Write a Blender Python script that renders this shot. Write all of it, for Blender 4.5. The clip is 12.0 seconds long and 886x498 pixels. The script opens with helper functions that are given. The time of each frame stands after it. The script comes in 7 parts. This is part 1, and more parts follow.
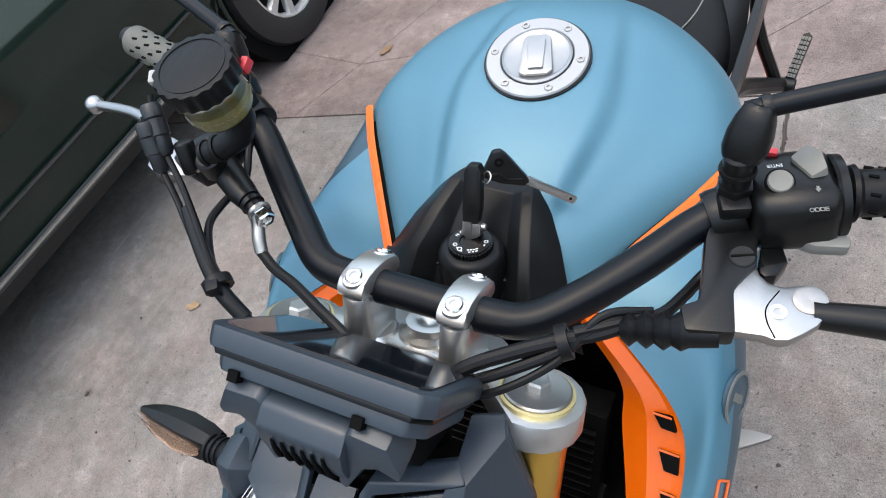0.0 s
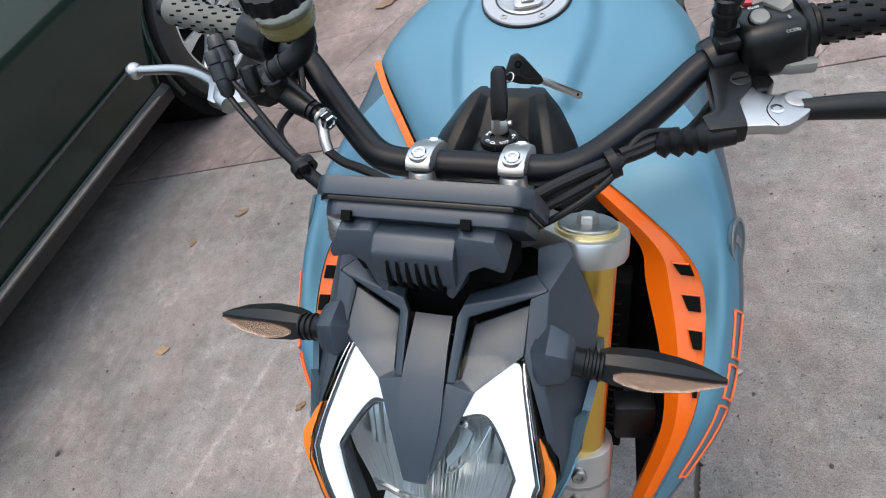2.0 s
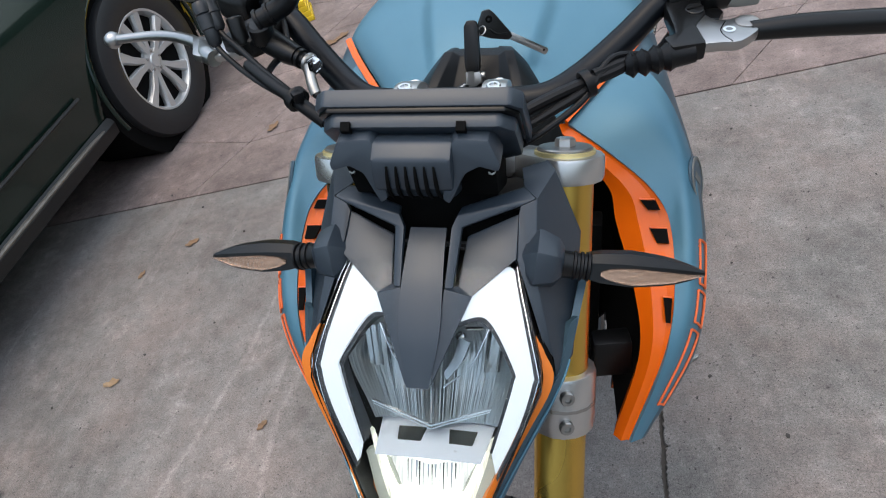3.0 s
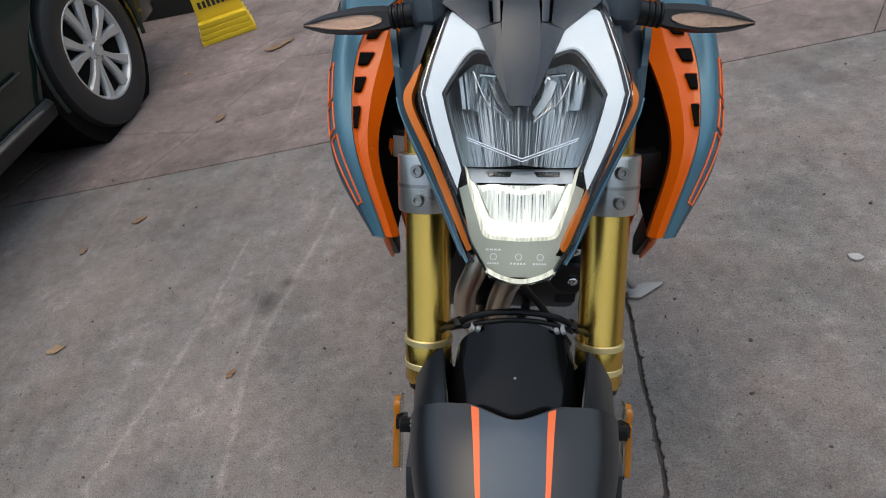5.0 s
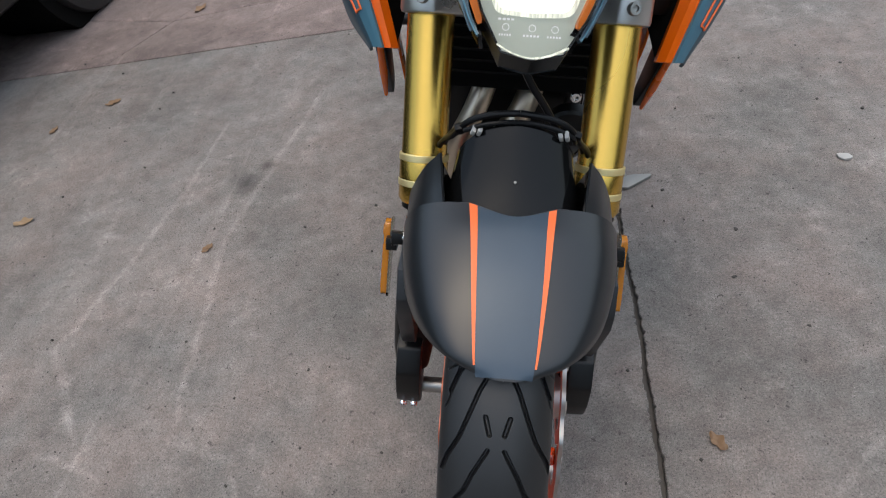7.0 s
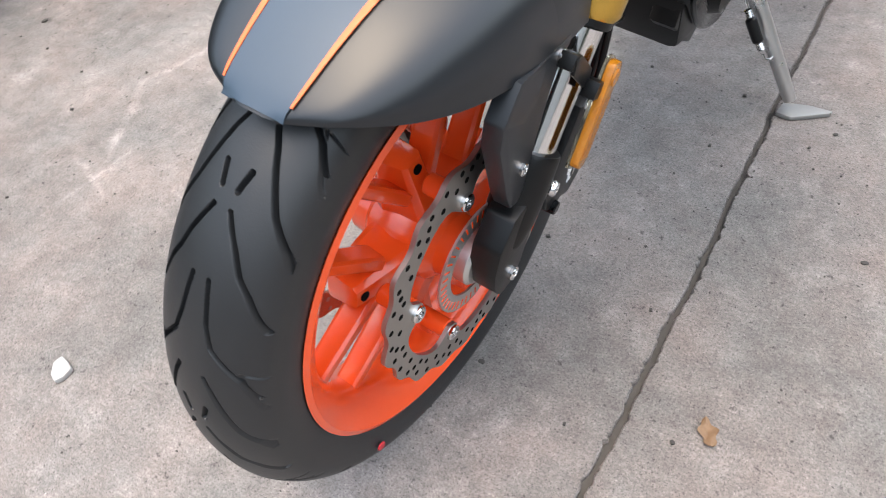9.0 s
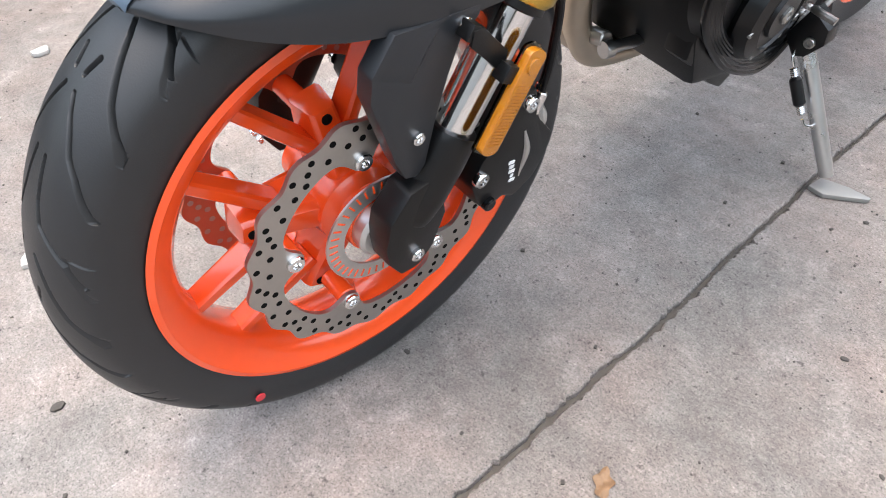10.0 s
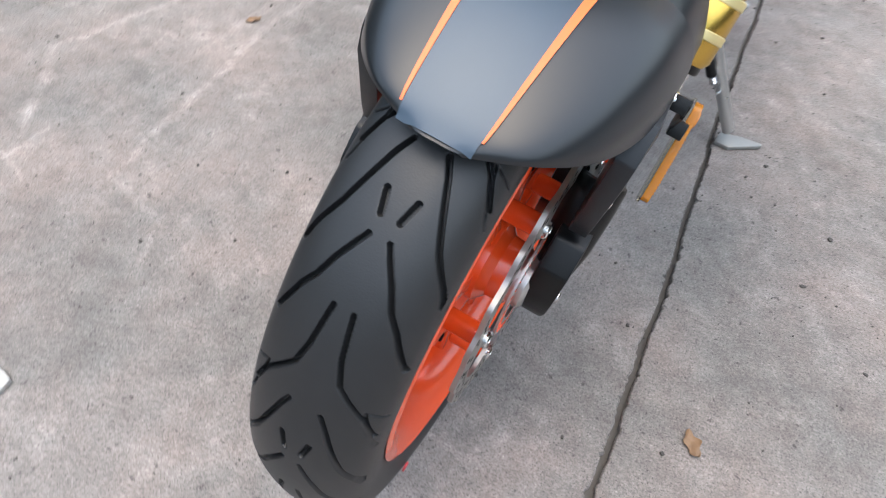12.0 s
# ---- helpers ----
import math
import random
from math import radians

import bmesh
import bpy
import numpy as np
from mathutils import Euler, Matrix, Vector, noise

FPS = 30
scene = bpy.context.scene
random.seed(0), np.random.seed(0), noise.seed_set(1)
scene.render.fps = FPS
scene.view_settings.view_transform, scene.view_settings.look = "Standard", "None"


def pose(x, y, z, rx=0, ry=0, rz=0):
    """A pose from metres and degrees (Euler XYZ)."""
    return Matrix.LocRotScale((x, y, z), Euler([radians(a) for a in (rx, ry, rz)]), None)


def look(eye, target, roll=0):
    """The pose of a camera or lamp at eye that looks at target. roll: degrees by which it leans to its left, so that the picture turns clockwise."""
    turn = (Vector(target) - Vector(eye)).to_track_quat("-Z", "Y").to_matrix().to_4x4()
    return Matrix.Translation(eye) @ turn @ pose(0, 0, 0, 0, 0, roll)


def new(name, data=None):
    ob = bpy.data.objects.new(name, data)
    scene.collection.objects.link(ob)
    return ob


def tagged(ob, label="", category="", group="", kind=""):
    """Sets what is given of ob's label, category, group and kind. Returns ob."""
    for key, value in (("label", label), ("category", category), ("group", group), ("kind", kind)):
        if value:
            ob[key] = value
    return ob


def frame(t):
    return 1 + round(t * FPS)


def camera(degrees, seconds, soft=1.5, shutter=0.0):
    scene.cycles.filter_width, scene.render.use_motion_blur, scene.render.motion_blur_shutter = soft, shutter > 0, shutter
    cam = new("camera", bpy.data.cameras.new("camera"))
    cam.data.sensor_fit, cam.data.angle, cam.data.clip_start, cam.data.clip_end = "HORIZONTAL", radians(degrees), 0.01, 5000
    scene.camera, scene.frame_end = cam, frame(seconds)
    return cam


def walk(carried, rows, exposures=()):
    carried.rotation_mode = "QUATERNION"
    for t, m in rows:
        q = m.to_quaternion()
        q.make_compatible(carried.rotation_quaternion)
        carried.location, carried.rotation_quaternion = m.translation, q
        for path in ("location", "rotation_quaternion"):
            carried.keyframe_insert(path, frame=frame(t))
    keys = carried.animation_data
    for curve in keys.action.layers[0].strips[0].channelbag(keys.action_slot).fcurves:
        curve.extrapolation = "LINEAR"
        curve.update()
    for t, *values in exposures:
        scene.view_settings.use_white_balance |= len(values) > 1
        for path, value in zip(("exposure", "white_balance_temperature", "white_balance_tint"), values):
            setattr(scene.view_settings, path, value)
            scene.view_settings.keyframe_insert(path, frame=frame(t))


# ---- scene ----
cam = camera(65.63, 12.0, soft=1.0, shutter=0.15)
PATH = [
    (0, (0.4791, 0.1752, 1.4400), (-0.5341, 1.1380, 0.0090), -28.90),
    (0.5, (0.4756, 0.1796, 1.4400), (-0.5414, 1.1257, 0.0000), -29.00),
    (1, (0.4721, 0.1750, 1.4480), (-0.5700, 1.1116, 0.0200), -29.90),
    (1.5, (0.4461, 0.1002, 1.4370), (-0.5389, 1.1114, 0.0200), -29.60),
    (2, (0.4287, -0.0467, 1.4340), (-0.4075, 1.1368, 0.0550), -27.60),
    (2.5, (0.4333, -0.1377, 1.4240), (-0.3238, 1.1582, 0.1020), -25.60),
    (3, (0.3921, -0.1666, 1.3880), (-0.2793, 1.1706, 0.0610), -24.00),
    (3.5, (0.3200, -0.2214, 1.3360), (-0.2662, 1.1522, 0.0060), -19.90),
    (3.7, (0.2957, -0.2419, 1.3200), (-0.3095, 1.1416, 0.0090), -19.80),
    (5.3, (0.1920, -0.4835, 1.2350), (-0.1406, 1.0455, -0.0110), -14.30),
    (5.5, (0.1861, -0.5009, 1.2260), (-0.1301, 1.0404, -0.0080), -12.80),
    (6, (0.1736, -0.5338, 1.2060), (-0.1415, 1.0084, -0.0280), -11.30),
    (6.5, (0.1665, -0.5341, 1.1730), (-0.1453, 0.9625, -0.1160), -12.00),
    (7, (0.1548, -0.5409, 1.1110), (-0.1714, 0.8667, -0.2720), -12.10),
    (7.5, (0.1606, -0.5526, 1.0790), (-0.0962, 0.7875, -0.3840), -8.90),
    (7.7, (0.1470, -0.5572, 1.0670), (-0.0415, 0.7536, -0.4320), -7.30),
    (9.3, (0.5045, -0.3503, 0.7830), (-0.5192, 0.6086, -0.6430), -6.80),
    (9.5, (0.5374, -0.3246, 0.7750), (-0.5456, 0.6154, -0.6190), -4.00),
    (10, (0.5838, -0.2942, 0.7560), (-0.5129, 0.6391, -0.6320), -2.00),
    (10.5, (0.5964, -0.2895, 0.7560), (-0.4824, 0.6620, -0.6340), -1.30),
    (11, (0.5693, -0.3078, 0.7540), (-0.5050, 0.6282, -0.6490), -2.00),
    (11.5, (0.4706, -0.3668, 0.7680), (-0.4023, 0.6587, -0.7110), 5.10),
    (11.8, (0.2968, -0.4039, 0.8450), (-0.2908, 0.6389, -0.7580), 8.90),
    (12, (0.2333, -0.4727, 0.8360), (-0.2519, 0.7797, -0.6460), 7.00),
]
walk(cam, [(t, look(eye, target, roll)) for t, eye, target, roll in PATH],
     [(0, 0.90, 6250, 9.2), (2.0, 0.82, 6200, 9.2), (2.5, 0.72, 6200, 9.2), (3.5, 0.27, 6250, 9.2), (5.5, 0.02, 6300, 9.2), (7.0, 0.28, 6300, 9.2), (7.7, 0.65, 6350, 9.2), (9.3, 1.55, 6550, 11), (10.5, 1.72, 6600, 11.8), (11.5, 1.57, 6450, 11), (12, 1.25, 6200, 9.2)])

# ---- light ----
world = bpy.data.worlds.new("world")
scene.world = world
world.use_nodes = True
wn = world.node_tree.nodes
sky = wn.new("ShaderNodeTexSky")
sky.sky_type = "NISHITA"
sky.sun_disc = False
sky.sun_elevation = radians(86)
sky.sun_rotation = radians(200)
sky.air_density = 2.0
sky.dust_density = 5.0
world.node_tree.links.new(sky.outputs["Color"], wn["Background"].inputs["Color"])
wn["Background"].inputs["Strength"].default_value = 0.16
sun_data = bpy.data.lights.new("sun", "SUN")
sun_data.energy = 1.0
sun_data.angle = radians(125)
sun_data.color = (1.0, 0.98, 0.95)
sun = new("sun", sun_data)
sun.matrix_world = look((1.6, 0.9, 6.0), (0, 0, 0))


# ---- materials ----
def material(name, colour, rough=0.5, metal=0.0, vary=0.15, scale=30.0, bump=0.0, bump_scale=200.0, coat=0.0, stretch=(1, 1, 1), rough_vary=0.1, spec=0.5):
    m = bpy.data.materials.new(name)
    m.use_nodes = True
    nt, bs = m.node_tree, m.node_tree.nodes["Principled BSDF"]
    co = nt.nodes.new("ShaderNodeTexCoord")
    mp = nt.nodes.new("ShaderNodeMapping")
    mp.inputs["Scale"].default_value = stretch
    nt.links.new(co.outputs["Object"], mp.inputs["Vector"])
    big, fine = nt.nodes.new("ShaderNodeTexNoise"), nt.nodes.new("ShaderNodeTexNoise")
    big.inputs["Scale"].default_value, big.inputs["Detail"].default_value = scale * 0.25, 4
    fine.inputs["Scale"].default_value, fine.inputs["Detail"].default_value = scale * 4, 6
    mix = nt.nodes.new("ShaderNodeMix")
    mix.data_type = "RGBA"
    lo = [c * (1 - vary) for c in colour]
    hi = [min(1, c * (1 + vary)) for c in colour]
    mix.inputs[6].default_value, mix.inputs[7].default_value = (*lo, 1), (*hi, 1)
    add = nt.nodes.new("ShaderNodeMath")
    add.operation = "MULTIPLY_ADD"
    add.inputs[1].default_value = 0.5
    half = nt.nodes.new("ShaderNodeMath")
    half.operation = "MULTIPLY"
    half.inputs[1].default_value = 0.5
    for tex in (big, fine):
        nt.links.new(mp.outputs["Vector"], tex.inputs["Vector"])
    nt.links.new(fine.outputs["Fac"], half.inputs[0])
    nt.links.new(big.outputs["Fac"], add.inputs[0])
    nt.links.new(half.outputs[0], add.inputs[2])
    nt.links.new(add.outputs[0], mix.inputs["Factor"])
    nt.links.new(mix.outputs[2], bs.inputs["Base Color"])
    rr = nt.nodes.new("ShaderNodeMapRange")
    rr.inputs["To Min"].default_value, rr.inputs["To Max"].default_value = max(0.02, rough - rough_vary), min(1, rough + rough_vary)
    nt.links.new(big.outputs["Fac"], rr.inputs["Value"])
    nt.links.new(rr.outputs["Result"], bs.inputs["Roughness"])
    bs.inputs["Metallic"].default_value = metal
    bs.inputs["Coat Weight"].default_value = coat
    bs.inputs["Coat Roughness"].default_value = 0.08
    bs.inputs["Specular IOR Level"].default_value = spec
    if bump:
        bt = nt.nodes.new("ShaderNodeTexNoise")
        bt.inputs["Scale"].default_value, bt.inputs["Detail"].default_value = bump_scale, 5
        nt.links.new(mp.outputs["Vector"], bt.inputs["Vector"])
        bp = nt.nodes.new("ShaderNodeBump")
        bp.inputs["Strength"].default_value, bp.inputs["Distance"].default_value = bump, 0.002
        nt.links.new(bt.outputs["Fac"], bp.inputs["Height"])
        nt.links.new(bp.outputs["Normal"], bs.inputs["Normal"])
    return m


def glow(name, colour, strength, body=1.0, streaks=0.0):
    """A surface that gives off light; body scales its own paint, streaks vary the light in fine upright lines."""
    m = bpy.data.materials.new(name)
    m.use_nodes = True
    nt, bs = m.node_tree, m.node_tree.nodes["Principled BSDF"]
    bs.inputs["Base Color"].default_value = (*[c * body for c in colour], 1)
    bs.inputs["Roughness"].default_value = 0.35
    bs.inputs["Emission Color"].default_value = (*colour, 1)
    bs.inputs["Emission Strength"].default_value = strength
    if streaks:
        co, mp = nt.nodes.new("ShaderNodeTexCoord"), nt.nodes.new("ShaderNodeMapping")
        mp.inputs["Scale"].default_value = (420, 22, 22)
        tex, rr = nt.nodes.new("ShaderNodeTexNoise"), nt.nodes.new("ShaderNodeMapRange")
        tex.inputs["Scale"].default_value, tex.inputs["Detail"].default_value = 1.0, 3
        rr.inputs["From Min"].default_value, rr.inputs["From Max"].default_value = 0.36, 0.64
        rr.inputs["To Min"].default_value, rr.inputs["To Max"].default_value = strength * (1 - streaks), strength * (1 + streaks)
        nt.links.new(co.outputs["Object"], mp.inputs["Vector"])
        nt.links.new(mp.outputs["Vector"], tex.inputs["Vector"])
        nt.links.new(tex.outputs["Fac"], rr.inputs["Value"])
        nt.links.new(rr.outputs["Result"], bs.inputs["Emission Strength"])
    return m


def clear(name, colour, rough=0.02, ior=1.3):
    m = bpy.data.materials.new(name)
    m.use_nodes = True
    bs = m.node_tree.nodes["Principled BSDF"]
    bs.inputs["Base Color"].default_value = (*colour, 1)
    bs.inputs["Transmission Weight"].default_value = 1.0
    bs.inputs["Roughness"].default_value = rough
    bs.inputs["IOR"].default_value = ior
    return m


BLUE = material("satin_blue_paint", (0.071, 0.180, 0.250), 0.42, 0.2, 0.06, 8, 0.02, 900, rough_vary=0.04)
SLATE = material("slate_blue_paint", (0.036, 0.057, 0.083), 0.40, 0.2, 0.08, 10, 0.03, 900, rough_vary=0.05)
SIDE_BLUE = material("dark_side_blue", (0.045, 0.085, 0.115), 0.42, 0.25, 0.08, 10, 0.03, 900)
TRIM = material("orange_brown_trim", (0.58, 0.150, 0.010), 0.40, 0, 0.06, 12, spec=0.3)
ORANGE = material("gloss_orange_plastic", (0.72, 0.118, 0.002), 0.26, 0, 0.06, 12, coat=0.1, spec=0.32)
DECAL = material("orange_decal", (0.78, 0.14, 0.03), 0.45, 0, 0.06, 12)
RIM = material("orange_rim_paint", (0.76, 0.072, 0.010), 0.24, 0, 0.07, 14, 0.05, 300, coat=0.5)
GOLD = material("gold_anodised_metal", (0.66, 0.43, 0.095), 0.27, 1.0, 0.14, 10, 0.03, 150, stretch=(1, 1, 0.08), rough_vary=0.05)
BRASS = material("brass_ring", (0.80, 0.68, 0.34), 0.42, 0.8, 0.1, 20)
GREY = material("charcoal_plastic", (0.0225, 0.0315, 0.0430), 0.36, 0, 0.12, 20, 0.08, 1400, rough_vary=0.04, spec=0.5)
BLACK = material("black_plastic", (0.0042, 0.0044, 0.0047), 0.34, 0, 0.2, 20, 0.06, 900, spec=0.3)
GLOSS = material("gloss_black_plastic", (0.004, 0.0042, 0.0045), 0.14, 0, 0.1, 12, spec=0.22, rough_vary=0.04)
# Also stands in for the shade inside holes, gaps and duct mouths.
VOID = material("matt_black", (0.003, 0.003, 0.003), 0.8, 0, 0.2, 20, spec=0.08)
BAR = material("satin_black_paint", (0.0030, 0.0040, 0.0060), 0.34, 0, 0.1, 16, 0.03, 900, spec=0.22)
RUBBER = material("rubber", (0.0045, 0.0047, 0.0055), 0.40, 0, 0.25, 25, 0.10, 500, spec=0.22)
TYRE = material("tyre_rubber", (0.0128, 0.0138, 0.0152), 0.44, 0, 0.35, 14, 0.08, 700, rough_vary=0.12, spec=0.5)
SILVER = material("cast_aluminium", (0.55, 0.55, 0.54), 0.30, 0.9, 0.06, 30, 0.1, 900)
DISC = material("worn_disc_steel", (0.42, 0.41, 0.39), 0.40, 1.0, 0.12, 30, 0.06, 300)
# The red tint puts the orange wheel's reflection into the far disc's colour.
TINTED_DISC = material("disc_steel_painted_reflection", (0.46, 0.15, 0.09), 0.42, 0.6, 0.12, 30, 0.06, 300)
STEEL = material("brushed_steel", (0.36, 0.355, 0.34), 0.38, 1.0, 0.12, 30, 0.06, 300)
CHROME = material("chrome", (0.75, 0.75, 0.75), 0.1, 1.0, 0.04, 20)
DULL = material("dull_aluminium", (0.26, 0.26, 0.25), 0.5, 0.5, 0.1, 30, 0.1, 900)
GUARD = material("dark_guard_plastic", (0.0150, 0.0171, 0.0202), 0.35, 0, 0.12, 20, 0.08, 1400, rough_vary=0.04, spec=0.42)
COVER = material("dark_satin_plastic", (0.0062, 0.0068, 0.0076), 0.32, 0, 0.12, 20, 0.08, 1400, rough_vary=0.04, spec=0.17)
BRIGHT = material("polished_lever", (0.40, 0.40, 0.395), 0.30, 1.0, 0.10, 24, 0.05, 400)
PIPE = material("stainless_pipe", (0.56, 0.48, 0.38), 0.36, 1.0, 0.12, 14)
LIGHTGREY = material("grey_switch_plastic", (0.165, 0.165, 0.150), 0.5, 0, 0.05, 30)
FENDER = material("satin_black_mudguard", (0.0105, 0.0126, 0.0154), 0.31, 0, 0.1, 20, 0.04, 1400, rough_vary=0.04, spec=0.52)
AMBER = material("amber_reflector", (0.62, 0.23, 0.008), 0.22, 0, 0.15, 60, 0.6, 500, coat=0.4)
AMBER.node_tree.nodes["Principled BSDF"].inputs["Transmission Weight"].default_value = 0.35
SEAT = material("black_leatherette", (0.0055, 0.0056, 0.0064), 0.5, 0, 0.2, 40, 0.35, 900, spec=0.2)
CAPMETAL = material("brushed_cap_aluminium", (0.34, 0.345, 0.35), 0.34, 0.75, 0.06, 30, 0.08, 900)
RED = material("red_plastic", (0.5, 0.03, 0.04), 0.4)
WHITE = material("white_mark", (0.75, 0.75, 0.75), 0.5, 0, 0.05)
INK = material("black_ink", (0.01, 0.01, 0.01), 0.6)
YELLOW = material("yellow_plastic", (0.72, 0.50, 0.02), 0.42, 0, 0.12, 8, 0.1, 200)
CARPAINT = material("dark_green_car_paint", (0.0088, 0.0185, 0.0140), 0.16, 0.1, 0.2, 3, coat=0.25, rough_vary=0.05, spec=0.4)
CARTRIM = material("black_sill_trim", (0.008, 0.008, 0.008), 0.5, 0, 0.2, 10)
ALLOY = material("silver_alloy_wheel", (0.52, 0.53, 0.53), 0.38, 0.6, 0.08, 8)
RUST = material("worn_chrome_strip", (0.20, 0.18, 0.155), 0.42, 0.6, 0.7, 6)
LEAF = material("dry_leaf", (0.19, 0.115, 0.062), 0.7, 0, 0.4, 60, 0.5, 120)
PALELEAF = material("pale_dry_leaf", (0.29, 0.20, 0.115), 0.7, 0, 0.3, 60, 0.5, 120)
STONE = material("dark_chip", (0.05, 0.045, 0.04), 0.8, 0, 0.4, 80, 0.3, 200)
PAPER = material("pale_scrap", (0.36, 0.36, 0.345), 0.7, 0, 0.15, 60)
# Tones of the added unseen walls, chosen for what the bike and car reflect.
PALE_SURROUND = material("pale_unseen_wall", (0.34, 0.345, 0.34), 0.85, 0, 0.15, 1.5, 0.3, 30)
DARK_SURROUND = material("dark_unseen_wall", (0.045, 0.052, 0.040), 0.85, 0, 0.4, 1.5, 0.4, 30)
WALL = material("dark_render", (0.03, 0.031, 0.03), 0.8, 0, 0.3, 4, 0.4, 60)
DRL = glow("white_light_guide", (0.80, 0.88, 0.95), 0.52, 0.30)
GUIDE_RIM = material("dim_light_guide_rim", (0.030, 0.034, 0.040), 0.45, 0, 0.1, 30, spec=0.3)
# Reflected sky is put into the base colour: pale blue, hardly metallic.
PLATE = material("painted_sky_reflection", (0.70, 0.77, 0.84), 0.28, 0.15, 0.06, 20, rough_vary=0.03)
FLUTE = material("fluted_mirror", (0.38, 0.41, 0.42), 0.30, 1.0, 0.2, 60, rough_vary=0.05)
BEAM = glow("low_beam_led", (1.0, 0.97, 0.84), 1.35, 0.5, 0.35)
# Emission imitates LED light caught by the bowl, the chin and the soft edge.
BEAM_CORE = glow("beam_bowl_painted_light", (0.95, 0.97, 0.90), 0.62, 0.3, 0.40)
CHIN = glow("chin_lens_painted_light", (0.82, 0.87, 0.74), 0.17, 0.3)
BEAM_FADE = glow("painted_beam_bloom", (0.97, 0.97, 0.80), 0.52, 0.4, 0.40)
LENS = clear("clear_lens", (0.96, 0.97, 0.97), 0.01, 1.12)
CUP = clear("clear_fluid_cup", (0.86, 0.85, 0.78), 0.04, 1.45)
JAR = clear("clear_reservoir", (0.80, 0.76, 0.58), 0.05, 1.3)
FILM = clear("clear_indicator_lens", (0.97, 0.96, 0.95), 0.04, 1.2)
SCREEN = material("black_glass_screen", (0.006, 0.008, 0.012), 0.04, 0, 0.1, 5, coat=1.0, rough_vary=0.02)
DARKGLASS = material("smoked_inner_lens", (0.055, 0.062, 0.058), 0.14, 0.3, 0.3, 30, 0.2, 150)


def concrete(name, base, warm, stain_at=(), marks=()):
    """Old poured concrete: aggregate speckle, blotches, fine pitting and pale drag marks."""
    m = bpy.data.materials.new(name)
    m.use_nodes = True
    nt, bs = m.node_tree, m.node_tree.nodes["Principled BSDF"]
    geo = nt.nodes.new("ShaderNodeNewGeometry")

    def tex(scale, detail, stretch=(1, 1, 1), turn=0.0, rough=0.65):
        mp = nt.nodes.new("ShaderNodeMapping")
        mp.inputs["Scale"].default_value = stretch
        mp.inputs["Rotation"].default_value = (0, 0, turn)
        nt.links.new(geo.outputs["Position"], mp.inputs["Vector"])
        n = nt.nodes.new("ShaderNodeTexNoise")
        n.inputs["Scale"].default_value, n.inputs["Detail"].default_value = scale, detail
        n.inputs["Roughness"].default_value = rough
        nt.links.new(mp.outputs["Vector"], n.inputs["Vector"])
        return n.outputs["Fac"]

    def ramp(fac, a, b, lo, hi):
        r = nt.nodes.new("ShaderNodeMapRange")
        r.inputs["From Min"].default_value, r.inputs["From Max"].default_value = a, b
        r.inputs["To Min"].default_value, r.inputs["To Max"].default_value = lo, hi
        nt.links.new(fac, r.inputs["Value"])
        return r.outputs["Result"]

    def times(a, b):
        t = nt.nodes.new("ShaderNodeMath")
        t.operation = "MULTIPLY"
        nt.links.new(a, t.inputs[0])
        nt.links.new(b, t.inputs[1])
        return t.outputs[0]

    mix = nt.nodes.new("ShaderNodeMix")
    mix.data_type = "RGBA"
    mix.inputs[6].default_value, mix.inputs[7].default_value = (*base, 1), (*warm, 1)
    nt.links.new(ramp(tex(3.4, 10, rough=0.72), 0.38, 0.62, 0, 1), mix.inputs["Factor"])
    speck = ramp(tex(165, 4, rough=0.7), 0.36, 0.64, 0.83, 1.16)
    fine = times(ramp(tex(330, 3, rough=0.7), 0.38, 0.62, 0.90, 1.09), ramp(tex(210, 2), 0.63, 0.70, 1.0, 1.30))
    blotch = times(ramp(tex(3.2, 8), 0.32, 0.68, 0.70, 1.25), times(ramp(tex(24, 8, rough=0.7), 0.32, 0.68, 0.82, 1.17), ramp(tex(8, 12, rough=0.8), 0.53, 0.68, 1.0, 1.45)))
    pits = times(times(times(ramp(tex(120, 3), 0.28, 0.36, 0.35, 1.0), ramp(tex(62, 4), 0.31, 0.37, 0.45, 1.0)), ramp(tex(380, 2), 0.33, 0.42, 0.45, 1.0)), ramp(tex(300, 2), 0.60, 0.70, 1.0, 1.4))
    drag = times(ramp(tex(5, 9, (2.4, 0.10, 1), 0.18), 0.60, 0.74, 1.0, 1.5), times(ramp(tex(11, 8, (0.6, 1.6, 1), 0.9), 0.62, 0.74, 1.0, 1.35), times(ramp(tex(0.9, 6), 0.35, 0.65, 0.84, 1.16), ramp(tex(14, 10, (3.0, 0.25, 1), 0.75, 0.8), 0.60, 0.70, 1.0, 1.4))))
    val = times(times(times(speck, fine), times(blotch, pits)), drag)
    for x, y, r, dark in stain_at:
        sp = nt.nodes.new("ShaderNodeVectorMath")
        sp.operation = "DISTANCE"
        sp.inputs[1].default_value = (x, y, 0)
        nt.links.new(geo.outputs["Position"], sp.inputs[0])
        wob = nt.nodes.new("ShaderNodeMath")
        wob.operation = "MULTIPLY_ADD"
        wob.inputs[1].default_value = r * 1.6
        nt.links.new(tex(16, 4, (1, 1, 1)), wob.inputs[0])
        nt.links.new(sp.outputs["Value"], wob.inputs[2])
        val = times(val, ramp(wob.outputs[0], r * 0.7, r * 1.9, dark, 1.0))
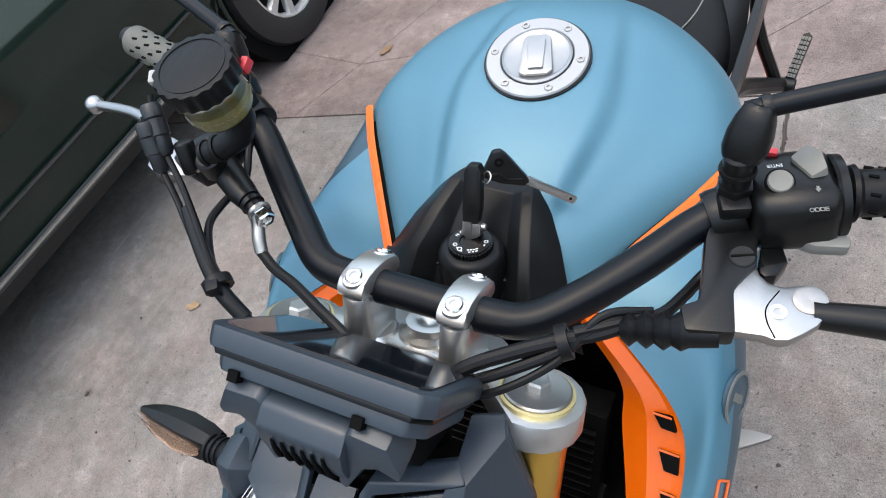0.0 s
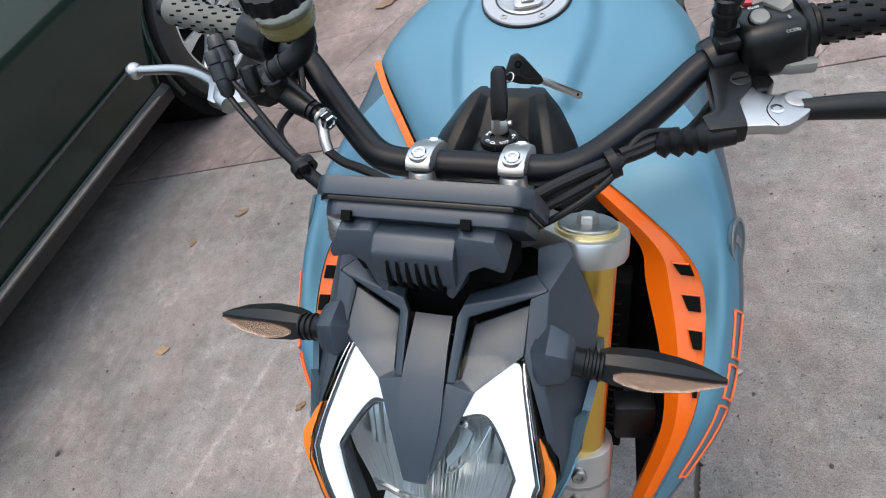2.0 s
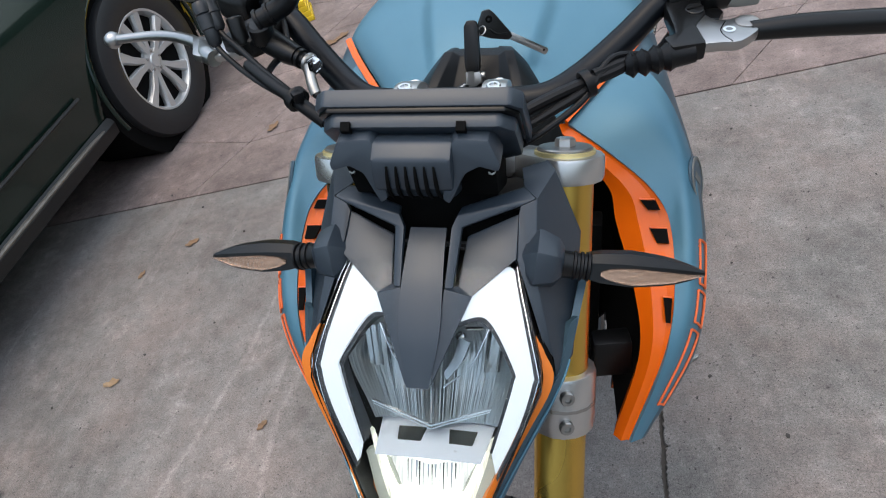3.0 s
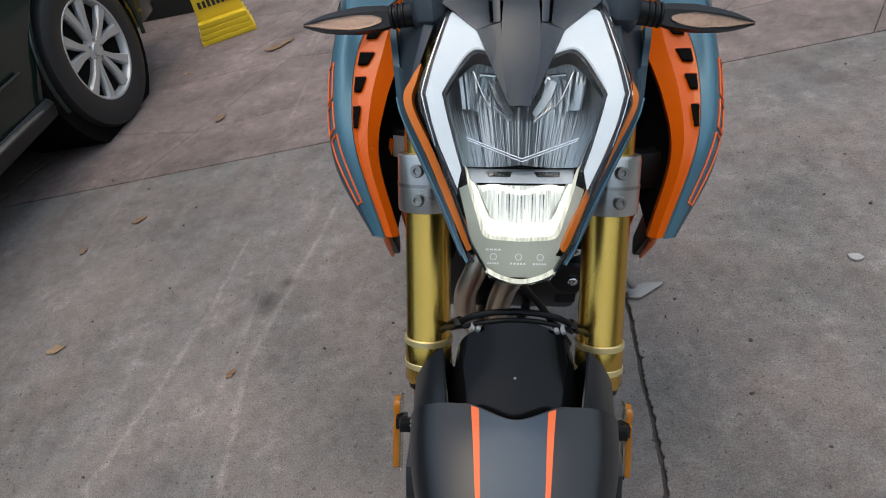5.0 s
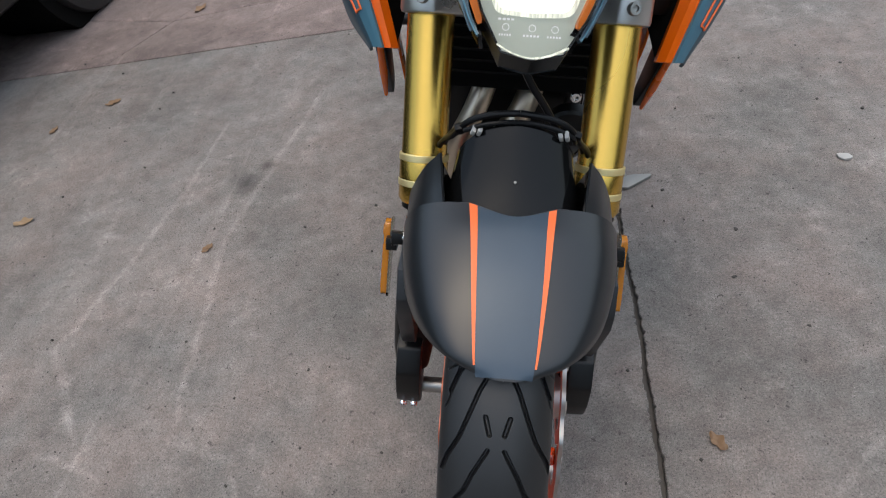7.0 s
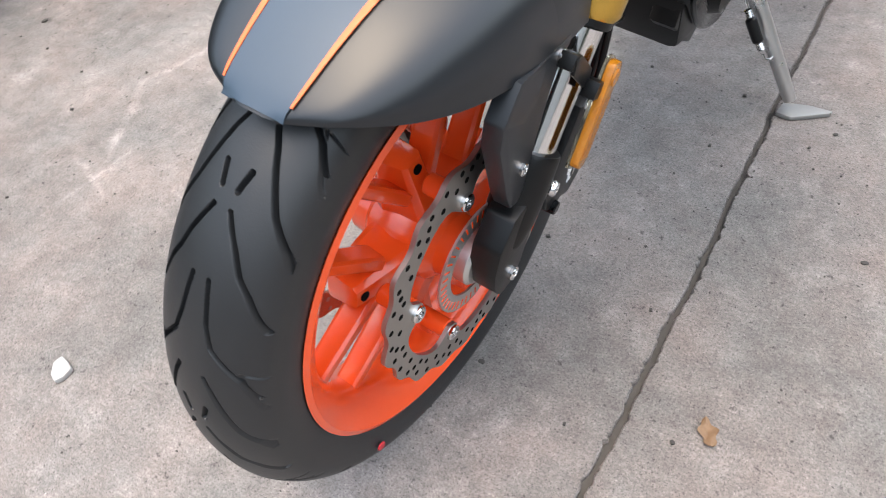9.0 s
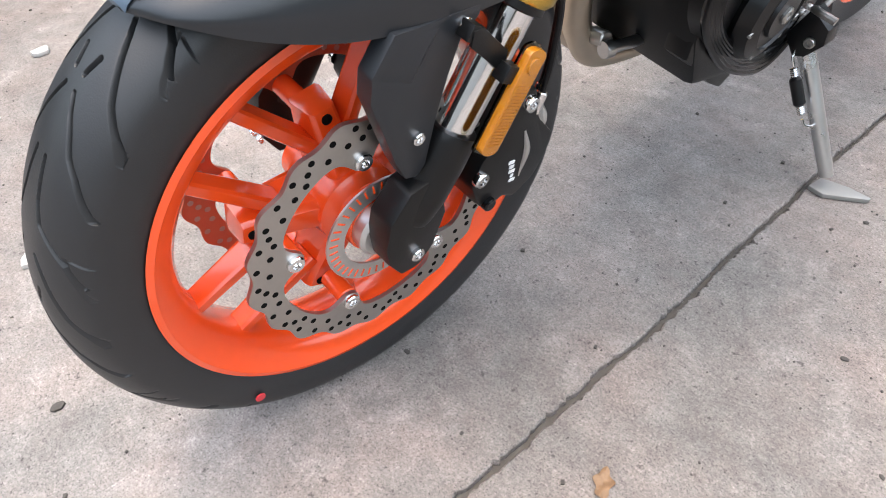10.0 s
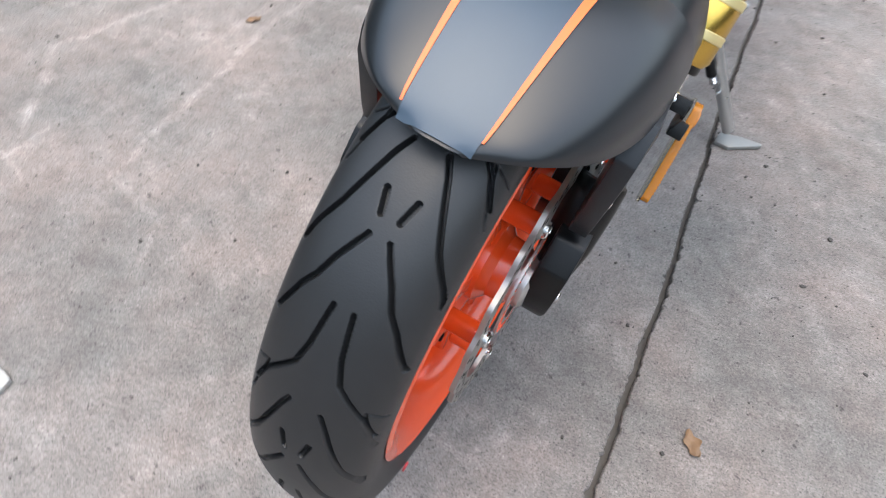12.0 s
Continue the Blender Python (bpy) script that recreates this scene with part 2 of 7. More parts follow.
    for (x0, y0), (x1, y1), width in marks:
        length = math.hypot(x1 - x0, y1 - y0)
        ux, uy = (x1 - x0) / length, (y1 - y0) / length

        def reach(nx, ny):
            d = nt.nodes.new("ShaderNodeVectorMath")
            d.operation = "DOT_PRODUCT"
            sh = nt.nodes.new("ShaderNodeVectorMath")
            sh.operation = "SUBTRACT"
            sh.inputs[1].default_value = (x0, y0, 0)
            nt.links.new(geo.outputs["Position"], sh.inputs[0])
            nt.links.new(sh.outputs["Vector"], d.inputs[0])
            d.inputs[1].default_value = (nx, ny, 0)
            return d.outputs["Value"]

        wob = nt.nodes.new("ShaderNodeMath")
        wob.operation = "MULTIPLY_ADD"
        wob.inputs[1].default_value = 0.05
        nt.links.new(tex(7, 5), wob.inputs[0])
        nt.links.new(reach(-uy, ux), wob.inputs[2])
        off = nt.nodes.new("ShaderNodeMath")
        off.operation = "SUBTRACT"
        off.inputs[1].default_value = 0.025
        nt.links.new(wob.outputs[0], off.inputs[0])
        ab = nt.nodes.new("ShaderNodeMath")
        ab.operation = "ABSOLUTE"
        nt.links.new(off.outputs[0], ab.inputs[0])
        near = ramp(ab.outputs[0], width * 0.2, width, 0.42, 0.0)
        ends = times(ramp(reach(ux, uy), -0.02, 0.04, 0, 1), ramp(reach(ux, uy), length - 0.04, length + 0.02, 1, 0))
        lift = nt.nodes.new("ShaderNodeMath")
        lift.operation = "ADD"
        lift.inputs[1].default_value = 1.0
        nt.links.new(times(times(near, ends), ramp(tex(30, 8, rough=0.8), 0.36, 0.6, 0.1, 1.0)), lift.inputs[0])
        val = times(val, lift.outputs[0])
    sc = nt.nodes.new("ShaderNodeVectorMath")
    sc.operation = "SCALE"
    nt.links.new(mix.outputs[2], sc.inputs[0])
    nt.links.new(val, sc.inputs["Scale"])
    nt.links.new(sc.outputs["Vector"], bs.inputs["Base Color"])
    bs.inputs["Roughness"].default_value = 0.82
    bs.inputs["Specular IOR Level"].default_value = 0.35
    bp = nt.nodes.new("ShaderNodeBump")
    bp.inputs["Strength"].default_value, bp.inputs["Distance"].default_value = 0.35, 0.0008
    nt.links.new(times(speck, pits), bp.inputs["Height"])
    nt.links.new(bp.outputs["Normal"], bs.inputs["Normal"])
    return m


CONCRETE = concrete("grey_concrete", (0.186, 0.178, 0.168), (0.174, 0.149, 0.136), [(-0.69, 0.90, 0.05, 0.32), (-0.645, 0.965, 0.03, 0.45), (-1.5, 0.42, 0.02, 0.4)],
                    [((-0.81, 0.08), (-0.98, 0.33), 0.016), ((-0.98, 0.33), (-0.87, 0.80), 0.014), ((-0.87, 0.80), (-0.84, 1.20), 0.012),
                     ((-0.61, 0.10), (-0.68, 0.66), 0.014), ((-0.68, 0.66), (-0.56, 1.34), 0.014), ((0.565, -0.01), (0.68, 0.105), 0.010), ((0.67, 0.095), (0.78, 0.17), 0.012), ((-0.62, 0.10), (-0.47, 0.05), 0.010), ((-0.47, 0.05), (-0.42, -0.06), 0.010), ((-0.88, 0.07), (-0.72, 0.01), 0.010)])
STAMPED = concrete("reddish_stamped_concrete", (0.200, 0.162, 0.150), (0.172, 0.134, 0.122))
JOINT = material("dirty_joint", (0.085, 0.078, 0.07), 0.9, 0, 0.3, 40, 0.5, 90)


# ---- shaping ----
class Geo:
    """Vertices and faces that are gathered before they become a mesh."""

    def __init__(self):
        self.v, self.f = [], []

    def add(self, verts, faces):
        n = len(self.v)
        self.v += [tuple(p) for p in verts]
        self.f += [tuple(i + n for i in q) for q in faces]
        return self

    def merge(self, *others):
        for o in others:
            self.add(o.v, o.f)
        return self

    def moved(self, m):
        g = Geo()
        return g.add([m @ Vector(p) for p in self.v], self.f)

    def mirrored(self):
        g = Geo()
        return g.add([(-x, y, z) for x, y, z in self.v], [q[::-1] for q in self.f])


def part(name, geo, mat, parent=None, label="", bev=0.0, smooth=35):
    me = bpy.data.meshes.new(name)
    me.from_pydata(geo.v, [], geo.f)
    bm = bmesh.new()
    bm.from_mesh(me)
    bmesh.ops.recalc_face_normals(bm, faces=bm.faces)
    if bev:
        sharp = [e for e in bm.edges if len(e.link_faces) == 2 and e.calc_face_angle(0) > 0.5]
        bmesh.ops.bevel(bm, geom=sharp, offset=bev, offset_type="OFFSET", segments=2, profile=0.6, affect="EDGES", clamp_overlap=True)
    bm.to_mesh(me)
    bm.free()
    me.shade_smooth()
    me.set_sharp_from_angle(angle=radians(smooth))
    me.materials.append(mat)
    ob = new(name, me)
    while parent and parent.parent and parent.parent.parent:
        parent = parent.parent
    ob.parent = parent
    return tagged(ob, label)


def spl(pts, n):
    """n points on a smooth curve through pts."""
    p = np.array(pts, float)
    if len(p) == 2:
        return np.array([p[0] + (p[1] - p[0]) * t for t in np.linspace(0, 1, n)])
    q = np.vstack([2 * p[0] - p[1], p, 2 * p[-1] - p[-2]])
    out = []
    for t in np.linspace(0, len(p) - 1, n):
        i = min(int(t), len(p) - 2)
        t -= i
        a, b, c, d = q[i:i + 4]
        out.append(0.5 * (2 * b + (c - a) * t + (2 * a - 5 * b + 4 * c - d) * t ** 2 + (3 * b - a - 3 * c + d) * t ** 3))
    return np.array(out)


def shell(grid, thick=0.003):
    """A closed sheet of that thickness over a grid of points."""
    p = np.array(grid, float)
    nu, nv = p.shape[:2]
    du, dv = np.gradient(p, axis=0), np.gradient(p, axis=1)
    nrm = np.cross(du, dv)
    nrm /= np.maximum(np.linalg.norm(nrm, axis=2, keepdims=True), 1e-9)
    back = p - nrm * thick
    g = Geo()
    idx = lambda i, j: i * nv + j
    front = [(idx(i, j), idx(i + 1, j), idx(i + 1, j + 1), idx(i, j + 1)) for i in range(nu - 1) for j in range(nv - 1)]
    m = nu * nv
    rear = [tuple(k + m for k in q[::-1]) for q in front]
    rim = [idx(i, 0) for i in range(nu)] + [idx(nu - 1, j) for j in range(1, nv)] + [idx(i, nv - 1) for i in range(nu - 2, -1, -1)] + [idx(0, j) for j in range(nv - 2, 0, -1)]
    wall = [(a, a + m, b + m, b) for a, b in zip(rim, rim[1:] + rim[:1])]
    return g.add(list(p.reshape(-1, 3)) + list(back.reshape(-1, 3)), front + rear + wall)


def loft(rows, nu, nv):
    """A dense smooth grid through rows of points."""
    a = np.array([spl(r, nv) for r in rows])
    return np.array([spl(a[:, j], nu) for j in range(nv)]).transpose(1, 0, 2)


def tube(pts, r, n=12, samples=24, caps=True):
    """A round bar along a smooth curve; r: one radius, or one for each given point."""
    p = spl(pts, samples)
    rad = np.full(samples, r) if np.isscalar(r) else np.interp(np.linspace(0, 1, samples), np.linspace(0, 1, len(r)), r)
    tan = np.gradient(p, axis=0)
    tan /= np.linalg.norm(tan, axis=1, keepdims=True)
    up = np.array([0, 0, 1.0]) if abs(tan[0][2]) < 0.9 else np.array([1.0, 0, 0])
    g, verts = Geo(), []
    for c, t, k in zip(p, tan, rad):
        a = np.cross(up, t)
        a /= np.linalg.norm(a)
        b = np.cross(t, a)
        up = b
        verts += [c + k * (math.cos(w) * a + math.sin(w) * b) for w in np.linspace(0, 2 * math.pi, n, endpoint=False)]
    faces = [(i * n + j, i * n + (j + 1) % n, (i + 1) * n + (j + 1) % n, (i + 1) * n + j) for i in range(samples - 1) for j in range(n)]
    if caps:
        faces += [tuple(range(n))[::-1], tuple(range((samples - 1) * n, samples * n))]
    return g.add(verts, faces)


def rod(a, b, r, n=16):
    return tube([a, b], r, n, 2)


def turned(profile, n=32, m=None, closed=False):
    """A body turned about its x axis from (radius, x) pairs, then moved by m."""
    g, k = Geo(), len(profile)
    verts = [(x, r * math.cos(w), r * math.sin(w)) for w in np.linspace(0, 2 * math.pi, n, endpoint=False) for r, x in profile]
    faces = [(i * k + j, i * k + j + 1, ((i + 1) % n) * k + j + 1, ((i + 1) % n) * k + j) for i in range(n) for j in range(k - 1)]
    if closed:
        faces += [(i * k + k - 1, i * k, ((i + 1) % n) * k, ((i + 1) % n) * k + k - 1) for i in range(n)]
    else:
        faces += [tuple(i * k for i in range(n)), tuple(i * k + k - 1 for i in range(n))[::-1]]
    g.add(verts, faces)
    return g.moved(m) if m else g


def along(a, b):
    """The pose at a whose x axis points to b."""
    d = (Vector(b) - Vector(a)).normalized()
    return Matrix.Translation(a) @ d.to_track_quat("X", "Z").to_matrix().to_4x4()


def disc(a, b, r, n=24):
    """A cylinder from a to b with slightly rounded rims."""
    h = (Vector(b) - Vector(a)).length
    e = min(r, h) * 0.18
    return turned([(r - e, 0), (r, e), (r, h - e), (r - e, h)], n, along(a, b))


def prism(poly, lo, hi, axis="X"):
    """A plate: the outline in the two other axes, from lo to hi along the axis."""
    put = {"X": lambda a, b, c: (c, a, b), "Y": lambda a, b, c: (a, c, b), "Z": lambda a, b, c: (a, b, c)}[axis]
    n = len(poly)
    g = Geo()
    return g.add([put(a, b, lo) for a, b in poly] + [put(a, b, hi) for a, b in poly],
                 [tuple(range(n))[::-1], tuple(range(n, 2 * n))] + [(i, (i + 1) % n, n + (i + 1) % n, n + i) for i in range(n)])


def block(size, m):
    x, y, z = (s / 2 for s in size)
    return prism([(-x, -y), (x, -y), (x, y), (-x, y)], -z, z, "Z").moved(m)


def bolt(a, d, r=0.006, h=0.005):
    """A socket bolt head at a that points along d: rim and sunk hexagon."""
    d = Vector(d).normalized()
    b = Vector(a) + d * h
    return turned([(r, 0), (r, h * 0.75), (r * 0.86, h), (r * 0.5, h), (r * 0.45, h * 0.45), (0.0005, h * 0.4)], 12, along(a, b))


def thing(name, label, category, m=None):
    ob = new(name)
    ob.empty_display_size = 0.05
    if m:
        ob.matrix_basis = m
    return tagged(ob, label, category)


def both(name, geo, mat, parent, label="", bev=0.0, smooth=35):
    """The same part on the left and, mirrored, on the right."""
    return part(name, geo, mat, parent, label, bev, smooth), part(name, geo.mirrored(), mat, parent, label, bev, smooth)


# ---- the place ----
def sheet_at(name, x0, x1, y0, y1, z, mat, label, nx=2, ny=2):
    xs, ys = np.linspace(x0, x1, nx), np.linspace(y0, y1, ny)
    g = Geo()
    g.add([(x, y, z) for y in ys for x in xs], [(j * nx + i, j * nx + i + 1, (j + 1) * nx + i + 1, (j + 1) * nx + i) for j in range(ny - 1) for i in range(nx - 1)])
    return tagged(part(name, g, mat), label, "ground", kind="structure")


sheet_at("ground", -600, 600, -600, 600, -0.012, JOINT, "dark earth-filled joints under the concrete")
pavement = tagged(new("pavement"), "worn grey concrete yard with stamped reddish paving behind", "pavement", kind="structure")


def joint_y(x):
    """The line of the cross joint between plain and stamped concrete."""
    return 1.80 + 0.088 * x


def crack_x(y):
    """The line of the lengthwise crack, slightly wandering."""
    return 0.303 + 0.004 * math.sin(5.1 * y) + 0.0016 * math.sin(19.0 * y + 1) + 0.001 * math.sin(47.0 * y) - 0.010 * (y - 0.4)


def slab(x_lo, x_hi, y_lo, y_hi, n=160):
    """A concrete slab whose long edges follow two functions of y, joint edge at the top."""
    ys = np.linspace(y_lo, y_hi, n)
    chips = random.Random(n + int(x_lo(0) * 10))
    rough = 0.0022 if n > 500 else 0.0
    lo, hi = [(x_lo(y) + abs(chips.gauss(0, rough)), y) for y in ys], [(x_hi(y) - abs(chips.gauss(0, rough)), y) for y in ys]
    g = Geo()
    verts = []
    for (a, y), (b, _) in zip(lo, hi):
        verts += [(a, y, -0.012), (a, y, -0.002), (a + 0.002, y, 0), (b - 0.002, y, 0), (b, y, -0.002), (b, y, -0.012)]
    faces = [(i * 6 + j, i * 6 + j + 1, i * 6 + 6 + j + 1, i * 6 + 6 + j) for i in range(n - 1) for j in range(5)]
    return g.add(verts, faces)


def clip_slab(g):
    """Shears the slab's far end onto the cross joint."""
    out = Geo()
    out.add([(x, y if y < 1.2 else 1.2 + (y - 1.2) * (joint_y(x) - 0.004 - 1.2) / 0.8, z) for x, y, z in g.v], g.f)
    return out


part("concrete_slab", clip_slab(slab(lambda y: -3.2, lambda y: crack_x(y) - 0.0030, -6, 2.0, 1500)), CONCRETE, pavement)
part("concrete_slab", clip_slab(slab(lambda y: crack_x(y) + 0.0030, lambda y: 4.0, -6, 2.0, 1500)), CONCRETE, pavement)
for x0, x1 in ((-14.0, -3.21), (4.01, 14.0)):
    outer = slab(lambda y: x0, lambda y: x1, -6, 2.0, 12)
    part("concrete_slab", Geo().add([(x, -6 + (y + 6) * (joint_y(x) + 5.996) / 8, z) for x, y, z in outer.v], outer.f), CONCRETE, pavement)
part("concrete_slab", slab(lambda y: -14.0, lambda y: 14.0, -16, -6.01, 4), CONCRETE, pavement)


def flag_corner(i, j):
    """A corner of the stamped flags' uneven net."""
    r = random.Random(i * 7919 + j * 104729 + 5)
    x = -3.3 + 0.56 * i + (0.28 if j % 2 else 0) + r.uniform(-0.17, 0.17)
    y = j * 0.40 + r.uniform(-0.11, 0.11)
    return x, y


def flag(pts):
    """A stamped flag: inset outline with softly sunk rims."""
    c = Vector((sum(p[0] for p in pts) / len(pts), sum(p[1] for p in pts) / len(pts), 0))
    g, n = Geo(), len(pts)
    rings = []
    for inset, z in ((0.0012, -0.010), (0.002, -0.003), (0.010, -0.0008), (0.022, 0.0)):
        ring = []
        for x, y in pts:
            d = c - Vector((x, y, 0))
            ring.append(Vector((x, y, 0)) + d.normalized() * min(inset, d.length * 0.6) + Vector((0, 0, z)))
        rings += ring
    faces = [(k * n + i, k * n + (i + 1) % n, (k + 1) * n + (i + 1) % n, (k + 1) * n + i) for k in range(3) for i in range(n)] + [tuple(range(3 * n, 4 * n))]
    return g.add(rings, faces)


flags = []
for j in range(0, 9):
    for i in range(0, 13):
        a, b = flag_corner(i, j), flag_corner(i + 1, j)
        if j % 2:
            top = [flag_corner(i + 2, j + 1), flag_corner(i + 1, j + 1)]
        else:
            top = [flag_corner(i + 1, j + 1), flag_corner(i, j + 1)]
        mid = random.Random(i * 31 + j * 17).uniform(-0.05, 0.05)
        pts = [a, b] + top
        flags.append([(x, joint_y(x) + 0.006 + y if j else joint_y(x) + 0.006 + max(0, y) * (0 if (x, y) in (a, b) else 1)) for x, y in pts])
for pts in flags:
    part("stamped_flag", flag(pts), STAMPED, pavement)
part("concrete_slab", Geo().add([(-14, 0.574, -0.001), (-3.25, 1.52, -0.001), (-3.25, 5.2, -0.001), (-14, 5.2, -0.001)], [(0, 1, 2, 3)]), STAMPED, pavement)
part("concrete_slab", Geo().add([(3.45, 2.11, -0.001), (14, 3.03, -0.001), (14, 5.2, -0.001), (3.45, 5.2, -0.001)], [(0, 1, 2, 3)]), STAMPED, pavement)

wall_geo = prism([(-12, 3.62), (-1.85, 3.54), (-1.85, 3.80), (-12, 3.88)], -0.01, 0.62, "Z")
tagged(part("wall_north", wall_geo, WALL, None, "", 0.01), "low dark rendered wall behind the parked car", "wall", kind="structure")

# Unseen walls, added only to shape reflections and bounced light.
for name, poly in (("unseen_wall_south", [(-9, -7.2), (9, -7.2), (9, -7), (-9, -7)]), ("unseen_wall_east", [(9, -7.2), (9.2, -7.2), (9.2, 9), (9, 9)]), ("unseen_wall_west", [(-9.2, -7.2), (-9, -7.2), (-9, 9), (-9.2, 9)]), ("unseen_wall_back", [(-9, 9), (9, 9), (9, 9.2), (-9, 9.2)])):
    tagged(part(name, prism(poly, -0.01, 3.0, "Z"), PALE_SURROUND if name == "unseen_wall_south" else DARK_SURROUND), "unseen plain wall added to shape reflections and bounced light", "wall", kind="structure")

# ---- parked car ----
car = thing("parked_car", "dark green glossy car parked beside the motorcycle", "car")
CX, WY, WZ = -1.715, 2.244, 0.335


def side_x(z):
    return float(np.interp(z, [0.24, 0.30, 0.42, 0.62, 0.78, 0.92, 0.98], [-1.80, -1.775, -1.745, -1.715, -1.725, -1.765, -1.80]))


def body_side():
    ys, zs = np.linspace(-1.9, 3.15, 203), np.linspace(0.24, 0.98, 38)
    keep = {}
    g = Geo()
    for i in range(len(ys) - 1):
        for k in range(len(zs) - 1):
            yc, zc = (ys[i] + ys[i + 1]) / 2, (zs[k] + zs[k + 1]) / 2
            if any(math.hypot(yc - w, zc - WZ) < 0.385 for w in (WY, WY - 2.62)):
                continue
            ids = []
            for a, b in ((i, k), (i + 1, k), (i + 1, k + 1), (i, k + 1)):
                if (a, b) not in keep:
                    y, z = ys[a], zs[b]
                    tuck = 0.10 * max(0, (y - 2.75) / 0.4) ** 2 + 0.12 * max(0, (-1.5 - y) / 0.4) ** 2
                    keep[(a, b)] = len(g.v)
                    for w in (WY, WY - 2.62):
                        d = math.hypot(y - w, z - WZ)
                        if d < 0.40:
                            y, z = w + (y - w) * 0.388 / d if d < 0.388 else y, WZ + (z - WZ) * 0.388 / d if d < 0.388 else z
                    g.v.append((side_x(z) - tuck, y, z))
                ids.append(keep[(a, b)])
            g.f.append(tuple(ids))
    return g


part("body_side", body_side(), CARPAINT, car, "dark green painted flank", smooth=50)
part("body_shell", prism([(-1.95, 0.30), (-1.95, 0.98), (-1.7, 1.02), (-0.9, 1.05), (-0.2, 1.42), (1.4, 1.44), (2.3, 1.10), (3.1, 1.0), (3.16, 0.35)], -3.45, -1.86), CARPAINT, car, "", 0.03)
part("window_glass", prism([(-0.70, 1.06), (-0.12, 1.38), (1.36, 1.40), (2.10, 1.09)], -1.858, -1.852), SCREEN, car, "dark side window")
part("shoulder", shell([[(-1.80, y, 0.98), (-1.83, y, 1.0), (-1.88, y, 1.0)] for y in np.linspace(-1.8, 3.05, 12)], 0.004), CARPAINT, car)
for w in (WY, WY - 2.62):
    lip = [(-1.728, w + 0.388 * math.cos(a), WZ + 0.388 * math.sin(a)) for a in np.linspace(-0.25, math.pi + 0.25, 40)]
    part("wheel_arch", tube(lip, 0.010, 8, 60), CARPAINT, car)
    part("arch_liner", turned([(0.40, -0.02), (0.40, -0.35), (0.0, -0.35)], 40, Matrix.Translation((-1.74, w, WZ))), VOID, car)
part("sill", shell([[(-1.770, y, 0.32), (-1.755, y, 0.295), (-1.765, y, 0.25), (-1.83, y, 0.215)] for y in np.linspace(0.02, 1.85, 10)], 0.006), CARTRIM, car, "black sill trim")
part("sill_strip", tube([(-1.752, 0.05, 0.312), (-1.750, 0.9, 0.310), (-1.752, 1.55, 0.308), (-1.756, 1.78, 0.300)], [0.007, 0.009, 0.010, 0.005], 8, 24), RUST, car, "worn chrome sill strip")
part("door_moulding", tube([(-1.728, -0.3, 0.46), (-1.722, 0.6, 0.462), (-1.724, 1.75, 0.470)], 0.007, 8, 20), CARTRIM, car, "black door moulding")


def car_wheel(w):
    cwm = Matrix.Translation((CX - 0.004, w, WZ))
    wh = part("car_wheel", turned([(0.217, -0.006), (0.222, -0.012), (0.205, -0.03), (0.195, -0.16), (0.19, -0.16), (0.198, -0.03), (0.209, -0.008)], 64, cwm, closed=True), ALLOY, car, "silver ten-spoke alloy wheel")
    part("tyre", turned([(0.215, -0.19), (0.28, -0.205), (0.325, -0.195), (0.335, -0.17), (0.335, -0.035), (0.325, -0.010), (0.29, 0.002), (0.24, 0.0), (0.218, -0.008), (0.212, -0.03)], 72, cwm, closed=True), TYRE, wh, "black car tyre")
    part("brake_drum", turned([(0.0, -0.09), (0.14, -0.09), (0.14, -0.12), (0.0, -0.12)], 30, cwm), VOID, wh)
    part("hub_cap", turned([(0.0, -0.012), (0.026, -0.012), (0.030, -0.018), (0.055, -0.024), (0.058, -0.05), (0.0, -0.05)], 30, cwm), ALLOY, wh)
    for k in range(5):
        for off in (-9.5, 9.5):
            a0, a1 = radians(72 * k + 18 + off * 0.9), radians(72 * k + 18 + off * 1.75)
            g = Geo()
            verts = []
            for r, ang, wd, x in ((0.040, a0, 0.030, -0.020), (0.12, a0 * 0.5 + a1 * 0.5, 0.036, -0.014), (0.210, a1, 0.056, -0.012)):
                c = Vector((x, r * math.cos(ang), r * math.sin(ang)))
                s = Vector((0, -math.sin(ang), math.cos(ang))) * wd / 2
                verts += [c - s + Vector((-0.012, 0, 0)), c - s * 0.7, c + s * 0.7, c + s + Vector((-0.012, 0, 0)), c + s * 0.8 + Vector((-0.035, 0, 0)), c - s * 0.8 + Vector((-0.035, 0, 0))]
            g.add(verts, [(i * 6 + j, i * 6 + (j + 1) % 6, i * 6 + 6 + (j + 1) % 6, i * 6 + 6 + j) for i in range(2) for j in range(6)] + [tuple(range(6))[::-1], tuple(range(12, 18))])
            part("spoke", g.moved(cwm), ALLOY, wh)
        w5 = radians(72 * k)
        part("wheel_bolt", disc(cwm @ Vector((-0.024, 0.042 * math.cos(w5), 0.042 * math.sin(w5))), cwm @ Vector((-0.016, 0.042 * math.cos(w5), 0.042 * math.sin(w5))), 0.007), STEEL, wh)


for w in (WY, WY - 2.62):
    car_wheel(w)

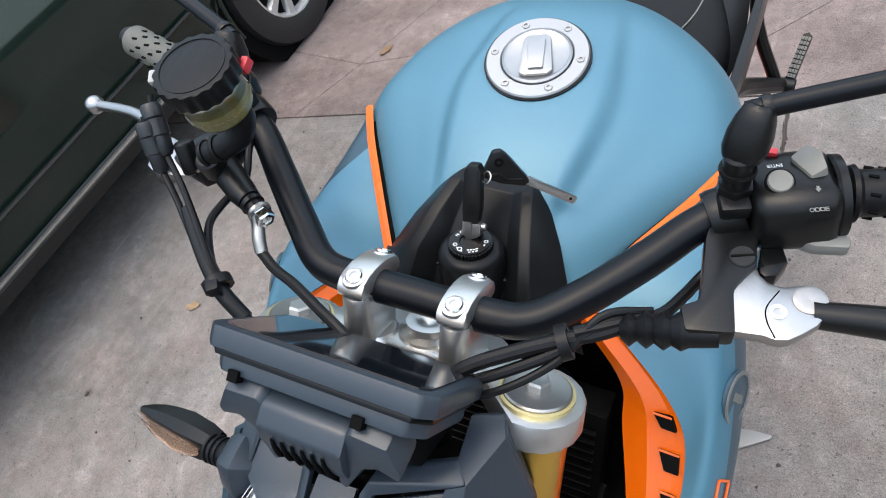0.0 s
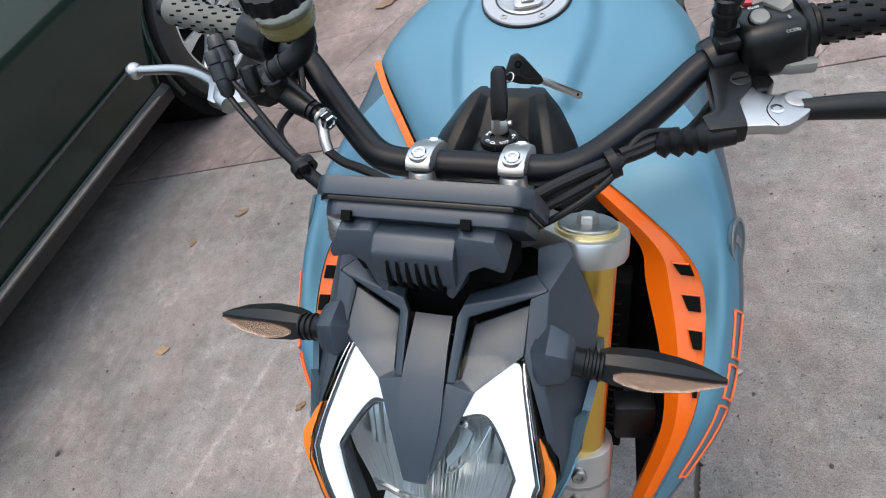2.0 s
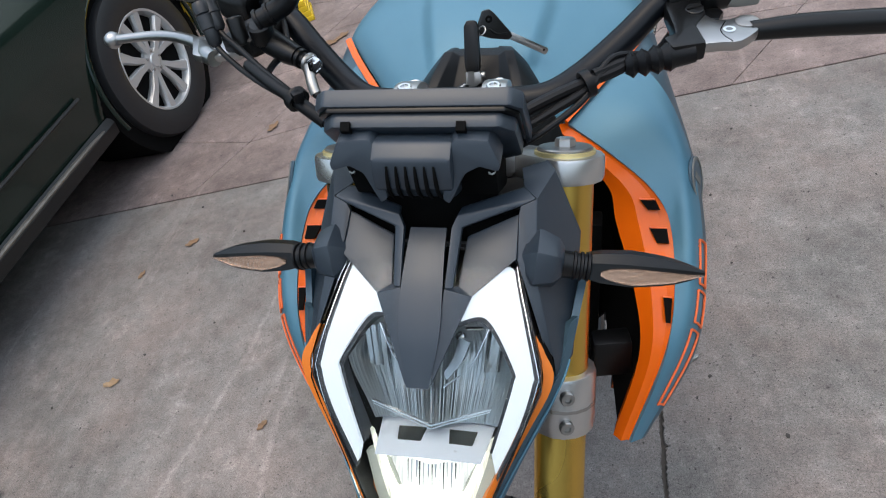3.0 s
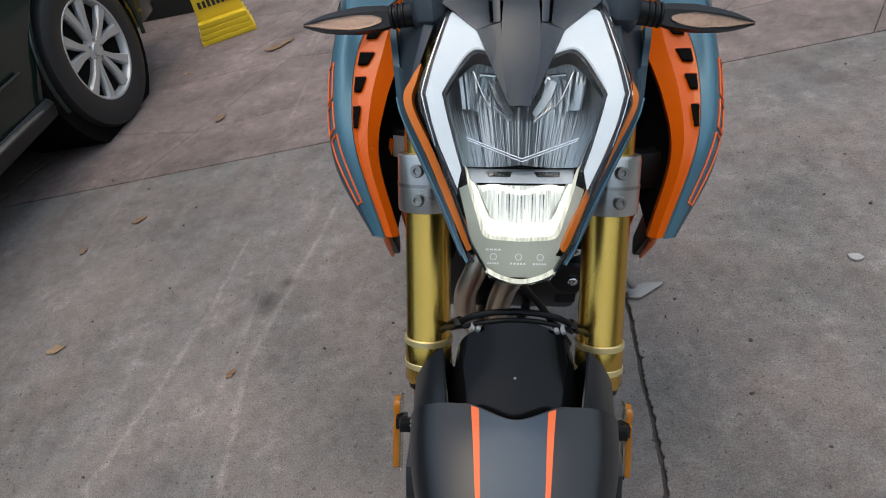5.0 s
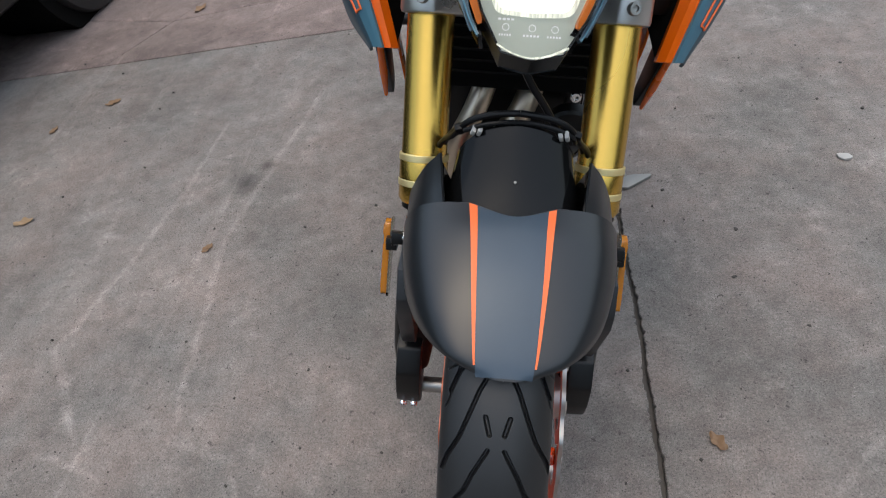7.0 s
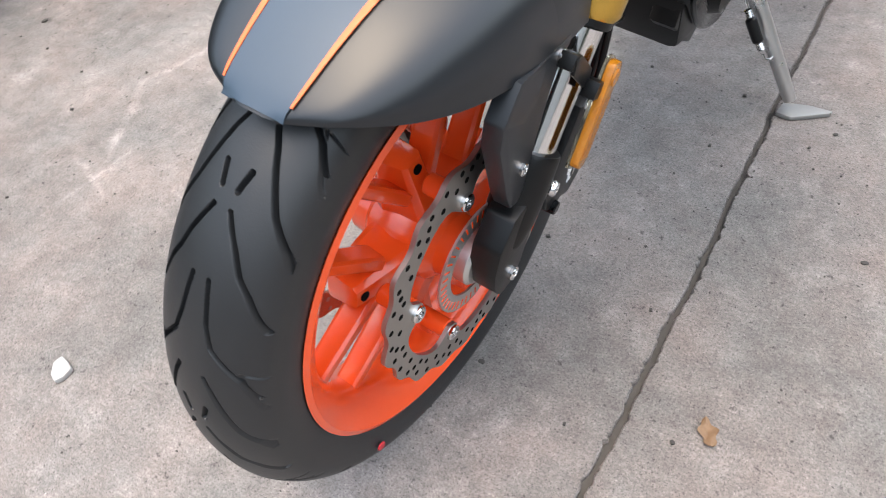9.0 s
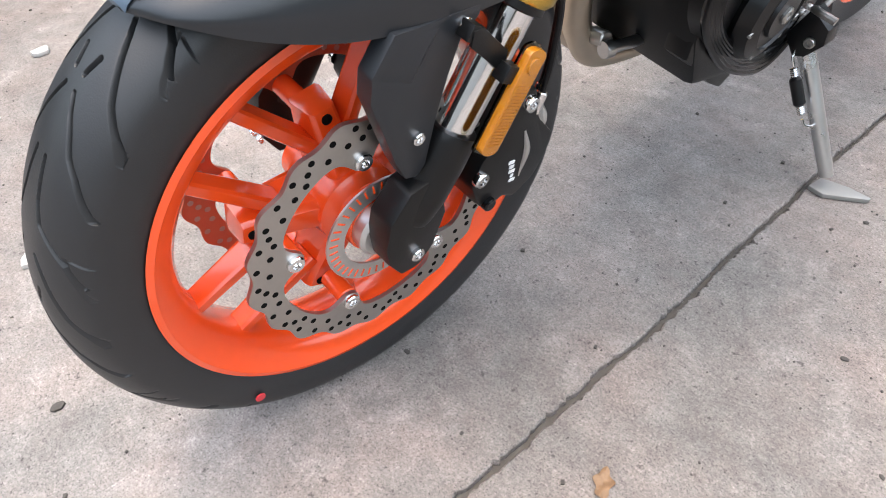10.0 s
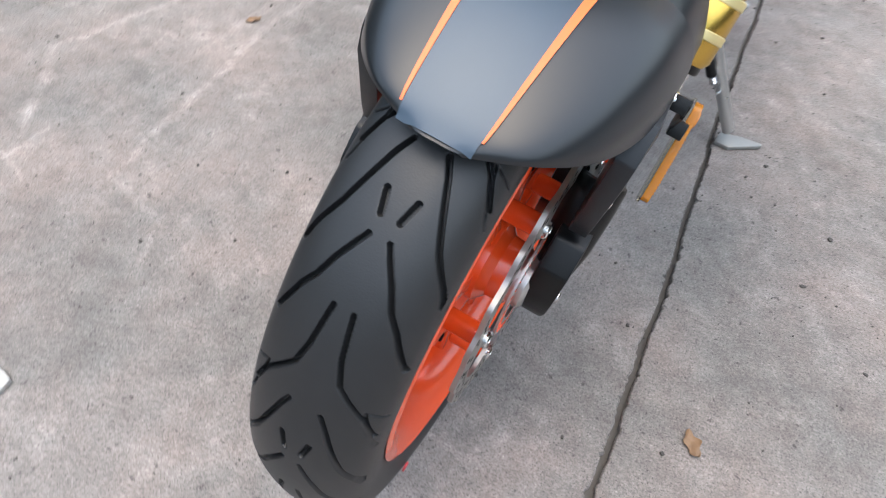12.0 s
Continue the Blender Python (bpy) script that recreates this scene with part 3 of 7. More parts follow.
# ---- yellow floor sign ----
sign = thing("floor_sign", "yellow plastic floor sign with black marks on a stepped base", "sign", pose(-1.53, 3.06, 0, 0, 0, 24))
for k in range(4):
    part("base_plate", block((0.30 - 0.012 * k, 0.20 - 0.012 * k, 0.026), pose(0, 0.03, 0.013 + 0.028 * k)), YELLOW, sign, "", 0.004)
part("panel", prism([(-0.125, 0.11), (0.125, 0.11), (0.105, 0.55), (-0.105, 0.55)], -0.012, 0.012, "Y").moved(pose(0, 0.0, 0.0, -8)), YELLOW, sign, "yellow upright panel", 0.004)
for k in range(8):
    part("mark_bar", block((0.016, 0.002, 0.034), pose(-0.088 + 0.025 * k, 0.0085, 0.185, -8)), INK, sign)
for z, wd in ((0.27, 0.16), (0.34, 0.13)):
    part("mark_bar", block((wd, 0.002, 0.03), pose(0, 0.021, z, -8)), INK, sign)

# ---- leaves and litter on the ground ----
def leaf(x, y, length, turn, mat, label):
    rows = []
    for t in np.linspace(0, 1, 15):
        w = length * 0.26 * math.sin(math.pi * min(1, t * 0.93 + 0.05)) ** 0.8 * (1 + 0.28 * math.sin(13 * t + turn)) + 0.0005
        curl = 0.10 * length * (2 * t - 1) ** 2
        rows.append([(length * (t - 0.5), w * a, 0.0015 + curl + 0.22 * w * a * a + 0.002 * math.sin(9 * t + 3 * a)) for a in (-1, -0.5, 0, 0.5, 1)])
    ob = part("dry_leaf", shell(rows, -0.0006), mat)
    ob.matrix_basis = pose(x, y, 0.0, 0, 0, turn)
    return tagged(ob, label, "leaf", group="leaves on the ground")


leaf(-1.323, 0.783, 0.055, 20, PALELEAF, "small pale dry leaf lying on the concrete")
leaf(-0.715, 0.634, 0.035, 60, LEAF, "small curled brown leaf lying on the concrete")
leaf(-1.323, 1.390, 0.055, 35, LEAF, "curled brown dry leaf lying on the concrete")
leaf(0.408, 0.087, 0.040, 120, LEAF, "pale brown dry leaf lying on the concrete")
leaf(-1.175, 2.735, 0.10, 15, LEAF, "large brown dry leaf on the stamped paving")
leaf(-1.12, 2.79, 0.08, 50, LEAF, "large brown dry leaf on the stamped paving")
leaf(-1.242, 2.075, 0.07, 70, LEAF, "brown dry leaf on the stamped paving")
leaf(-1.61, 2.62, 0.045, 10, PALELEAF, "pale dry leaf on the stamped paving")
leaf(-1.477, 1.247, 0.04, 80, LEAF, "small brown dry leaf lying on the concrete")


def chip(x, y, size, mat, label, name, category):
    r = random.Random(int(x * 1000) * 31 + int(y * 1000))
    pts = [(size * r.uniform(0.6, 1) * math.cos(a), size * 0.7 * r.uniform(0.6, 1) * math.sin(a)) for a in np.linspace(0, 2 * math.pi, 7, endpoint=False)]
    ob = part(name, prism(pts, 0.0, size * 0.35, "Z"), mat, None, "", size * 0.12)
    ob.matrix_basis = pose(x, y, 0, 0, 0, r.uniform(0, 360))
    return tagged(ob, label, category, group="litter on the ground")


for x, y, s in ((0.105, 0.042, 0.007), (-1.505, 0.415, 0.012), (0.545, 0.603, 0.008), (0.512, 0.462, 0.007), (0.95, 1.24, 0.006), (0.41, 0.75, 0.007), (-0.136, -0.348, 0.012), (0.62, 0.33, 0.005), (0.36, 1.25, 0.006)):
    chip(x, y, s, STONE, "small dark stone chip on the concrete", "stone_chip", "stone")
for x, y, s in ((-1.139, -0.029, 0.03), (-0.442, -0.280, 0.028), (-0.922, -0.199, 0.018), (0.834, 0.826, 0.02)):
    chip(x, y, s, PAPER, "pale scrap lying on the concrete", "paper_scrap", "litter")
grit_random = random.Random(11)
grit = Geo()
for k in range(1100):
    x, y, s = grit_random.uniform(-1.6, 1.4), grit_random.uniform(-0.7, 1.75), grit_random.uniform(0.0012, 0.0030) if k % 9 else grit_random.uniform(0.003, 0.0065)
    grit.merge(block((s, s * 0.8, s * 0.6), pose(x, y, s * 0.3, 0, 0, grit_random.uniform(0, 180))))
tagged(part("grit", grit, STONE), "scattered dark grit on the concrete", "grit", kind="stuff")


# ---- the motorcycle: x to its left, y to its rear, z up, leaning on its side stand ----
LEAN = 10.235
bike = thing("motorcycle", "satin blue and orange naked motorcycle leaning on its side stand", "motorcycle", pose(0, 0, 0, 0, LEAN, 0))
AXLE = 0.305


def fk(x, fwd, s):
    """A point of the raked fork: sideways, forwards of the leg's axis, up along it from the axle."""
    return (x, 0.467 * s - 0.884 * fwd, AXLE + 0.884 * s + 0.467 * fwd)


# front wheel


def tread(u, x, period):
    """Depth of the tread pattern at the way u round the tyre and the place x across it."""
    lines = [((0.166, 0.0135), (0.178, 0.0195), (0.201, 0.0280), (0.225, 0.0370), (0.246, 0.0480), (0.262, 0.0530)),
             ((0.0251, 0.0082), (0.0506, 0.0220), (0.0676, 0.0290), (0.0796, 0.0370), (0.1086, 0.0500)),
             ((0.0790, 0.0080), (0.1146, 0.0130), (0.1336, 0.0185), (0.1486, 0.0310), (0.1606, 0.0410), (0.1806, 0.0490)),
             ((0.203, 0.0120), (0.2195, 0.0075)), ((0.152, 0.0400), (0.190, 0.0500), (0.198, 0.0530)), ((0.1528, 0.0430), (0.158, 0.0520))]
    width = [0.0016, 0.0016, 0.0016, 0.0019, 0.0007, 0.0007]
    u, side = np.mod(u, period), 0.0
    deep = np.zeros(np.broadcast(u, x).shape)
    for line, w in zip(lines, width):
        for (u0, x0), (u1, x1) in zip(line, line[1:]):
            for shift in (-period, 0, period):
                pu, px = u - side + shift - u0, np.abs(x) - x0
                du, dx = u1 - u0, x1 - x0
                t = np.clip((pu * du + px * dx) / (du * du + dx * dx), 0, 1)
                dist = np.hypot(pu - t * du, px - t * dx)
                deep = np.maximum(deep, np.clip((w + 0.0007 - dist) / 0.0014, 0, 1) * (1.0 if w > 0.001 else 0.4))
    return deep


def tyre_geo(radius=0.300):
    curve = spl([(0.224, -0.046), (0.240, -0.0550), (0.262, -0.0590), (0.279, -0.0560), (0.2905, -0.0420), (0.2978, -0.021), (radius, 0), (0.2975, 0.020), (0.2875, 0.0390), (0.2735, 0.0510), (0.257, 0.0540), (0.240, 0.0520), (0.224, 0.046)], 800)
    outer = np.array([p for k, p in enumerate(curve) if k % 10 == 0 or (p[0] > 0.2745 and k % 2 == 0)])
    inner = [(0.215, 0.036), (0.235, 0.03), (0.235, -0.03), (0.215, -0.036)]
    prof, m = np.array(list(outer) + inner), len(outer)
    k = len(prof)
    w = np.concatenate([np.linspace(-0.9, 2.9, 2000, endpoint=False), np.linspace(2.9, 2 * math.pi - 0.9, 400, endpoint=False)])
    turns = len(w)
    sink = tread(w[:, None] * radius, prof[None, :m, 1], 2 * math.pi * radius / 9) * 0.0075
    sink = np.where(prof[None, :m, 0] > 0.270, sink, 0)
    r = np.repeat(prof[None, :, 0], turns, 0)
    r[:, :m] -= sink
    x = np.repeat(prof[None, :, 1], turns, 0)
    verts = np.stack([x, -r * np.sin(w)[:, None], AXLE + r * np.cos(w)[:, None]], 2).reshape(-1, 3)
    i = np.arange(turns)[:, None] * k
    j = np.arange(k)[None, :]
    i2, j2 = (np.arange(turns)[:, None] + 1) % turns * k, (np.arange(k)[None, :] + 1) % k
    faces = np.stack(np.broadcast_arrays(i + j, i + j2, i2 + j2, i2 + j), 2).reshape(-1, 4)
    g = Geo()
    g.v, g.f = verts.tolist(), faces.tolist()
    return g


AT_AXLE = pose(0, 0, AXLE)
rim_prof = [(0.2285, 0.0495), (0.222, 0.0515), (0.2185, 0.049), (0.206, 0.042), (0.196, 0.030), (0.190, 0.014), (0.189, 0), (0.190, -0.014), (0.196, -0.030), (0.206, -0.042), (0.2185, -0.049), (0.222, -0.0515), (0.2285, -0.0495), (0.214, -0.034), (0.206, 0), (0.214, 0.034)]
wheel = part("front_wheel", turned(rim_prof, 120, AT_AXLE, closed=True), RIM, bike, "glossy orange cast front wheel")
wheel.matrix_basis = Matrix.Translation((0.020, 0, AXLE)) @ pose(0, 0, 0, 0, -3.8, -2.9) @ Matrix.Translation((0, 0, -AXLE))
part("tyre", tyre_geo(), TYRE, wheel, "black road tyre with cut tread grooves", smooth=50)
part("hub", turned([(0.02, -0.066), (0.034, -0.066), (0.036, -0.045), (0.047, -0.035), (0.052, 0), (0.047, 0.035), (0.036, 0.045), (0.034, 0.066), (0.02, 0.066)], 40, AT_AXLE), RIM, wheel)
SPOKE = [100.9 + 72 * k for k in range(5)]


def polar(r, deg, x):
    return (x, r * math.cos(radians(deg)), AXLE + r * math.sin(radians(deg)))


def arm(a, b, wa, wb, xa, xb, skew=0.0):
    """A tapered spoke in the wheel's plane from a to b, (radius, degrees) each."""
    p, q = Vector(polar(*a, 0)), Vector(polar(*b, 0))
    d = (q - p).normalized()
    s = Vector((0, -d.z, d.y))
    verts = []
    for c, w, xx in ((p, wa, xa), (q, wb, xb)):
        for sx, sw in ((1, -0.55), (1, 0.55), (0.72, 0.8), (-0.72, 1), (-1, 0.85), (-1, -0.85), (-0.72, -1), (0.72, -0.8)):
            verts.append(c + s * (sw * w / 2) + Vector((sx * xx, 0, 0)))
    g = Geo()
    return g.add(verts, [tuple(range(8))[::-1], tuple(range(8, 16))] + [(i, (i + 1) % 8, 8 + (i + 1) % 8, 8 + i) for i in range(8)])


for a in SPOKE:
    g = arm((0.03, a), (0.124, a), 0.046, 0.034, 0.033, 0.019)
    for side in (-1, 1):
        g.merge(arm((0.085, a + side * 12), (0.204, a + side * 25), 0.020, 0.016, 0.0150, 0.0125).moved(Matrix.Translation((0.005, 0, 0))))
    spoke = part("spoke", g, RIM, wheel, "", 0.0012, smooth=22)
    part("spoke_hole", disc(polar(0.114, a, 0.0195), polar(0.114, a, 0.0222), 0.0055), VOID, spoke)


def rotor(side):
    """A wave-edged disc with five mounting ears."""
    n, verts, faces = 240, [], []
    x0, x1 = side * 0.0685, side * 0.0735
    for i in range(n):
        a = 360 * i / n
        wave = 0.1470 + 0.0034 * math.sin(radians(a * 18)) + 0.0012 * math.sin(radians(a * 10 + 40))
        near = min(abs((a - b + 180) % 360 - 180) for b in SPOKE)
        ins = 0.1185 - 0.0285 / (1 + (near / 8.5) ** 4)
        for r, x in ((wave, x0), (wave, x1), (ins, x1), (ins, x0)):
            verts.append(polar(r, a, x))
    for i in range(n):
        for j in range(4):
            faces.append((i * 4 + j, i * 4 + (j + 1) % 4, (i + 1) % n * 4 + (j + 1) % 4, (i + 1) % n * 4 + j))
    g = Geo()
    return g.add(verts, faces)


for side in (1, -1):
    rd = part("brake_disc", rotor(side), DISC if side > 0 else TINTED_DISC, wheel, "drilled steel brake disc with wavy edge" if side > 0 else "drilled brake disc with wavy edge, orange reflection painted in")
    holes = Geo()
    for k in range(36):
        for r, off in ((0.1395, 0), (0.1265, 5)) if k % 3 else ((0.1395, 0), (0.1330, 4), (0.1255, 8)):
            a = 10 * k + off
            holes.merge(turned([(0.0034, 0), (0.0034, 0.0003)], 12, along(polar(r, a, side * 0.0733), polar(r, a, side * 0.09))))
    part("drill_hole", holes, VOID, rd)
    if side < 0:
        part("drill_hole", holes.moved(Matrix.Translation((0.0054, 0, 0))), STEEL, rd)
    for a in SPOKE:
        part("disc_bolt", bolt(polar(0.100, a, side * 0.0725), (side, 0, 0), 0.0095, 0.006), CHROME, rd)
        part("disc_boss", disc(polar(0.100, a, side * 0.03), polar(0.100, a, side * 0.0688), 0.0115), RIM, wheel)
ring = part("sensor_ring", turned([(0.046, 0.073), (0.066, 0.073), (0.066, 0.0755), (0.046, 0.0755)], 72, AT_AXLE, closed=True), SILVER, wheel, "slotted steel sensor ring")
slots = Geo()
for k in range(40):
    slots.merge(block((0.0006, 0.0095, 0.0020), Matrix.Translation(polar(0.0585, 9 * k, 0.0757)) @ pose(0, 0, 0, 9 * k)))
part("slot", slots, RIM, ring)
part("axle", rod((-0.115, 0, AXLE), (0.095, 0, AXLE), 0.011), STEEL, wheel)
part("axle_collar", turned([(0.02, 0.066), (0.031, 0.066), (0.031, 0.080), (0.027, 0.084), (0.02, 0.084)], 32, AT_AXLE), SILVER, wheel)
part("axle_seal", turned([(0.011, 0.08), (0.020, 0.08), (0.018, 0.095), (0.011, 0.095)], 32, AT_AXLE), BLACK, wheel)
part("tyre_mark", disc(polar(0.2550, 231, 0.0560), polar(0.2550, 231, 0.0582), 0.006), RED, wheel, "small pink paint dot")

# fork
for sx in (1, -1):
    x = sx * 0.11
    leg = part("fork_leg", turned([(0.0, 0.262), (0.0265, 0.262), (0.0305, 0.268), (0.0305, 0.318), (0.0285, 0.322), (0.0285, 0.793), (0.0, 0.793)], 36, along(fk(x, 0, 0), fk(x, 0, 1))), GOLD, bike, "gold anodised upside-down fork tube")
    for s in (0.284, 0.316):
        part("groove_ring", turned([(0.0302, s), (0.0313, s + 0.001), (0.0313, s + 0.008), (0.0302, s + 0.009)], 36, along(fk(x, 0, 0), fk(x, 0, 1))), BRASS, leg)
    part("fork_seal", disc(fk(x, 0, 0.254), fk(x, 0, 0.264), 0.026), BLACK, leg)
    part("slider", rod(fk(x, 0, 0.08), fk(x, 0, 0.27), 0.0205, 28), CHROME, leg, "chromed fork slider")
    part("fork_cap", turned([(0.0, 0.790), (0.0270, 0.790), (0.0270, 0.7985), (0.0255, 0.7998), (0.0, 0.8000)], 40, along(fk(x, 0, 0), fk(x, 0, 1))), STEEL, leg, "grey machined fork cap")
    part("cap_ring", turned([(0.0272, 0.792), (0.0297, 0.792), (0.0297, 0.7965), (0.0272, 0.7970)], 40, along(fk(x, 0, 0), fk(x, 0, 1)), closed=True), BRASS, leg)
    part("cap_nut", turned([(0.0, 0.7995), (0.0100, 0.7995), (0.0100, 0.806), (0.0085, 0.808), (0.0, 0.808)], 6, along(fk(x, 0, 0), fk(x, 0, 1))), SILVER, leg, smooth=20)
    lug = prism([(-0.026, 0.322), (-0.022, 0.356), (0.000, 0.386), (0.036, 0.392), (0.050, 0.330), (0.038, 0.286), (0.020, 0.264), (-0.004, 0.266), (-0.022, 0.296)], 0.097, 0.130)
    lug.merge(tube([fk(0.111, 0, 0.030), fk(0.111, 0, 0.060), fk(0.111, 0, 0.100), fk(0.111, 0, 0.135)], [0.022, 0.0265, 0.0275, 0.0265], 24, 10))
    foot = part("fork_foot", lug if sx > 0 else lug.mirrored(), BLACK, leg, "black cast fork foot", 0.004)
    part("pinch_bolt", bolt((sx * 0.1295, 0.013, 0.291), (sx, 0, 0), 0.0085, 0.006), CHROME, foot)
    if sx < 0:
        part("pinch_bolt", bolt((-0.106, -0.0205, 0.290), (0, -1, -0.3), 0.0055, 0.005), CHROME, foot)
        part("pinch_bolt", bolt((-0.121, -0.0205, 0.290), (0, -1, -0.3), 0.0055, 0.005), CHROME, foot)

# triple clamps
RAKE = math.degrees(math.atan2(0.467, 0.884))
def clamp_plate(s0, s1, web, shape):
    """A fork clamp: two rings and the web between them, square to the fork."""
    low = prism(shape, s0, s1, "Z")
    m = Matrix.Translation(fk(0, 0, 0)) @ pose(0, 0, 0, -RAKE)
    return low.moved(m)


def clamp_outline(r, web_front, web_back, stem):
    pts = []
    for a in range(-100, 121, 20):
        pts.append((0.11 + r * math.cos(radians(a)), r * math.sin(radians(a))))
    pts += [(0.05, stem), (-0.05, stem)]
    for a in range(60, 281, 20):
        pts.append((-0.11 + r * math.cos(radians(a)), r * math.sin(radians(a))))
    return pts + [(-0.06, -web_front), (0.06, -web_front)]


yoke = part("top_yoke", clamp_plate(0.767, 0.793, 0, clamp_outline(0.0385, -0.004, 0, 0.065)), SILVER, bike, "cast aluminium top yoke", 0.004)
yoke_low = part("lower_yoke", clamp_plate(0.490, 0.562, 0, clamp_outline(0.0375, 0.012, 0, 0.06)), SILVER, bike, "cast aluminium lower yoke", 0.005)
part("pinch_groove", clamp_plate(0.522, 0.526, 0, clamp_outline(0.0382, 0.0, 0, 0.05)), STEEL, yoke_low)
for sx in (1, -1):
    for s in (0.508, 0.543):
        part("pinch_bolt", bolt(fk(sx * 0.118, 0.0365, s), (sx * 0.3, -0.884, 0.467), 0.008, 0.006), STEEL, yoke_low)
    part("yoke_bolt", bolt(fk(sx * 0.080, 0.030, 0.774), (0, -0.884, 0.467), 0.0075, 0.005), CHROME, yoke)
part("stem_nut", turned([(0.0, 0.790), (0.026, 0.790), (0.026, 0.796), (0.020, 0.799), (0.020, 0.806), (0.014, 0.807), (0.008, 0.806), (0.0, 0.800)], 30, along(fk(0, -0.034, 0), fk(0, -0.034, 1))), SILVER, yoke)
part("steering_stem", rod(fk(0, -0.034, 0.48), fk(0, -0.034, 0.79), 0.024), BLACK, bike)
rail = tube([(-0.055, 0.385, 1.011), (-0.035, 0.362, 1.012), (0.0, 0.352, 1.013), (0.03, 0.356, 1.013), (0.05, 0.375, 1.012)], 0.0035, 8, 20)
part("yoke_lip", rail, BRIGHT, yoke)

# front mudguard
# mudguard: lengthwise crown line and side edge
CROWN = [(-0.170, 0.577), (-0.150, 0.590), (-0.115, 0.608), (-0.075, 0.624), (-0.030, 0.636), (0.012, 0.640)]
EDGE = [(0.018, -0.168, 0.5745), (0.058, -0.149, 0.578), (0.087, -0.113, 0.570), (0.106, -0.068, 0.561), (0.1175, -0.020, 0.556), (0.1225, 0.030, 0.554)]


def guard_rows(lift=0.0):
    rows = []
    for (cy, cz), (ex, ey, ez) in zip(CROWN, EDGE):
        drop = cz - ez
        mid = cy - (0.022 if cy > 0 else 0)
        rows.append([(-ex, ey, ez), (-ex * 0.97, ey, ez + drop * 0.42), (-ex * 0.80, (cy + ey) / 2, cz - drop * 0.22), (-ex * 0.45, cy, cz - drop * 0.05), (0, mid, cz),
                     (ex * 0.45, cy, cz - drop * 0.05), (ex * 0.80, (cy + ey) / 2, cz - drop * 0.22), (ex * 0.97, ey, ez + drop * 0.42), (ex, ey, ez)])
    return rows


fender = part("front_mudguard", shell(loft(guard_rows(), 40, 61), -0.003), FENDER, bike, "charcoal front mudguard with orange pinstripes", smooth=50)
fine_guard = loft(guard_rows(), 60, 161)


def band(x_of, thick, first=0, last=59):
    """A strip laid on the mudguard between two sideways limits, given from the tip to the rear."""
    rows = []
    for i in range(first, last + 1):
        sec = fine_guard[i]
        lo, hi = x_of(i / 59)
        rows.append([[x, np.interp(x, sec[:, 0], sec[:, 1]), np.interp(x, sec[:, 0], sec[:, 2])] for x in np.linspace(lo, hi, 9)])
    p = np.array(rows)
    return shell(p + np.array([0, -0.4, 0.9]) * thick, thick * 0.8)


part("centre_panel", band(lambda t: (-0.0300 - 0.0095 * t, 0.0233 + 0.0125 * t), 0.0009, 1), SLATE, fender, "slate blue centre panel")
for sx in (1, -1):
    tip, spread = (0.0235, 0.0120) if sx > 0 else (0.0303, 0.0090)
    part("pinstripe", band(lambda t: tuple(sorted((sx * (tip + spread * t), sx * (tip + 0.0008 + (spread + 0.0080) * t)))), 0.0013, 7), DECAL, fender, "orange stripe")
# rear ears of the mudguard, and the dark splash panel between them
ear = loft([[(0.076, 0.008, 0.6235), (0.0970, 0.016, 0.6085), (0.1165, 0.025, 0.580), (0.1215, 0.026, 0.553)],
            [(0.081, 0.045, 0.6340), (0.1005, 0.048, 0.6140), (0.1185, 0.052, 0.580), (0.1225, 0.054, 0.550)],
            [(0.086, 0.086, 0.6440), (0.1040, 0.088, 0.6190), (0.1200, 0.092, 0.580), (0.1235, 0.094, 0.550)]], 18, 24)
both("mudguard_ear", shell(ear, -0.003), FENDER, fender, smooth=60)
lip = [(-0.078, 0.015, 0.6225), (-0.050, 0.0125, 0.6345), (0, -0.0090, 0.6385), (0.050, 0.0125, 0.6345), (0.078, 0.015, 0.6225)]
part("mudguard_lip", tube(lip, 0.0014, 8, 40), FENDER, fender)
splash = loft([[(-0.078, 0.014, 0.560), (-0.060, 0.014, 0.592), (0, 0.014, 0.606), (0.060, 0.014, 0.592), (0.078, 0.014, 0.560)], [(-0.080, 0.055, 0.575), (-0.060, 0.055, 0.618), (0, 0.055, 0.640), (0.060, 0.055, 0.618), (0.080, 0.055, 0.575)],
               [(-0.070, 0.092, 0.60), (-0.055, 0.096, 0.655), (0, 0.098, 0.682), (0.055, 0.096, 0.655), (0.070, 0.092, 0.60)]], 20, 36)
part("splash_panel", shell(splash, 0.003), GLOSS, fender, "glossy black inner mudguard panel", smooth=60)
part("panel_stud", disc((0, 0.050, 0.636), (0, 0.047, 0.640), 0.0016), DULL, fender)
both("panel_wall", shell(loft([[(0.080, 0.012, 0.56), (0.075, 0.012, 0.622)], [(0.083, 0.05, 0.575), (0.080, 0.045, 0.632)], [(0.074, 0.092, 0.60), (0.088, 0.086, 0.638)]], 10, 5), 0.002), GLOSS, fender)
guard = prism([(-0.043, 0.506), (-0.014, 0.427), (-0.002, 0.402), (0.012, 0.397), (0.021, 0.408), (0.028, 0.458), (0.037, 0.500), (0.046, 0.530), (0.064, 0.546), (0.064, 0.556), (0.0, 0.558), (-0.022, 0.560), (-0.042, 0.530)], 0.104, 0.1228)
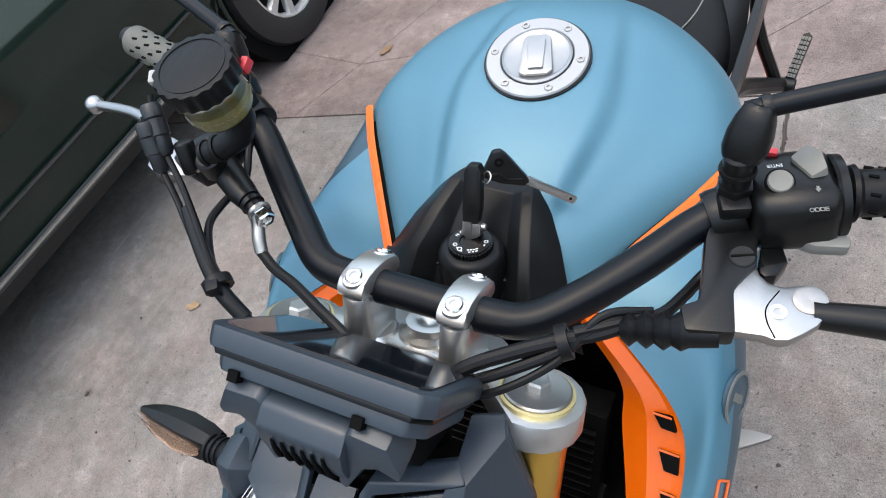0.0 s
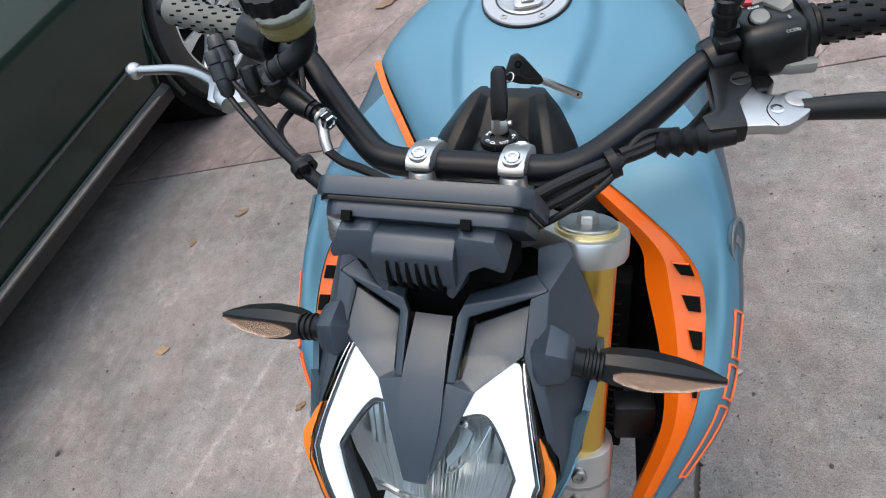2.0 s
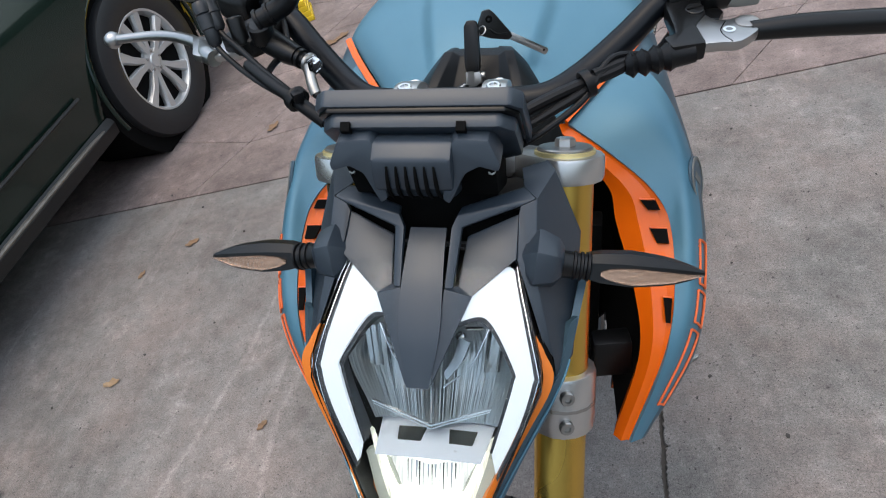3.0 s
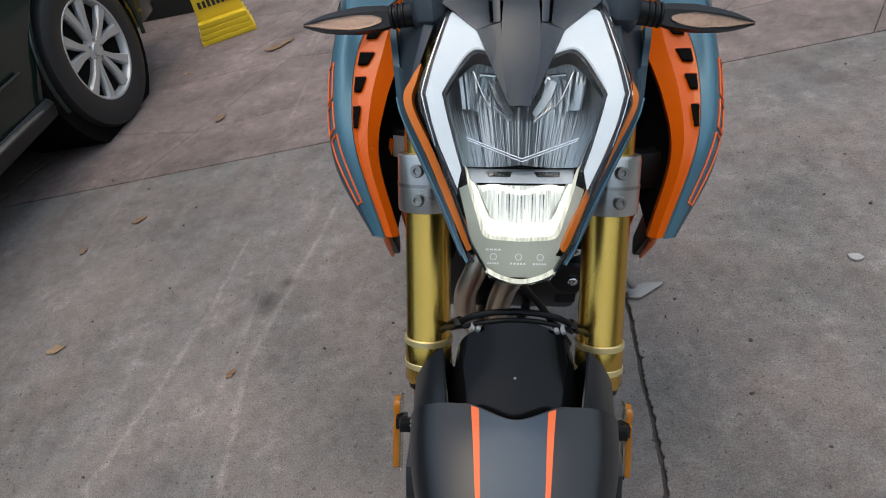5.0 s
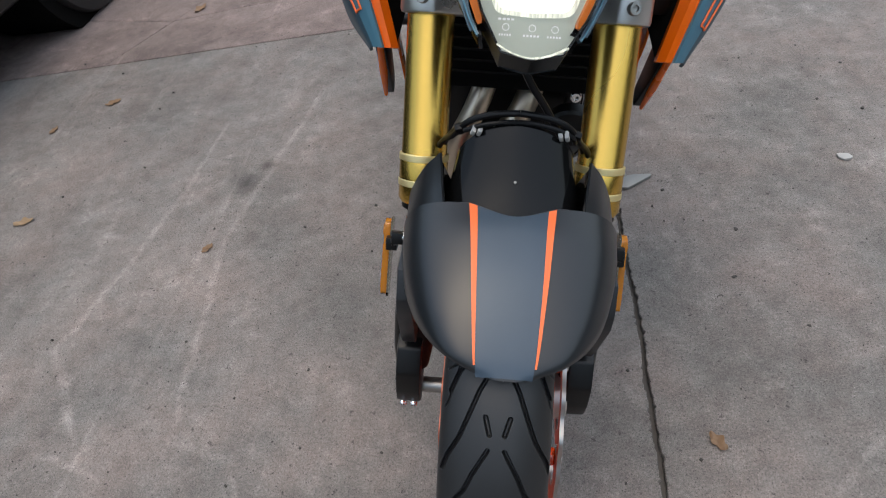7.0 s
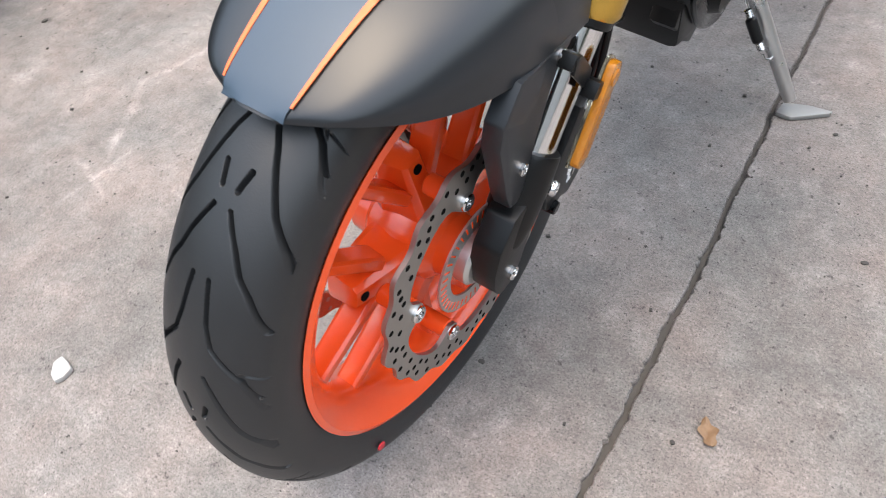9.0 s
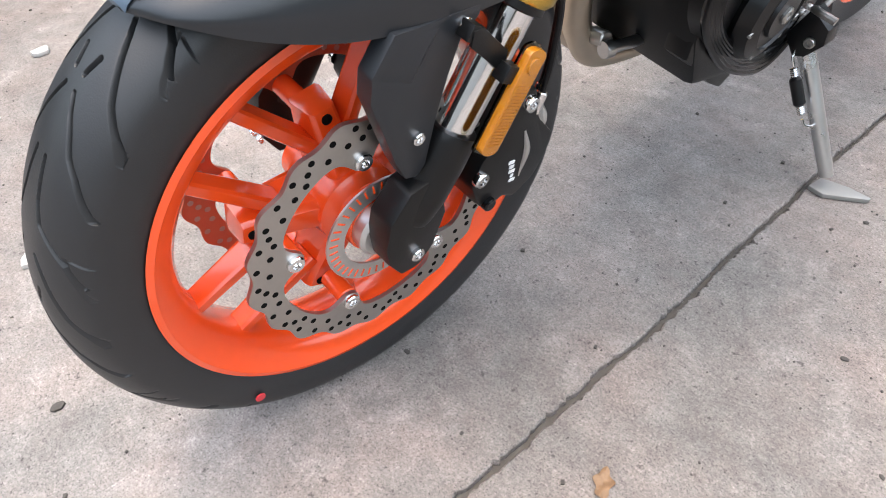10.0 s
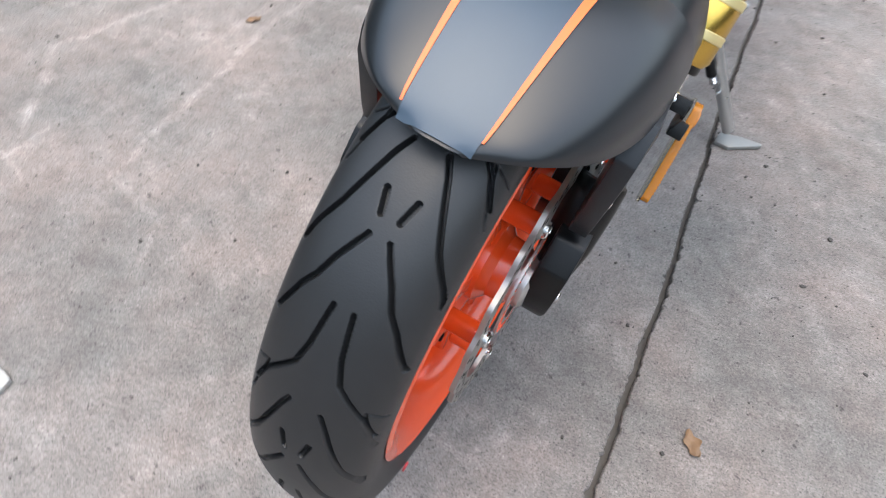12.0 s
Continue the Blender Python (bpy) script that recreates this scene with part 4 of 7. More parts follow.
facet = Geo().add([(0.1226, -0.0405, 0.527), (0.1226, -0.004, 0.508), (0.1266, 0.004, 0.536), (0.1222, -0.020, 0.557), (0.1224, 0.022, 0.552)], [(0, 1, 2), (0, 2, 3), (3, 2, 4), (1, 4, 2), (0, 3, 4, 1)])
for gd in both("fork_guard", guard, GUARD, fender, "charcoal fork guard", 0.0025):
    s = 1 if gd.name == "fork_guard" else -1
    part("guard_facet", facet if s > 0 else facet.mirrored(), GUARD, gd, smooth=20)
    for y, z in ((0.008, 0.447), (0.046, 0.545)):
        part("guard_bolt", bolt((s * 0.1226, y, z), (s, 0, 0), 0.0065, 0.004), CHROME, gd)
for sx in (1, -1):
    m = Matrix.Translation((sx * 0.153, 0.086, 0.468)) @ pose(0, 0, 0, -RAKE, sx * -2, 0)
    ring = [(0.0122 * math.copysign(min(1, abs(math.cos(a)) * 1.25), math.cos(a)), 0.040 * (1 if math.sin(a) > 0 else -1) + 0.012 * math.sin(a)) for a in np.linspace(0.02, 2 * math.pi + 0.02, 24, endpoint=False)]
    rf = part("side_reflector", prism(ring, -0.004, 0.004).moved(m), AMBER, bike, "amber side reflector", 0.0012)
    ribs = Geo()
    for k in range(19):
        ribs.merge(block((0.0014, 0.018, 0.0016), m @ pose(sx * 0.0043, 0, -0.040 + 0.0032 * k)))
    part("reflector_rib", ribs, AMBER, rf)
    part("reflector_stud", disc(m @ Vector((sx * 0.003, 0, 0.037)), m @ Vector((sx * 0.0058, 0, 0.037)), 0.0080), AMBER, rf)
    part("backing", prism([(a * 1.14, b * 1.05) for a, b in ring], -0.0068, -0.0042).moved(m @ pose(0, 0, 0, 0, 0, 0 if sx > 0 else 180)), JAR, rf, "clear reflector holder")
    strap = prism([(0.042, 0.548), (0.052, 0.548), (0.086, 0.514), (0.084, 0.500), (0.076, 0.499), (0.041, 0.534)], 0.1360, 0.1395)
    strap.merge(block((0.014, 0.018, 0.016), pose(0.1445, 0.083, 0.497, -RAKE)), block((0.014, 0.014, 0.014), pose(0.131, 0.046, 0.543, -RAKE)))
    part("bracket", strap if sx > 0 else strap.mirrored(), BLACK, rf, "", 0.001)

# brake calipers behind the fork legs
caliper = prism([(0.100, 0.360), (0.118, 0.381), (0.140, 0.424), (0.164, 0.430), (0.173, 0.402), (0.186, 0.377), (0.213, 0.346), (0.211, 0.316), (0.197, 0.287), (0.168, 0.270), (0.146, 0.284), (0.126, 0.276), (0.106, 0.296), (0.092, 0.330)], 0.064, 0.1235)
for cl in both("brake_caliper", caliper, BLACK, bike, "black radial brake caliper", 0.005):
    s = 1 if cl.name == "brake_caliper" else -1
    for y, z in ((0.100, 0.342), (0.155, 0.416)):
        part("caliper_bolt", bolt((s * 0.1225, y, z), (s, 0, 0), 0.0095, 0.008), CHROME, cl)
    part("slide_pin", disc((s * 0.105, 0.122, 0.290), (s * 0.130, 0.122, 0.290), 0.0085), GLOSS, cl)
    part("caliper_ridge", tube([(s * 0.1225, 0.160, 0.376), (s * 0.1245, 0.169, 0.345), (s * 0.1225, 0.168, 0.305)], [0.0015, 0.0042, 0.0015], 8, 14), SILVER, cl, "silver ridge")
    for k, wd in enumerate((0.009, 0.007, 0.009, 0.004, 0.009)):
        part("mark_bar", block((0.0012, wd, 0.0042), pose(s * 0.1240, 0.1485 + 0.0018 * k, 0.3370 - 0.0076 * k, -12)), WHITE, cl)
    for y, z in ((0.1945, 0.336), (0.1940, 0.352)):
        part("union_bolt", disc((s * 0.108, y, z), (s * 0.1215, y, z), 0.0068), SILVER, cl)
    for k in (0, 1):
        part("hose_union", disc((s * (0.118 - 0.010 * k), 0.174 + 0.012 * k, 0.390 - 0.006 * k), (s * (0.118 - 0.010 * k), 0.181 + 0.010 * k, 0.414), 0.0060), CHROME, cl)
        part("union_elbow", tube([(s * (0.118 - 0.010 * k), 0.176 + 0.012 * k, 0.396 - 0.006 * k), (s * 0.116, 0.186 + 0.008 * k, 0.372), (s * 0.112, 0.178 + 0.014 * k, 0.352)], 0.0062, 10, 10), SILVER, cl)
    part("brake_hose", tube([(s * 0.118, 0.181, 0.412), (s * 0.119, 0.180, 0.460), (s * 0.114, 0.172, 0.535), (s * 0.090, 0.140, 0.615), (s * 0.072, 0.112, 0.652), (s * 0.056, 0.103, 0.677), (s * 0.030, 0.100, 0.690), (0, 0.100, 0.694)], 0.0038, 10, 60), RUBBER, cl)
    part("sensor_hose", tube([(s * 0.108, 0.191, 0.412), (s * 0.109, 0.190, 0.460), (s * 0.106, 0.180, 0.535), (s * 0.084, 0.148, 0.615), (s * 0.066, 0.116, 0.662)], 0.0036, 10, 30), RUBBER, cl)
part("hose_drop", tube([(-0.06, 0.098, 0.668), (-0.035, 0.094, 0.681), (0.0, 0.094, 0.686), (0.035, 0.095, 0.681), (0.06, 0.098, 0.668), (0.066, 0.106, 0.655)], 0.0030, 10, 20), RUBBER, bike)
part("hose_feed", tube([(0.064, 0.10, 0.640), (0.03, 0.105, 0.695), (-0.005, 0.11, 0.755), (-0.01, 0.17, 0.82)], 0.0042, 10, 20), RUBBER, bike)
for x in (-0.050, -0.043, 0.047, 0.054):
    part("hose_clip", block((0.005, 0.010, 0.009), pose(x, 0.094, 0.672, 20, 18 if x < 0 else -18)), PAPER, bike, "", 0.0015)
both("cable_knot", block((0.010, 0.010, 0.012), pose(0.066, 0.106, 0.664, 20, 20, 0)), RUBBER, bike, "", 0.003)


# headlight and its cowl: x sideways, v up the slanted face from its bottom, d forwards of it
def hp(x, v, d):
    return (x, 0.05 + 0.670 * v - 0.742 * d, 0.79 + 0.742 * v + 0.670 * d)


def bow(x, v, base=0.012):
    cheek = 0.017 * math.exp(-((v - 0.17) / 0.075) ** 2) * min(1, (x / 0.09) ** 2)
    return base * (1 - (x / 0.125) ** 2) - 2.2 * max(0, v - 0.2) ** 2 - 12 * max(0, v - 0.252) ** 2 - 0.014 * max(0, 1 - v / 0.06) + cheek


def facing(poly, d0, d1, curve=0.0):
    """A plate on the headlight's face: outline in (x, v), between two depths, bowed with the lens."""
    n = len(poly)
    g = Geo()
    return g.add([hp(x, v, d0 + bow(x, v) * curve) for x, v in poly] + [hp(x, v, d1 + bow(x, v) * curve) for x, v in poly],
                 [tuple(range(n))[::-1], tuple(range(n, 2 * n))] + [(i, (i + 1) % n, n + (i + 1) % n, n + i) for i in range(n)])


def fronted(rows):
    """The grid with its front turned forwards, so that its thickness goes back."""
    p = np.array(rows, float)
    i, j = p.shape[0] // 2, p.shape[1] // 2
    nrm = np.cross(p[i][j] - p[i - 1][j], p[i][j] - p[i][j - 1])
    return p if nrm @ np.array((0, -0.742, 0.670)) > 0 else p[:, ::-1]


def strip(outer, inner, d0, d1, n=30):
    """A bowed band on the headlight's face between two edges."""
    a, b = spl(outer, n), spl(inner, n)
    rows = [[hp(*(p + (q - p) * t), d1 + bow(*(p + (q - p) * t))) for t in np.linspace(0, 1, 5)] for p, q in zip(a, b)]
    return shell(fronted(rows), d1 - d0)


half = [(0.0, -0.004), (0.030, 0.002), (0.050, 0.036), (0.1015, 0.170), (0.1005, 0.192), (0.076, 0.278), (0.045, 0.285), (0.0, 0.285)]
outline = half + [(-x, v) for x, v in half[-2:0:-1]]


def lens_grid(scale, d):
    rows = []
    vs = np.concatenate([np.linspace(-0.004, 0.036, 8), np.linspace(0.045, 0.285, 26)])
    hx = np.array([p[0] for p in half])
    hv = np.array([p[1] for p in half])
    for v in vs:
        w = max(0.004, np.interp(v, hv[:6], hx[:6]) if v <= 0.278 else 0.07) * scale
        rows.append([hp(x, v, d + bow(x, v)) for x in np.linspace(-w, w, 25)])
    return rows


lamp = part("headlight", shell(lens_grid(0.99, -0.055), 0.003), BLACK, bike, "lit headlight with clear lens and white light guides")
lens = part("lens", shell(lens_grid(1, 0.009), 0.0025), LENS, lamp, "clear headlight lens", smooth=60)
lens.visible_shadow = False
wallrows = [[np.array(hp(x * k, v, d + bow(x, v))) for x, v in outline + outline[:1]] for k, d in ((1.0, 0.007), (0.995, -0.056))]
part("bucket_wall", shell(np.array(wallrows), 0.002), BLACK, lamp)


def face_sheet(left, right, depth, cols, rows_n, wobble=0.0, seed=0):
    """A closed sheet between two edges of the face; its depth is a function of (x, v), and each upright column may tilt a little of its own."""
    r = random.Random(seed)
    a, b = spl(left, rows_n + 1), spl(right, rows_n + 1)
    edge = [r.gauss(0, wobble) for _ in range(cols + 1)]
    rows, drift = [], edge
    for k in range(rows_n + 1):
        drift = [0.90 * u + 0.10 * e + r.gauss(0, wobble * 0.28) for u, e in zip(drift, edge)]
        row = []
        for c in range(cols + 1):
            x, v = a[k] + (b[k] - a[k]) * (c / cols)
            row.append(hp(x, v, depth(x, v) + bow(x, v) + drift[c]))
        rows.append(row)
    return shell(fronted(rows), 0.0006)


def twin_bowl(x, v):
    """Two bowls side by side behind the lens, shallow at the rim."""
    return -0.047 + 0.020 * ((abs(x) - 0.040) / 0.040) ** 2 + 0.016 * max(0.0, (v - 0.185) / 0.045) ** 2


part("fluted_bowl", face_sheet([(-0.060, 0.230), (-0.0795, 0.196), (-0.0785, 0.172), (-0.066, 0.134), (-0.061, 0.1175)], [(0.060, 0.230), (0.0795, 0.196), (0.0785, 0.172), (0.066, 0.134), (0.061, 0.1175)], twin_bowl, 170, 14, 0.00016, 3), FLUTE, lamp, "fluted mirror reflector", smooth=1)
for sx in (1, -1):
    f = lambda pts: [(sx * x, v) for x, v in pts]
    part("light_guide", strip(f([(0.040, 0.250), (0.0735, 0.268), (0.0930, 0.190), (0.0934, 0.174), (0.0815, 0.133), (0.0633, 0.090)]), f([(0.024, 0.222), (0.0525, 0.2265), (0.0772, 0.187), (0.0774, 0.173), (0.0680, 0.137), (0.0595, 0.108)]), -0.005, 0.004, 60), DRL, lamp, "glowing white light guide", smooth=60)
    part("guide_edge", strip(f([(0.024, 0.2215), (0.0518, 0.2258), (0.0767, 0.1865), (0.0769, 0.1730), (0.0675, 0.1368), (0.0590, 0.1076)]), f([(0.025, 0.2170), (0.0500, 0.2220), (0.0737, 0.1855), (0.0741, 0.1725), (0.0650, 0.1368), (0.0570, 0.1085)]), -0.025, 0.000, 60), GUIDE_RIM, lamp, "dim inner edge of the light guide")
    part("guide_rim", strip(f([(0.0757, 0.2705), (0.0965, 0.191), (0.0970, 0.173), (0.0845, 0.130), (0.0645, 0.084)]), f([(0.0740, 0.2680), (0.0935, 0.190), (0.0939, 0.174), (0.0820, 0.133), (0.0637, 0.088)]), -0.005, 0.005, 60), GUIDE_RIM, lamp)
    part("guide_line", strip(f([(0.0763, 0.2710), (0.0972, 0.1910), (0.0977, 0.1728), (0.0851, 0.1297)]), f([(0.0757, 0.2707), (0.0965, 0.1910), (0.0970, 0.1730), (0.0845, 0.1300)]), -0.004, 0.0065, 60), CHROME, lamp, "thin bright lens edge")
    part("marker_bulb", disc(hp(sx * 0.024, 0.204, -0.026), hp(sx * 0.024, 0.204, -0.014), 0.0046), CHROME, lamp)
    part("bulb_stem", rod(hp(sx * 0.028, 0.210, -0.022), hp(sx * 0.044, 0.2115, -0.022), 0.0020, 8), CHROME, lamp)
    part("side_cell", face_sheet(f([(0.048, 0.212), (0.044, 0.172)]), f([(0.066, 0.210), (0.061, 0.174)]), lambda x, v: -0.028 + 0.10 * (v - 0.19), 9, 9, 0.0007, 21 + sx), FLUTE, lamp, "sparkling faceted side mirror", smooth=1)
    part("inner_rib", strip(f([(0.052, 0.214), (0.036, 0.180), (0.012, 0.160)]), f([(0.0512, 0.214), (0.0352, 0.1794), (0.012, 0.1590)]), -0.036, -0.024, 20), CHROME, lamp)
    part("nose_mirror", strip(f([(0.034, 0.200), (0.027, 0.182), (0.013, 0.164)]), f([(0.024, 0.204), (0.019, 0.186), (0.010, 0.170)]), -0.030, -0.022, 14), FLUTE, lamp, "small fluted mirror beside the nose")
    part("cheek_lens", strip(f([(0.0625, 0.092), (0.0560, 0.066), (0.0490, 0.040), (0.030, 0.004)]), f([(0.0460, 0.100), (0.0320, 0.066), (0.021, 0.046), (0.012, 0.012)]), -0.028, -0.018), CHIN, lamp)
    for lo, hi, wd in (((0.0555, 0.1430), (0.0, 0.1225), 0.0005), ((0.0545, 0.1405), (0.0, 0.1195), 0.0004)):
        part("chevron_trim", facing(f([lo, hi, (hi[0], hi[1] - 2 * wd), (lo[0], lo[1] - 2 * wd)]), -0.021, -0.016, 1.0), CHROME, lamp, "thin chrome chevron")
    part("beam_arm", strip(f([(0.0510, 0.1010), (0.0480, 0.0900), (0.0405, 0.0660), (0.0350, 0.0510), (0.0290, 0.0455), (0.0150, 0.0440), (0.0, 0.0430)]), f([(0.0485, 0.0990), (0.0430, 0.0890), (0.0345, 0.0680), (0.0285, 0.0600), (0.0225, 0.0575), (0.0120, 0.0570), (0.0, 0.0560)]), -0.021, -0.0145, 60), BEAM, lamp, "bright low beam light")
    # The dimmer band imitates the soft bloom around the beam.
    part("beam_fade", strip(f([(0.0575, 0.1150), (0.0520, 0.0900), (0.0440, 0.0640), (0.0385, 0.0470), (0.0310, 0.0415), (0.0160, 0.0400), (0.0, 0.0390)]), f([(0.0550, 0.1130), (0.0478, 0.0900), (0.0403, 0.0660), (0.0348, 0.0510), (0.0288, 0.0457), (0.0149, 0.0442), (0.0, 0.0432)]), -0.022, -0.0155, 60), BEAM_FADE, lamp, "dimmer glowing band imitating the low beam bloom")
def shelf(x, v):
    """The shelf over the low beam, running back from the lens."""
    return -0.003 - 0.062 * (v - 0.0965) / 0.025 + 0.10 * abs(x) ** 1.5


part("reflector_plate", face_sheet([(-0.0575, 0.1215), (-0.0490, 0.0965)], [(0.0575, 0.1215), (0.0490, 0.0965)], shelf, 24, 12), PLATE, lamp, "shelf with reflected sky painted pale blue", smooth=60)
for x0, x1 in ((-0.033, -0.011), (0.016, 0.038)):
    part("plate_window", face_sheet([(x0 - 0.003, 0.1120), (x0, 0.1050)], [(x1 + 0.002, 0.1120), (x1, 0.1050)], lambda x, v: shelf(x, v) + 0.0020, 8, 4), DARKGLASS, lamp)
part("beam_bowl", face_sheet([(-0.0450, 0.0960), (-0.0330, 0.0700), (-0.0280, 0.0550)], [(0.0450, 0.0960), (0.0330, 0.0700), (0.0280, 0.0550)], lambda x, v: -0.024, 60, 6, 0.0003, 8), BEAM_CORE, lamp, "fluted beam bowl, caught LED light imitated by glow", smooth=1)
part("beam_line", strip([(-0.0410, 0.0945), (-0.0300, 0.0965), (-0.0190, 0.0955), (-0.0085, 0.0920), (0, 0.0900), (0.0085, 0.0920), (0.0190, 0.0955), (0.0300, 0.0965), (0.0410, 0.0945)], [(-0.0390, 0.0890), (-0.0300, 0.0915), (-0.0190, 0.0905), (-0.0085, 0.0875), (0, 0.0860), (0.0085, 0.0875), (0.0190, 0.0905), (0.0300, 0.0915), (0.0390, 0.0890)], -0.022, -0.0165, 50), BEAM, lamp, "bright line of the low beam")
tooth = random.Random(4)
for k in range(13):
    x, wd, low = -0.0222 + 0.0037 * k + tooth.uniform(-0.0008, 0.0008), tooth.uniform(0.0003, 0.0010), 0.064 + tooth.uniform(-0.006, 0.010)
    part("flute", facing([(x - wd * 0.25, low), (x + wd * 0.25, low), (x + wd, 0.0870), (x - wd, 0.0870)], -0.0225, -0.0205, 1.0), FLUTE if k % 3 else DARKGLASS, lamp, "", 0.0003)
part("chin_bowl", strip([(-0.034, 0.046), (-0.032, 0.020), (-0.020, 0.003)], [(0.034, 0.046), (0.032, 0.020), (0.020, 0.003)], -0.024, -0.017), CHIN, lamp)
# The chin's rim glows to imitate LED light caught on it.
part("chin", strip([(-0.034, 0.008), (-0.018, 0.0005), (0, -0.0030), (0.018, 0.0005), (0.034, 0.008)], [(-0.0335, 0.0096), (-0.018, 0.0022), (0, -0.0013), (0.018, 0.0022), (0.0335, 0.0096)], -0.004, 0.0085), BEAM_FADE, lamp)
for x, w in ((-0.0265, 0.012), (-0.002, 0.016), (0.019, 0.014)):
    for k in range(5):
        part("mark_bar", facing([(x - w / 2 + w * 0.2 * k, 0.0160), (x - w / 2 + w * (0.2 * k + 0.13), 0.0160), (x - w / 2 + w * (0.2 * k + 0.13), 0.0178), (x - w / 2 + w * 0.2 * k, 0.0178)], 0.0094, 0.0096, 1.0), WHITE, lamp)
    part("mark_ring", turned([(0.0027, 0), (0.0034, 0), (0.0034, 0.0003), (0.0027, 0.0003)], 20, along(hp(x, 0.0235, 0.0094 + bow(x, 0.0235)), hp(x, 0.0235, 0.1)), closed=True), WHITE, lamp)
for k in range(4):
    part("mark_bar", facing([(-0.034 + 0.004 * k, 0.0295), (-0.0312 + 0.004 * k, 0.0295), (-0.0312 + 0.004 * k, 0.0312), (-0.034 + 0.004 * k, 0.0312)], 0.0094, 0.0096, 1.0), WHITE, lamp)

FACETS = {"tip": (0.011, 0.168, 0.033), "cor": (0.043, 0.2455, 0.015), "drl": (0.0795, 0.278, 0.002), "rib": (0.0195, 0.252, 0.020), "ribo": (0.0268, 0.2525, 0.018), "ribb": (0.030, 0.2535, 0.010),
          "rt": (0.0215, 0.304, 0.003), "rto": (0.0306, 0.304, 0.000), "s1": (0.0262, 0.315, 0.002), "bq": (0.0798, 0.3233, -0.011), "s2": (0.0945, 0.3305, -0.014), "bi": (0.034, 0.296, -0.010), "bo": (0.0786, 0.3166, -0.017),
          "g1": (0.030, 0.303, -0.018), "g2": (0.081, 0.322, -0.030), "g3": (0.080, 0.312, -0.036), "g4": (0.034, 0.292, -0.026), "in1": (0.028, 0.322, -0.008), "in2": (0.082, 0.341, -0.024), "in3": (0.076, 0.359, -0.058),
          "s3": (0.108, 0.357, -0.047), "back": (0.100, 0.367, -0.062), "e1": (0.0965, 0.263, 0.000), "e2": (0.132, 0.300, -0.075), "e6": (0.1165, 0.168, -0.012), "e3": (0.1130, 0.192, -0.005), "e4": (0.104, 0.206, 0.002), "e5": (0.1290, 0.190, -0.034)}


def facet_geo(names_list, thick=0.004):
    """Flat facets of the cowl with thickness, out of named corners."""
    used = []
    for q in names_list:
        used += [k for k in q if k not in used]
    front = [hp(*FACETS[k]) for k in used]
    rear = [hp(FACETS[k][0], FACETS[k][1], FACETS[k][2] - thick) for k in used]
    n = len(used)
    faces, edges = [], {}
    for q in names_list:
        ids = [used.index(k) for k in q]
        faces += [tuple(ids), tuple(i + n for i in ids[::-1])]
        for a, b in zip(ids, ids[1:] + ids[:1]):
            edges[(a, b)] = True
    faces += [(b, a, a + n, b + n) for a, b in edges if (b, a) not in edges]
    g = Geo()
    return g.add(front + rear, faces)


nose = loft([[hp(sx * w, v, d + 0.0012 * (1 - sx * sx)) for sx in (-1, -0.5, 0, 0.5, 1)] for w, v, d in ((0.0165, 0.3035, -0.002), (0.0172, 0.280, 0.011), (0.0185, 0.252, 0.0225), (0.0180, 0.212, 0.0310), (0.0100, 0.167, 0.033))], 30, 13)
cowl = part("headlight_cowl", shell(nose, 0.006), GREY, bike, "charcoal headlight cowl with orange trim", smooth=60)
cowl.matrix_basis = Matrix.Translation((-0.004, 0, 0))
both("nose_flank", facet_geo([("rib", "cor", "tip")], 0.006), GREY, cowl, "", 0.0012)
for sx in (1, -1):
    f = lambda pts: [(sx * x, v) for x, v in pts]
    part("cowl_trim", strip(f([(0.0985, 0.2140), (0.1065, 0.2000), (0.1140, 0.1740), (0.0885, 0.1180), (0.0545, 0.0400), (0.0490, 0.0285)]), f([(0.0975, 0.2135), (0.1015, 0.1970), (0.1050, 0.1710), (0.0810, 0.1210), (0.0485, 0.0430), (0.0450, 0.0300)]), -0.030, -0.005), TRIM, cowl, "orange side trim strip")
    part("trim_backing", strip(f([(0.101, 0.2150), (0.1145, 0.178), (0.0890, 0.117), (0.056, 0.034), (0.050, 0.024)]), f([(0.098, 0.21), (0.097, 0.178), (0.075, 0.112), (0.046, 0.038), (0.040, 0.026)]), -0.045, -0.016), VOID, cowl)
    outer = spl([(0.1325, 0.2250, -0.034), (0.1260, 0.1850, -0.022), (0.1160, 0.1580, -0.013), (0.0965, 0.1190, -0.009), (0.0712, 0.0670, -0.003), (0.0585, 0.0355, 0.0), (0.0487, 0.0165, 0.0034)], 40)
    inner = spl([(0.1260, 0.2200, -0.026), (0.1185, 0.1780, -0.012), (0.1090, 0.1600, -0.006), (0.0895, 0.1190, -0.004), (0.0650, 0.0630, -0.001), (0.0555, 0.0370, -0.001), (0.0470, 0.0185, 0.0034)], 40)
    face = [[hp(sx * p[0], p[1], p[2]) for p in (a, (a + b) / 2, b)] for a, b in zip(outer, inner)]
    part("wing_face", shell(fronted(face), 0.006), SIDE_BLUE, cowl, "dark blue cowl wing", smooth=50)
    part("wing_edge", tube([hp(sx * a[0], a[1], a[2] + 0.0008) for a in outer[6::3]], 0.0011, 8, 40), BLUE, cowl, "light blue wing edge")

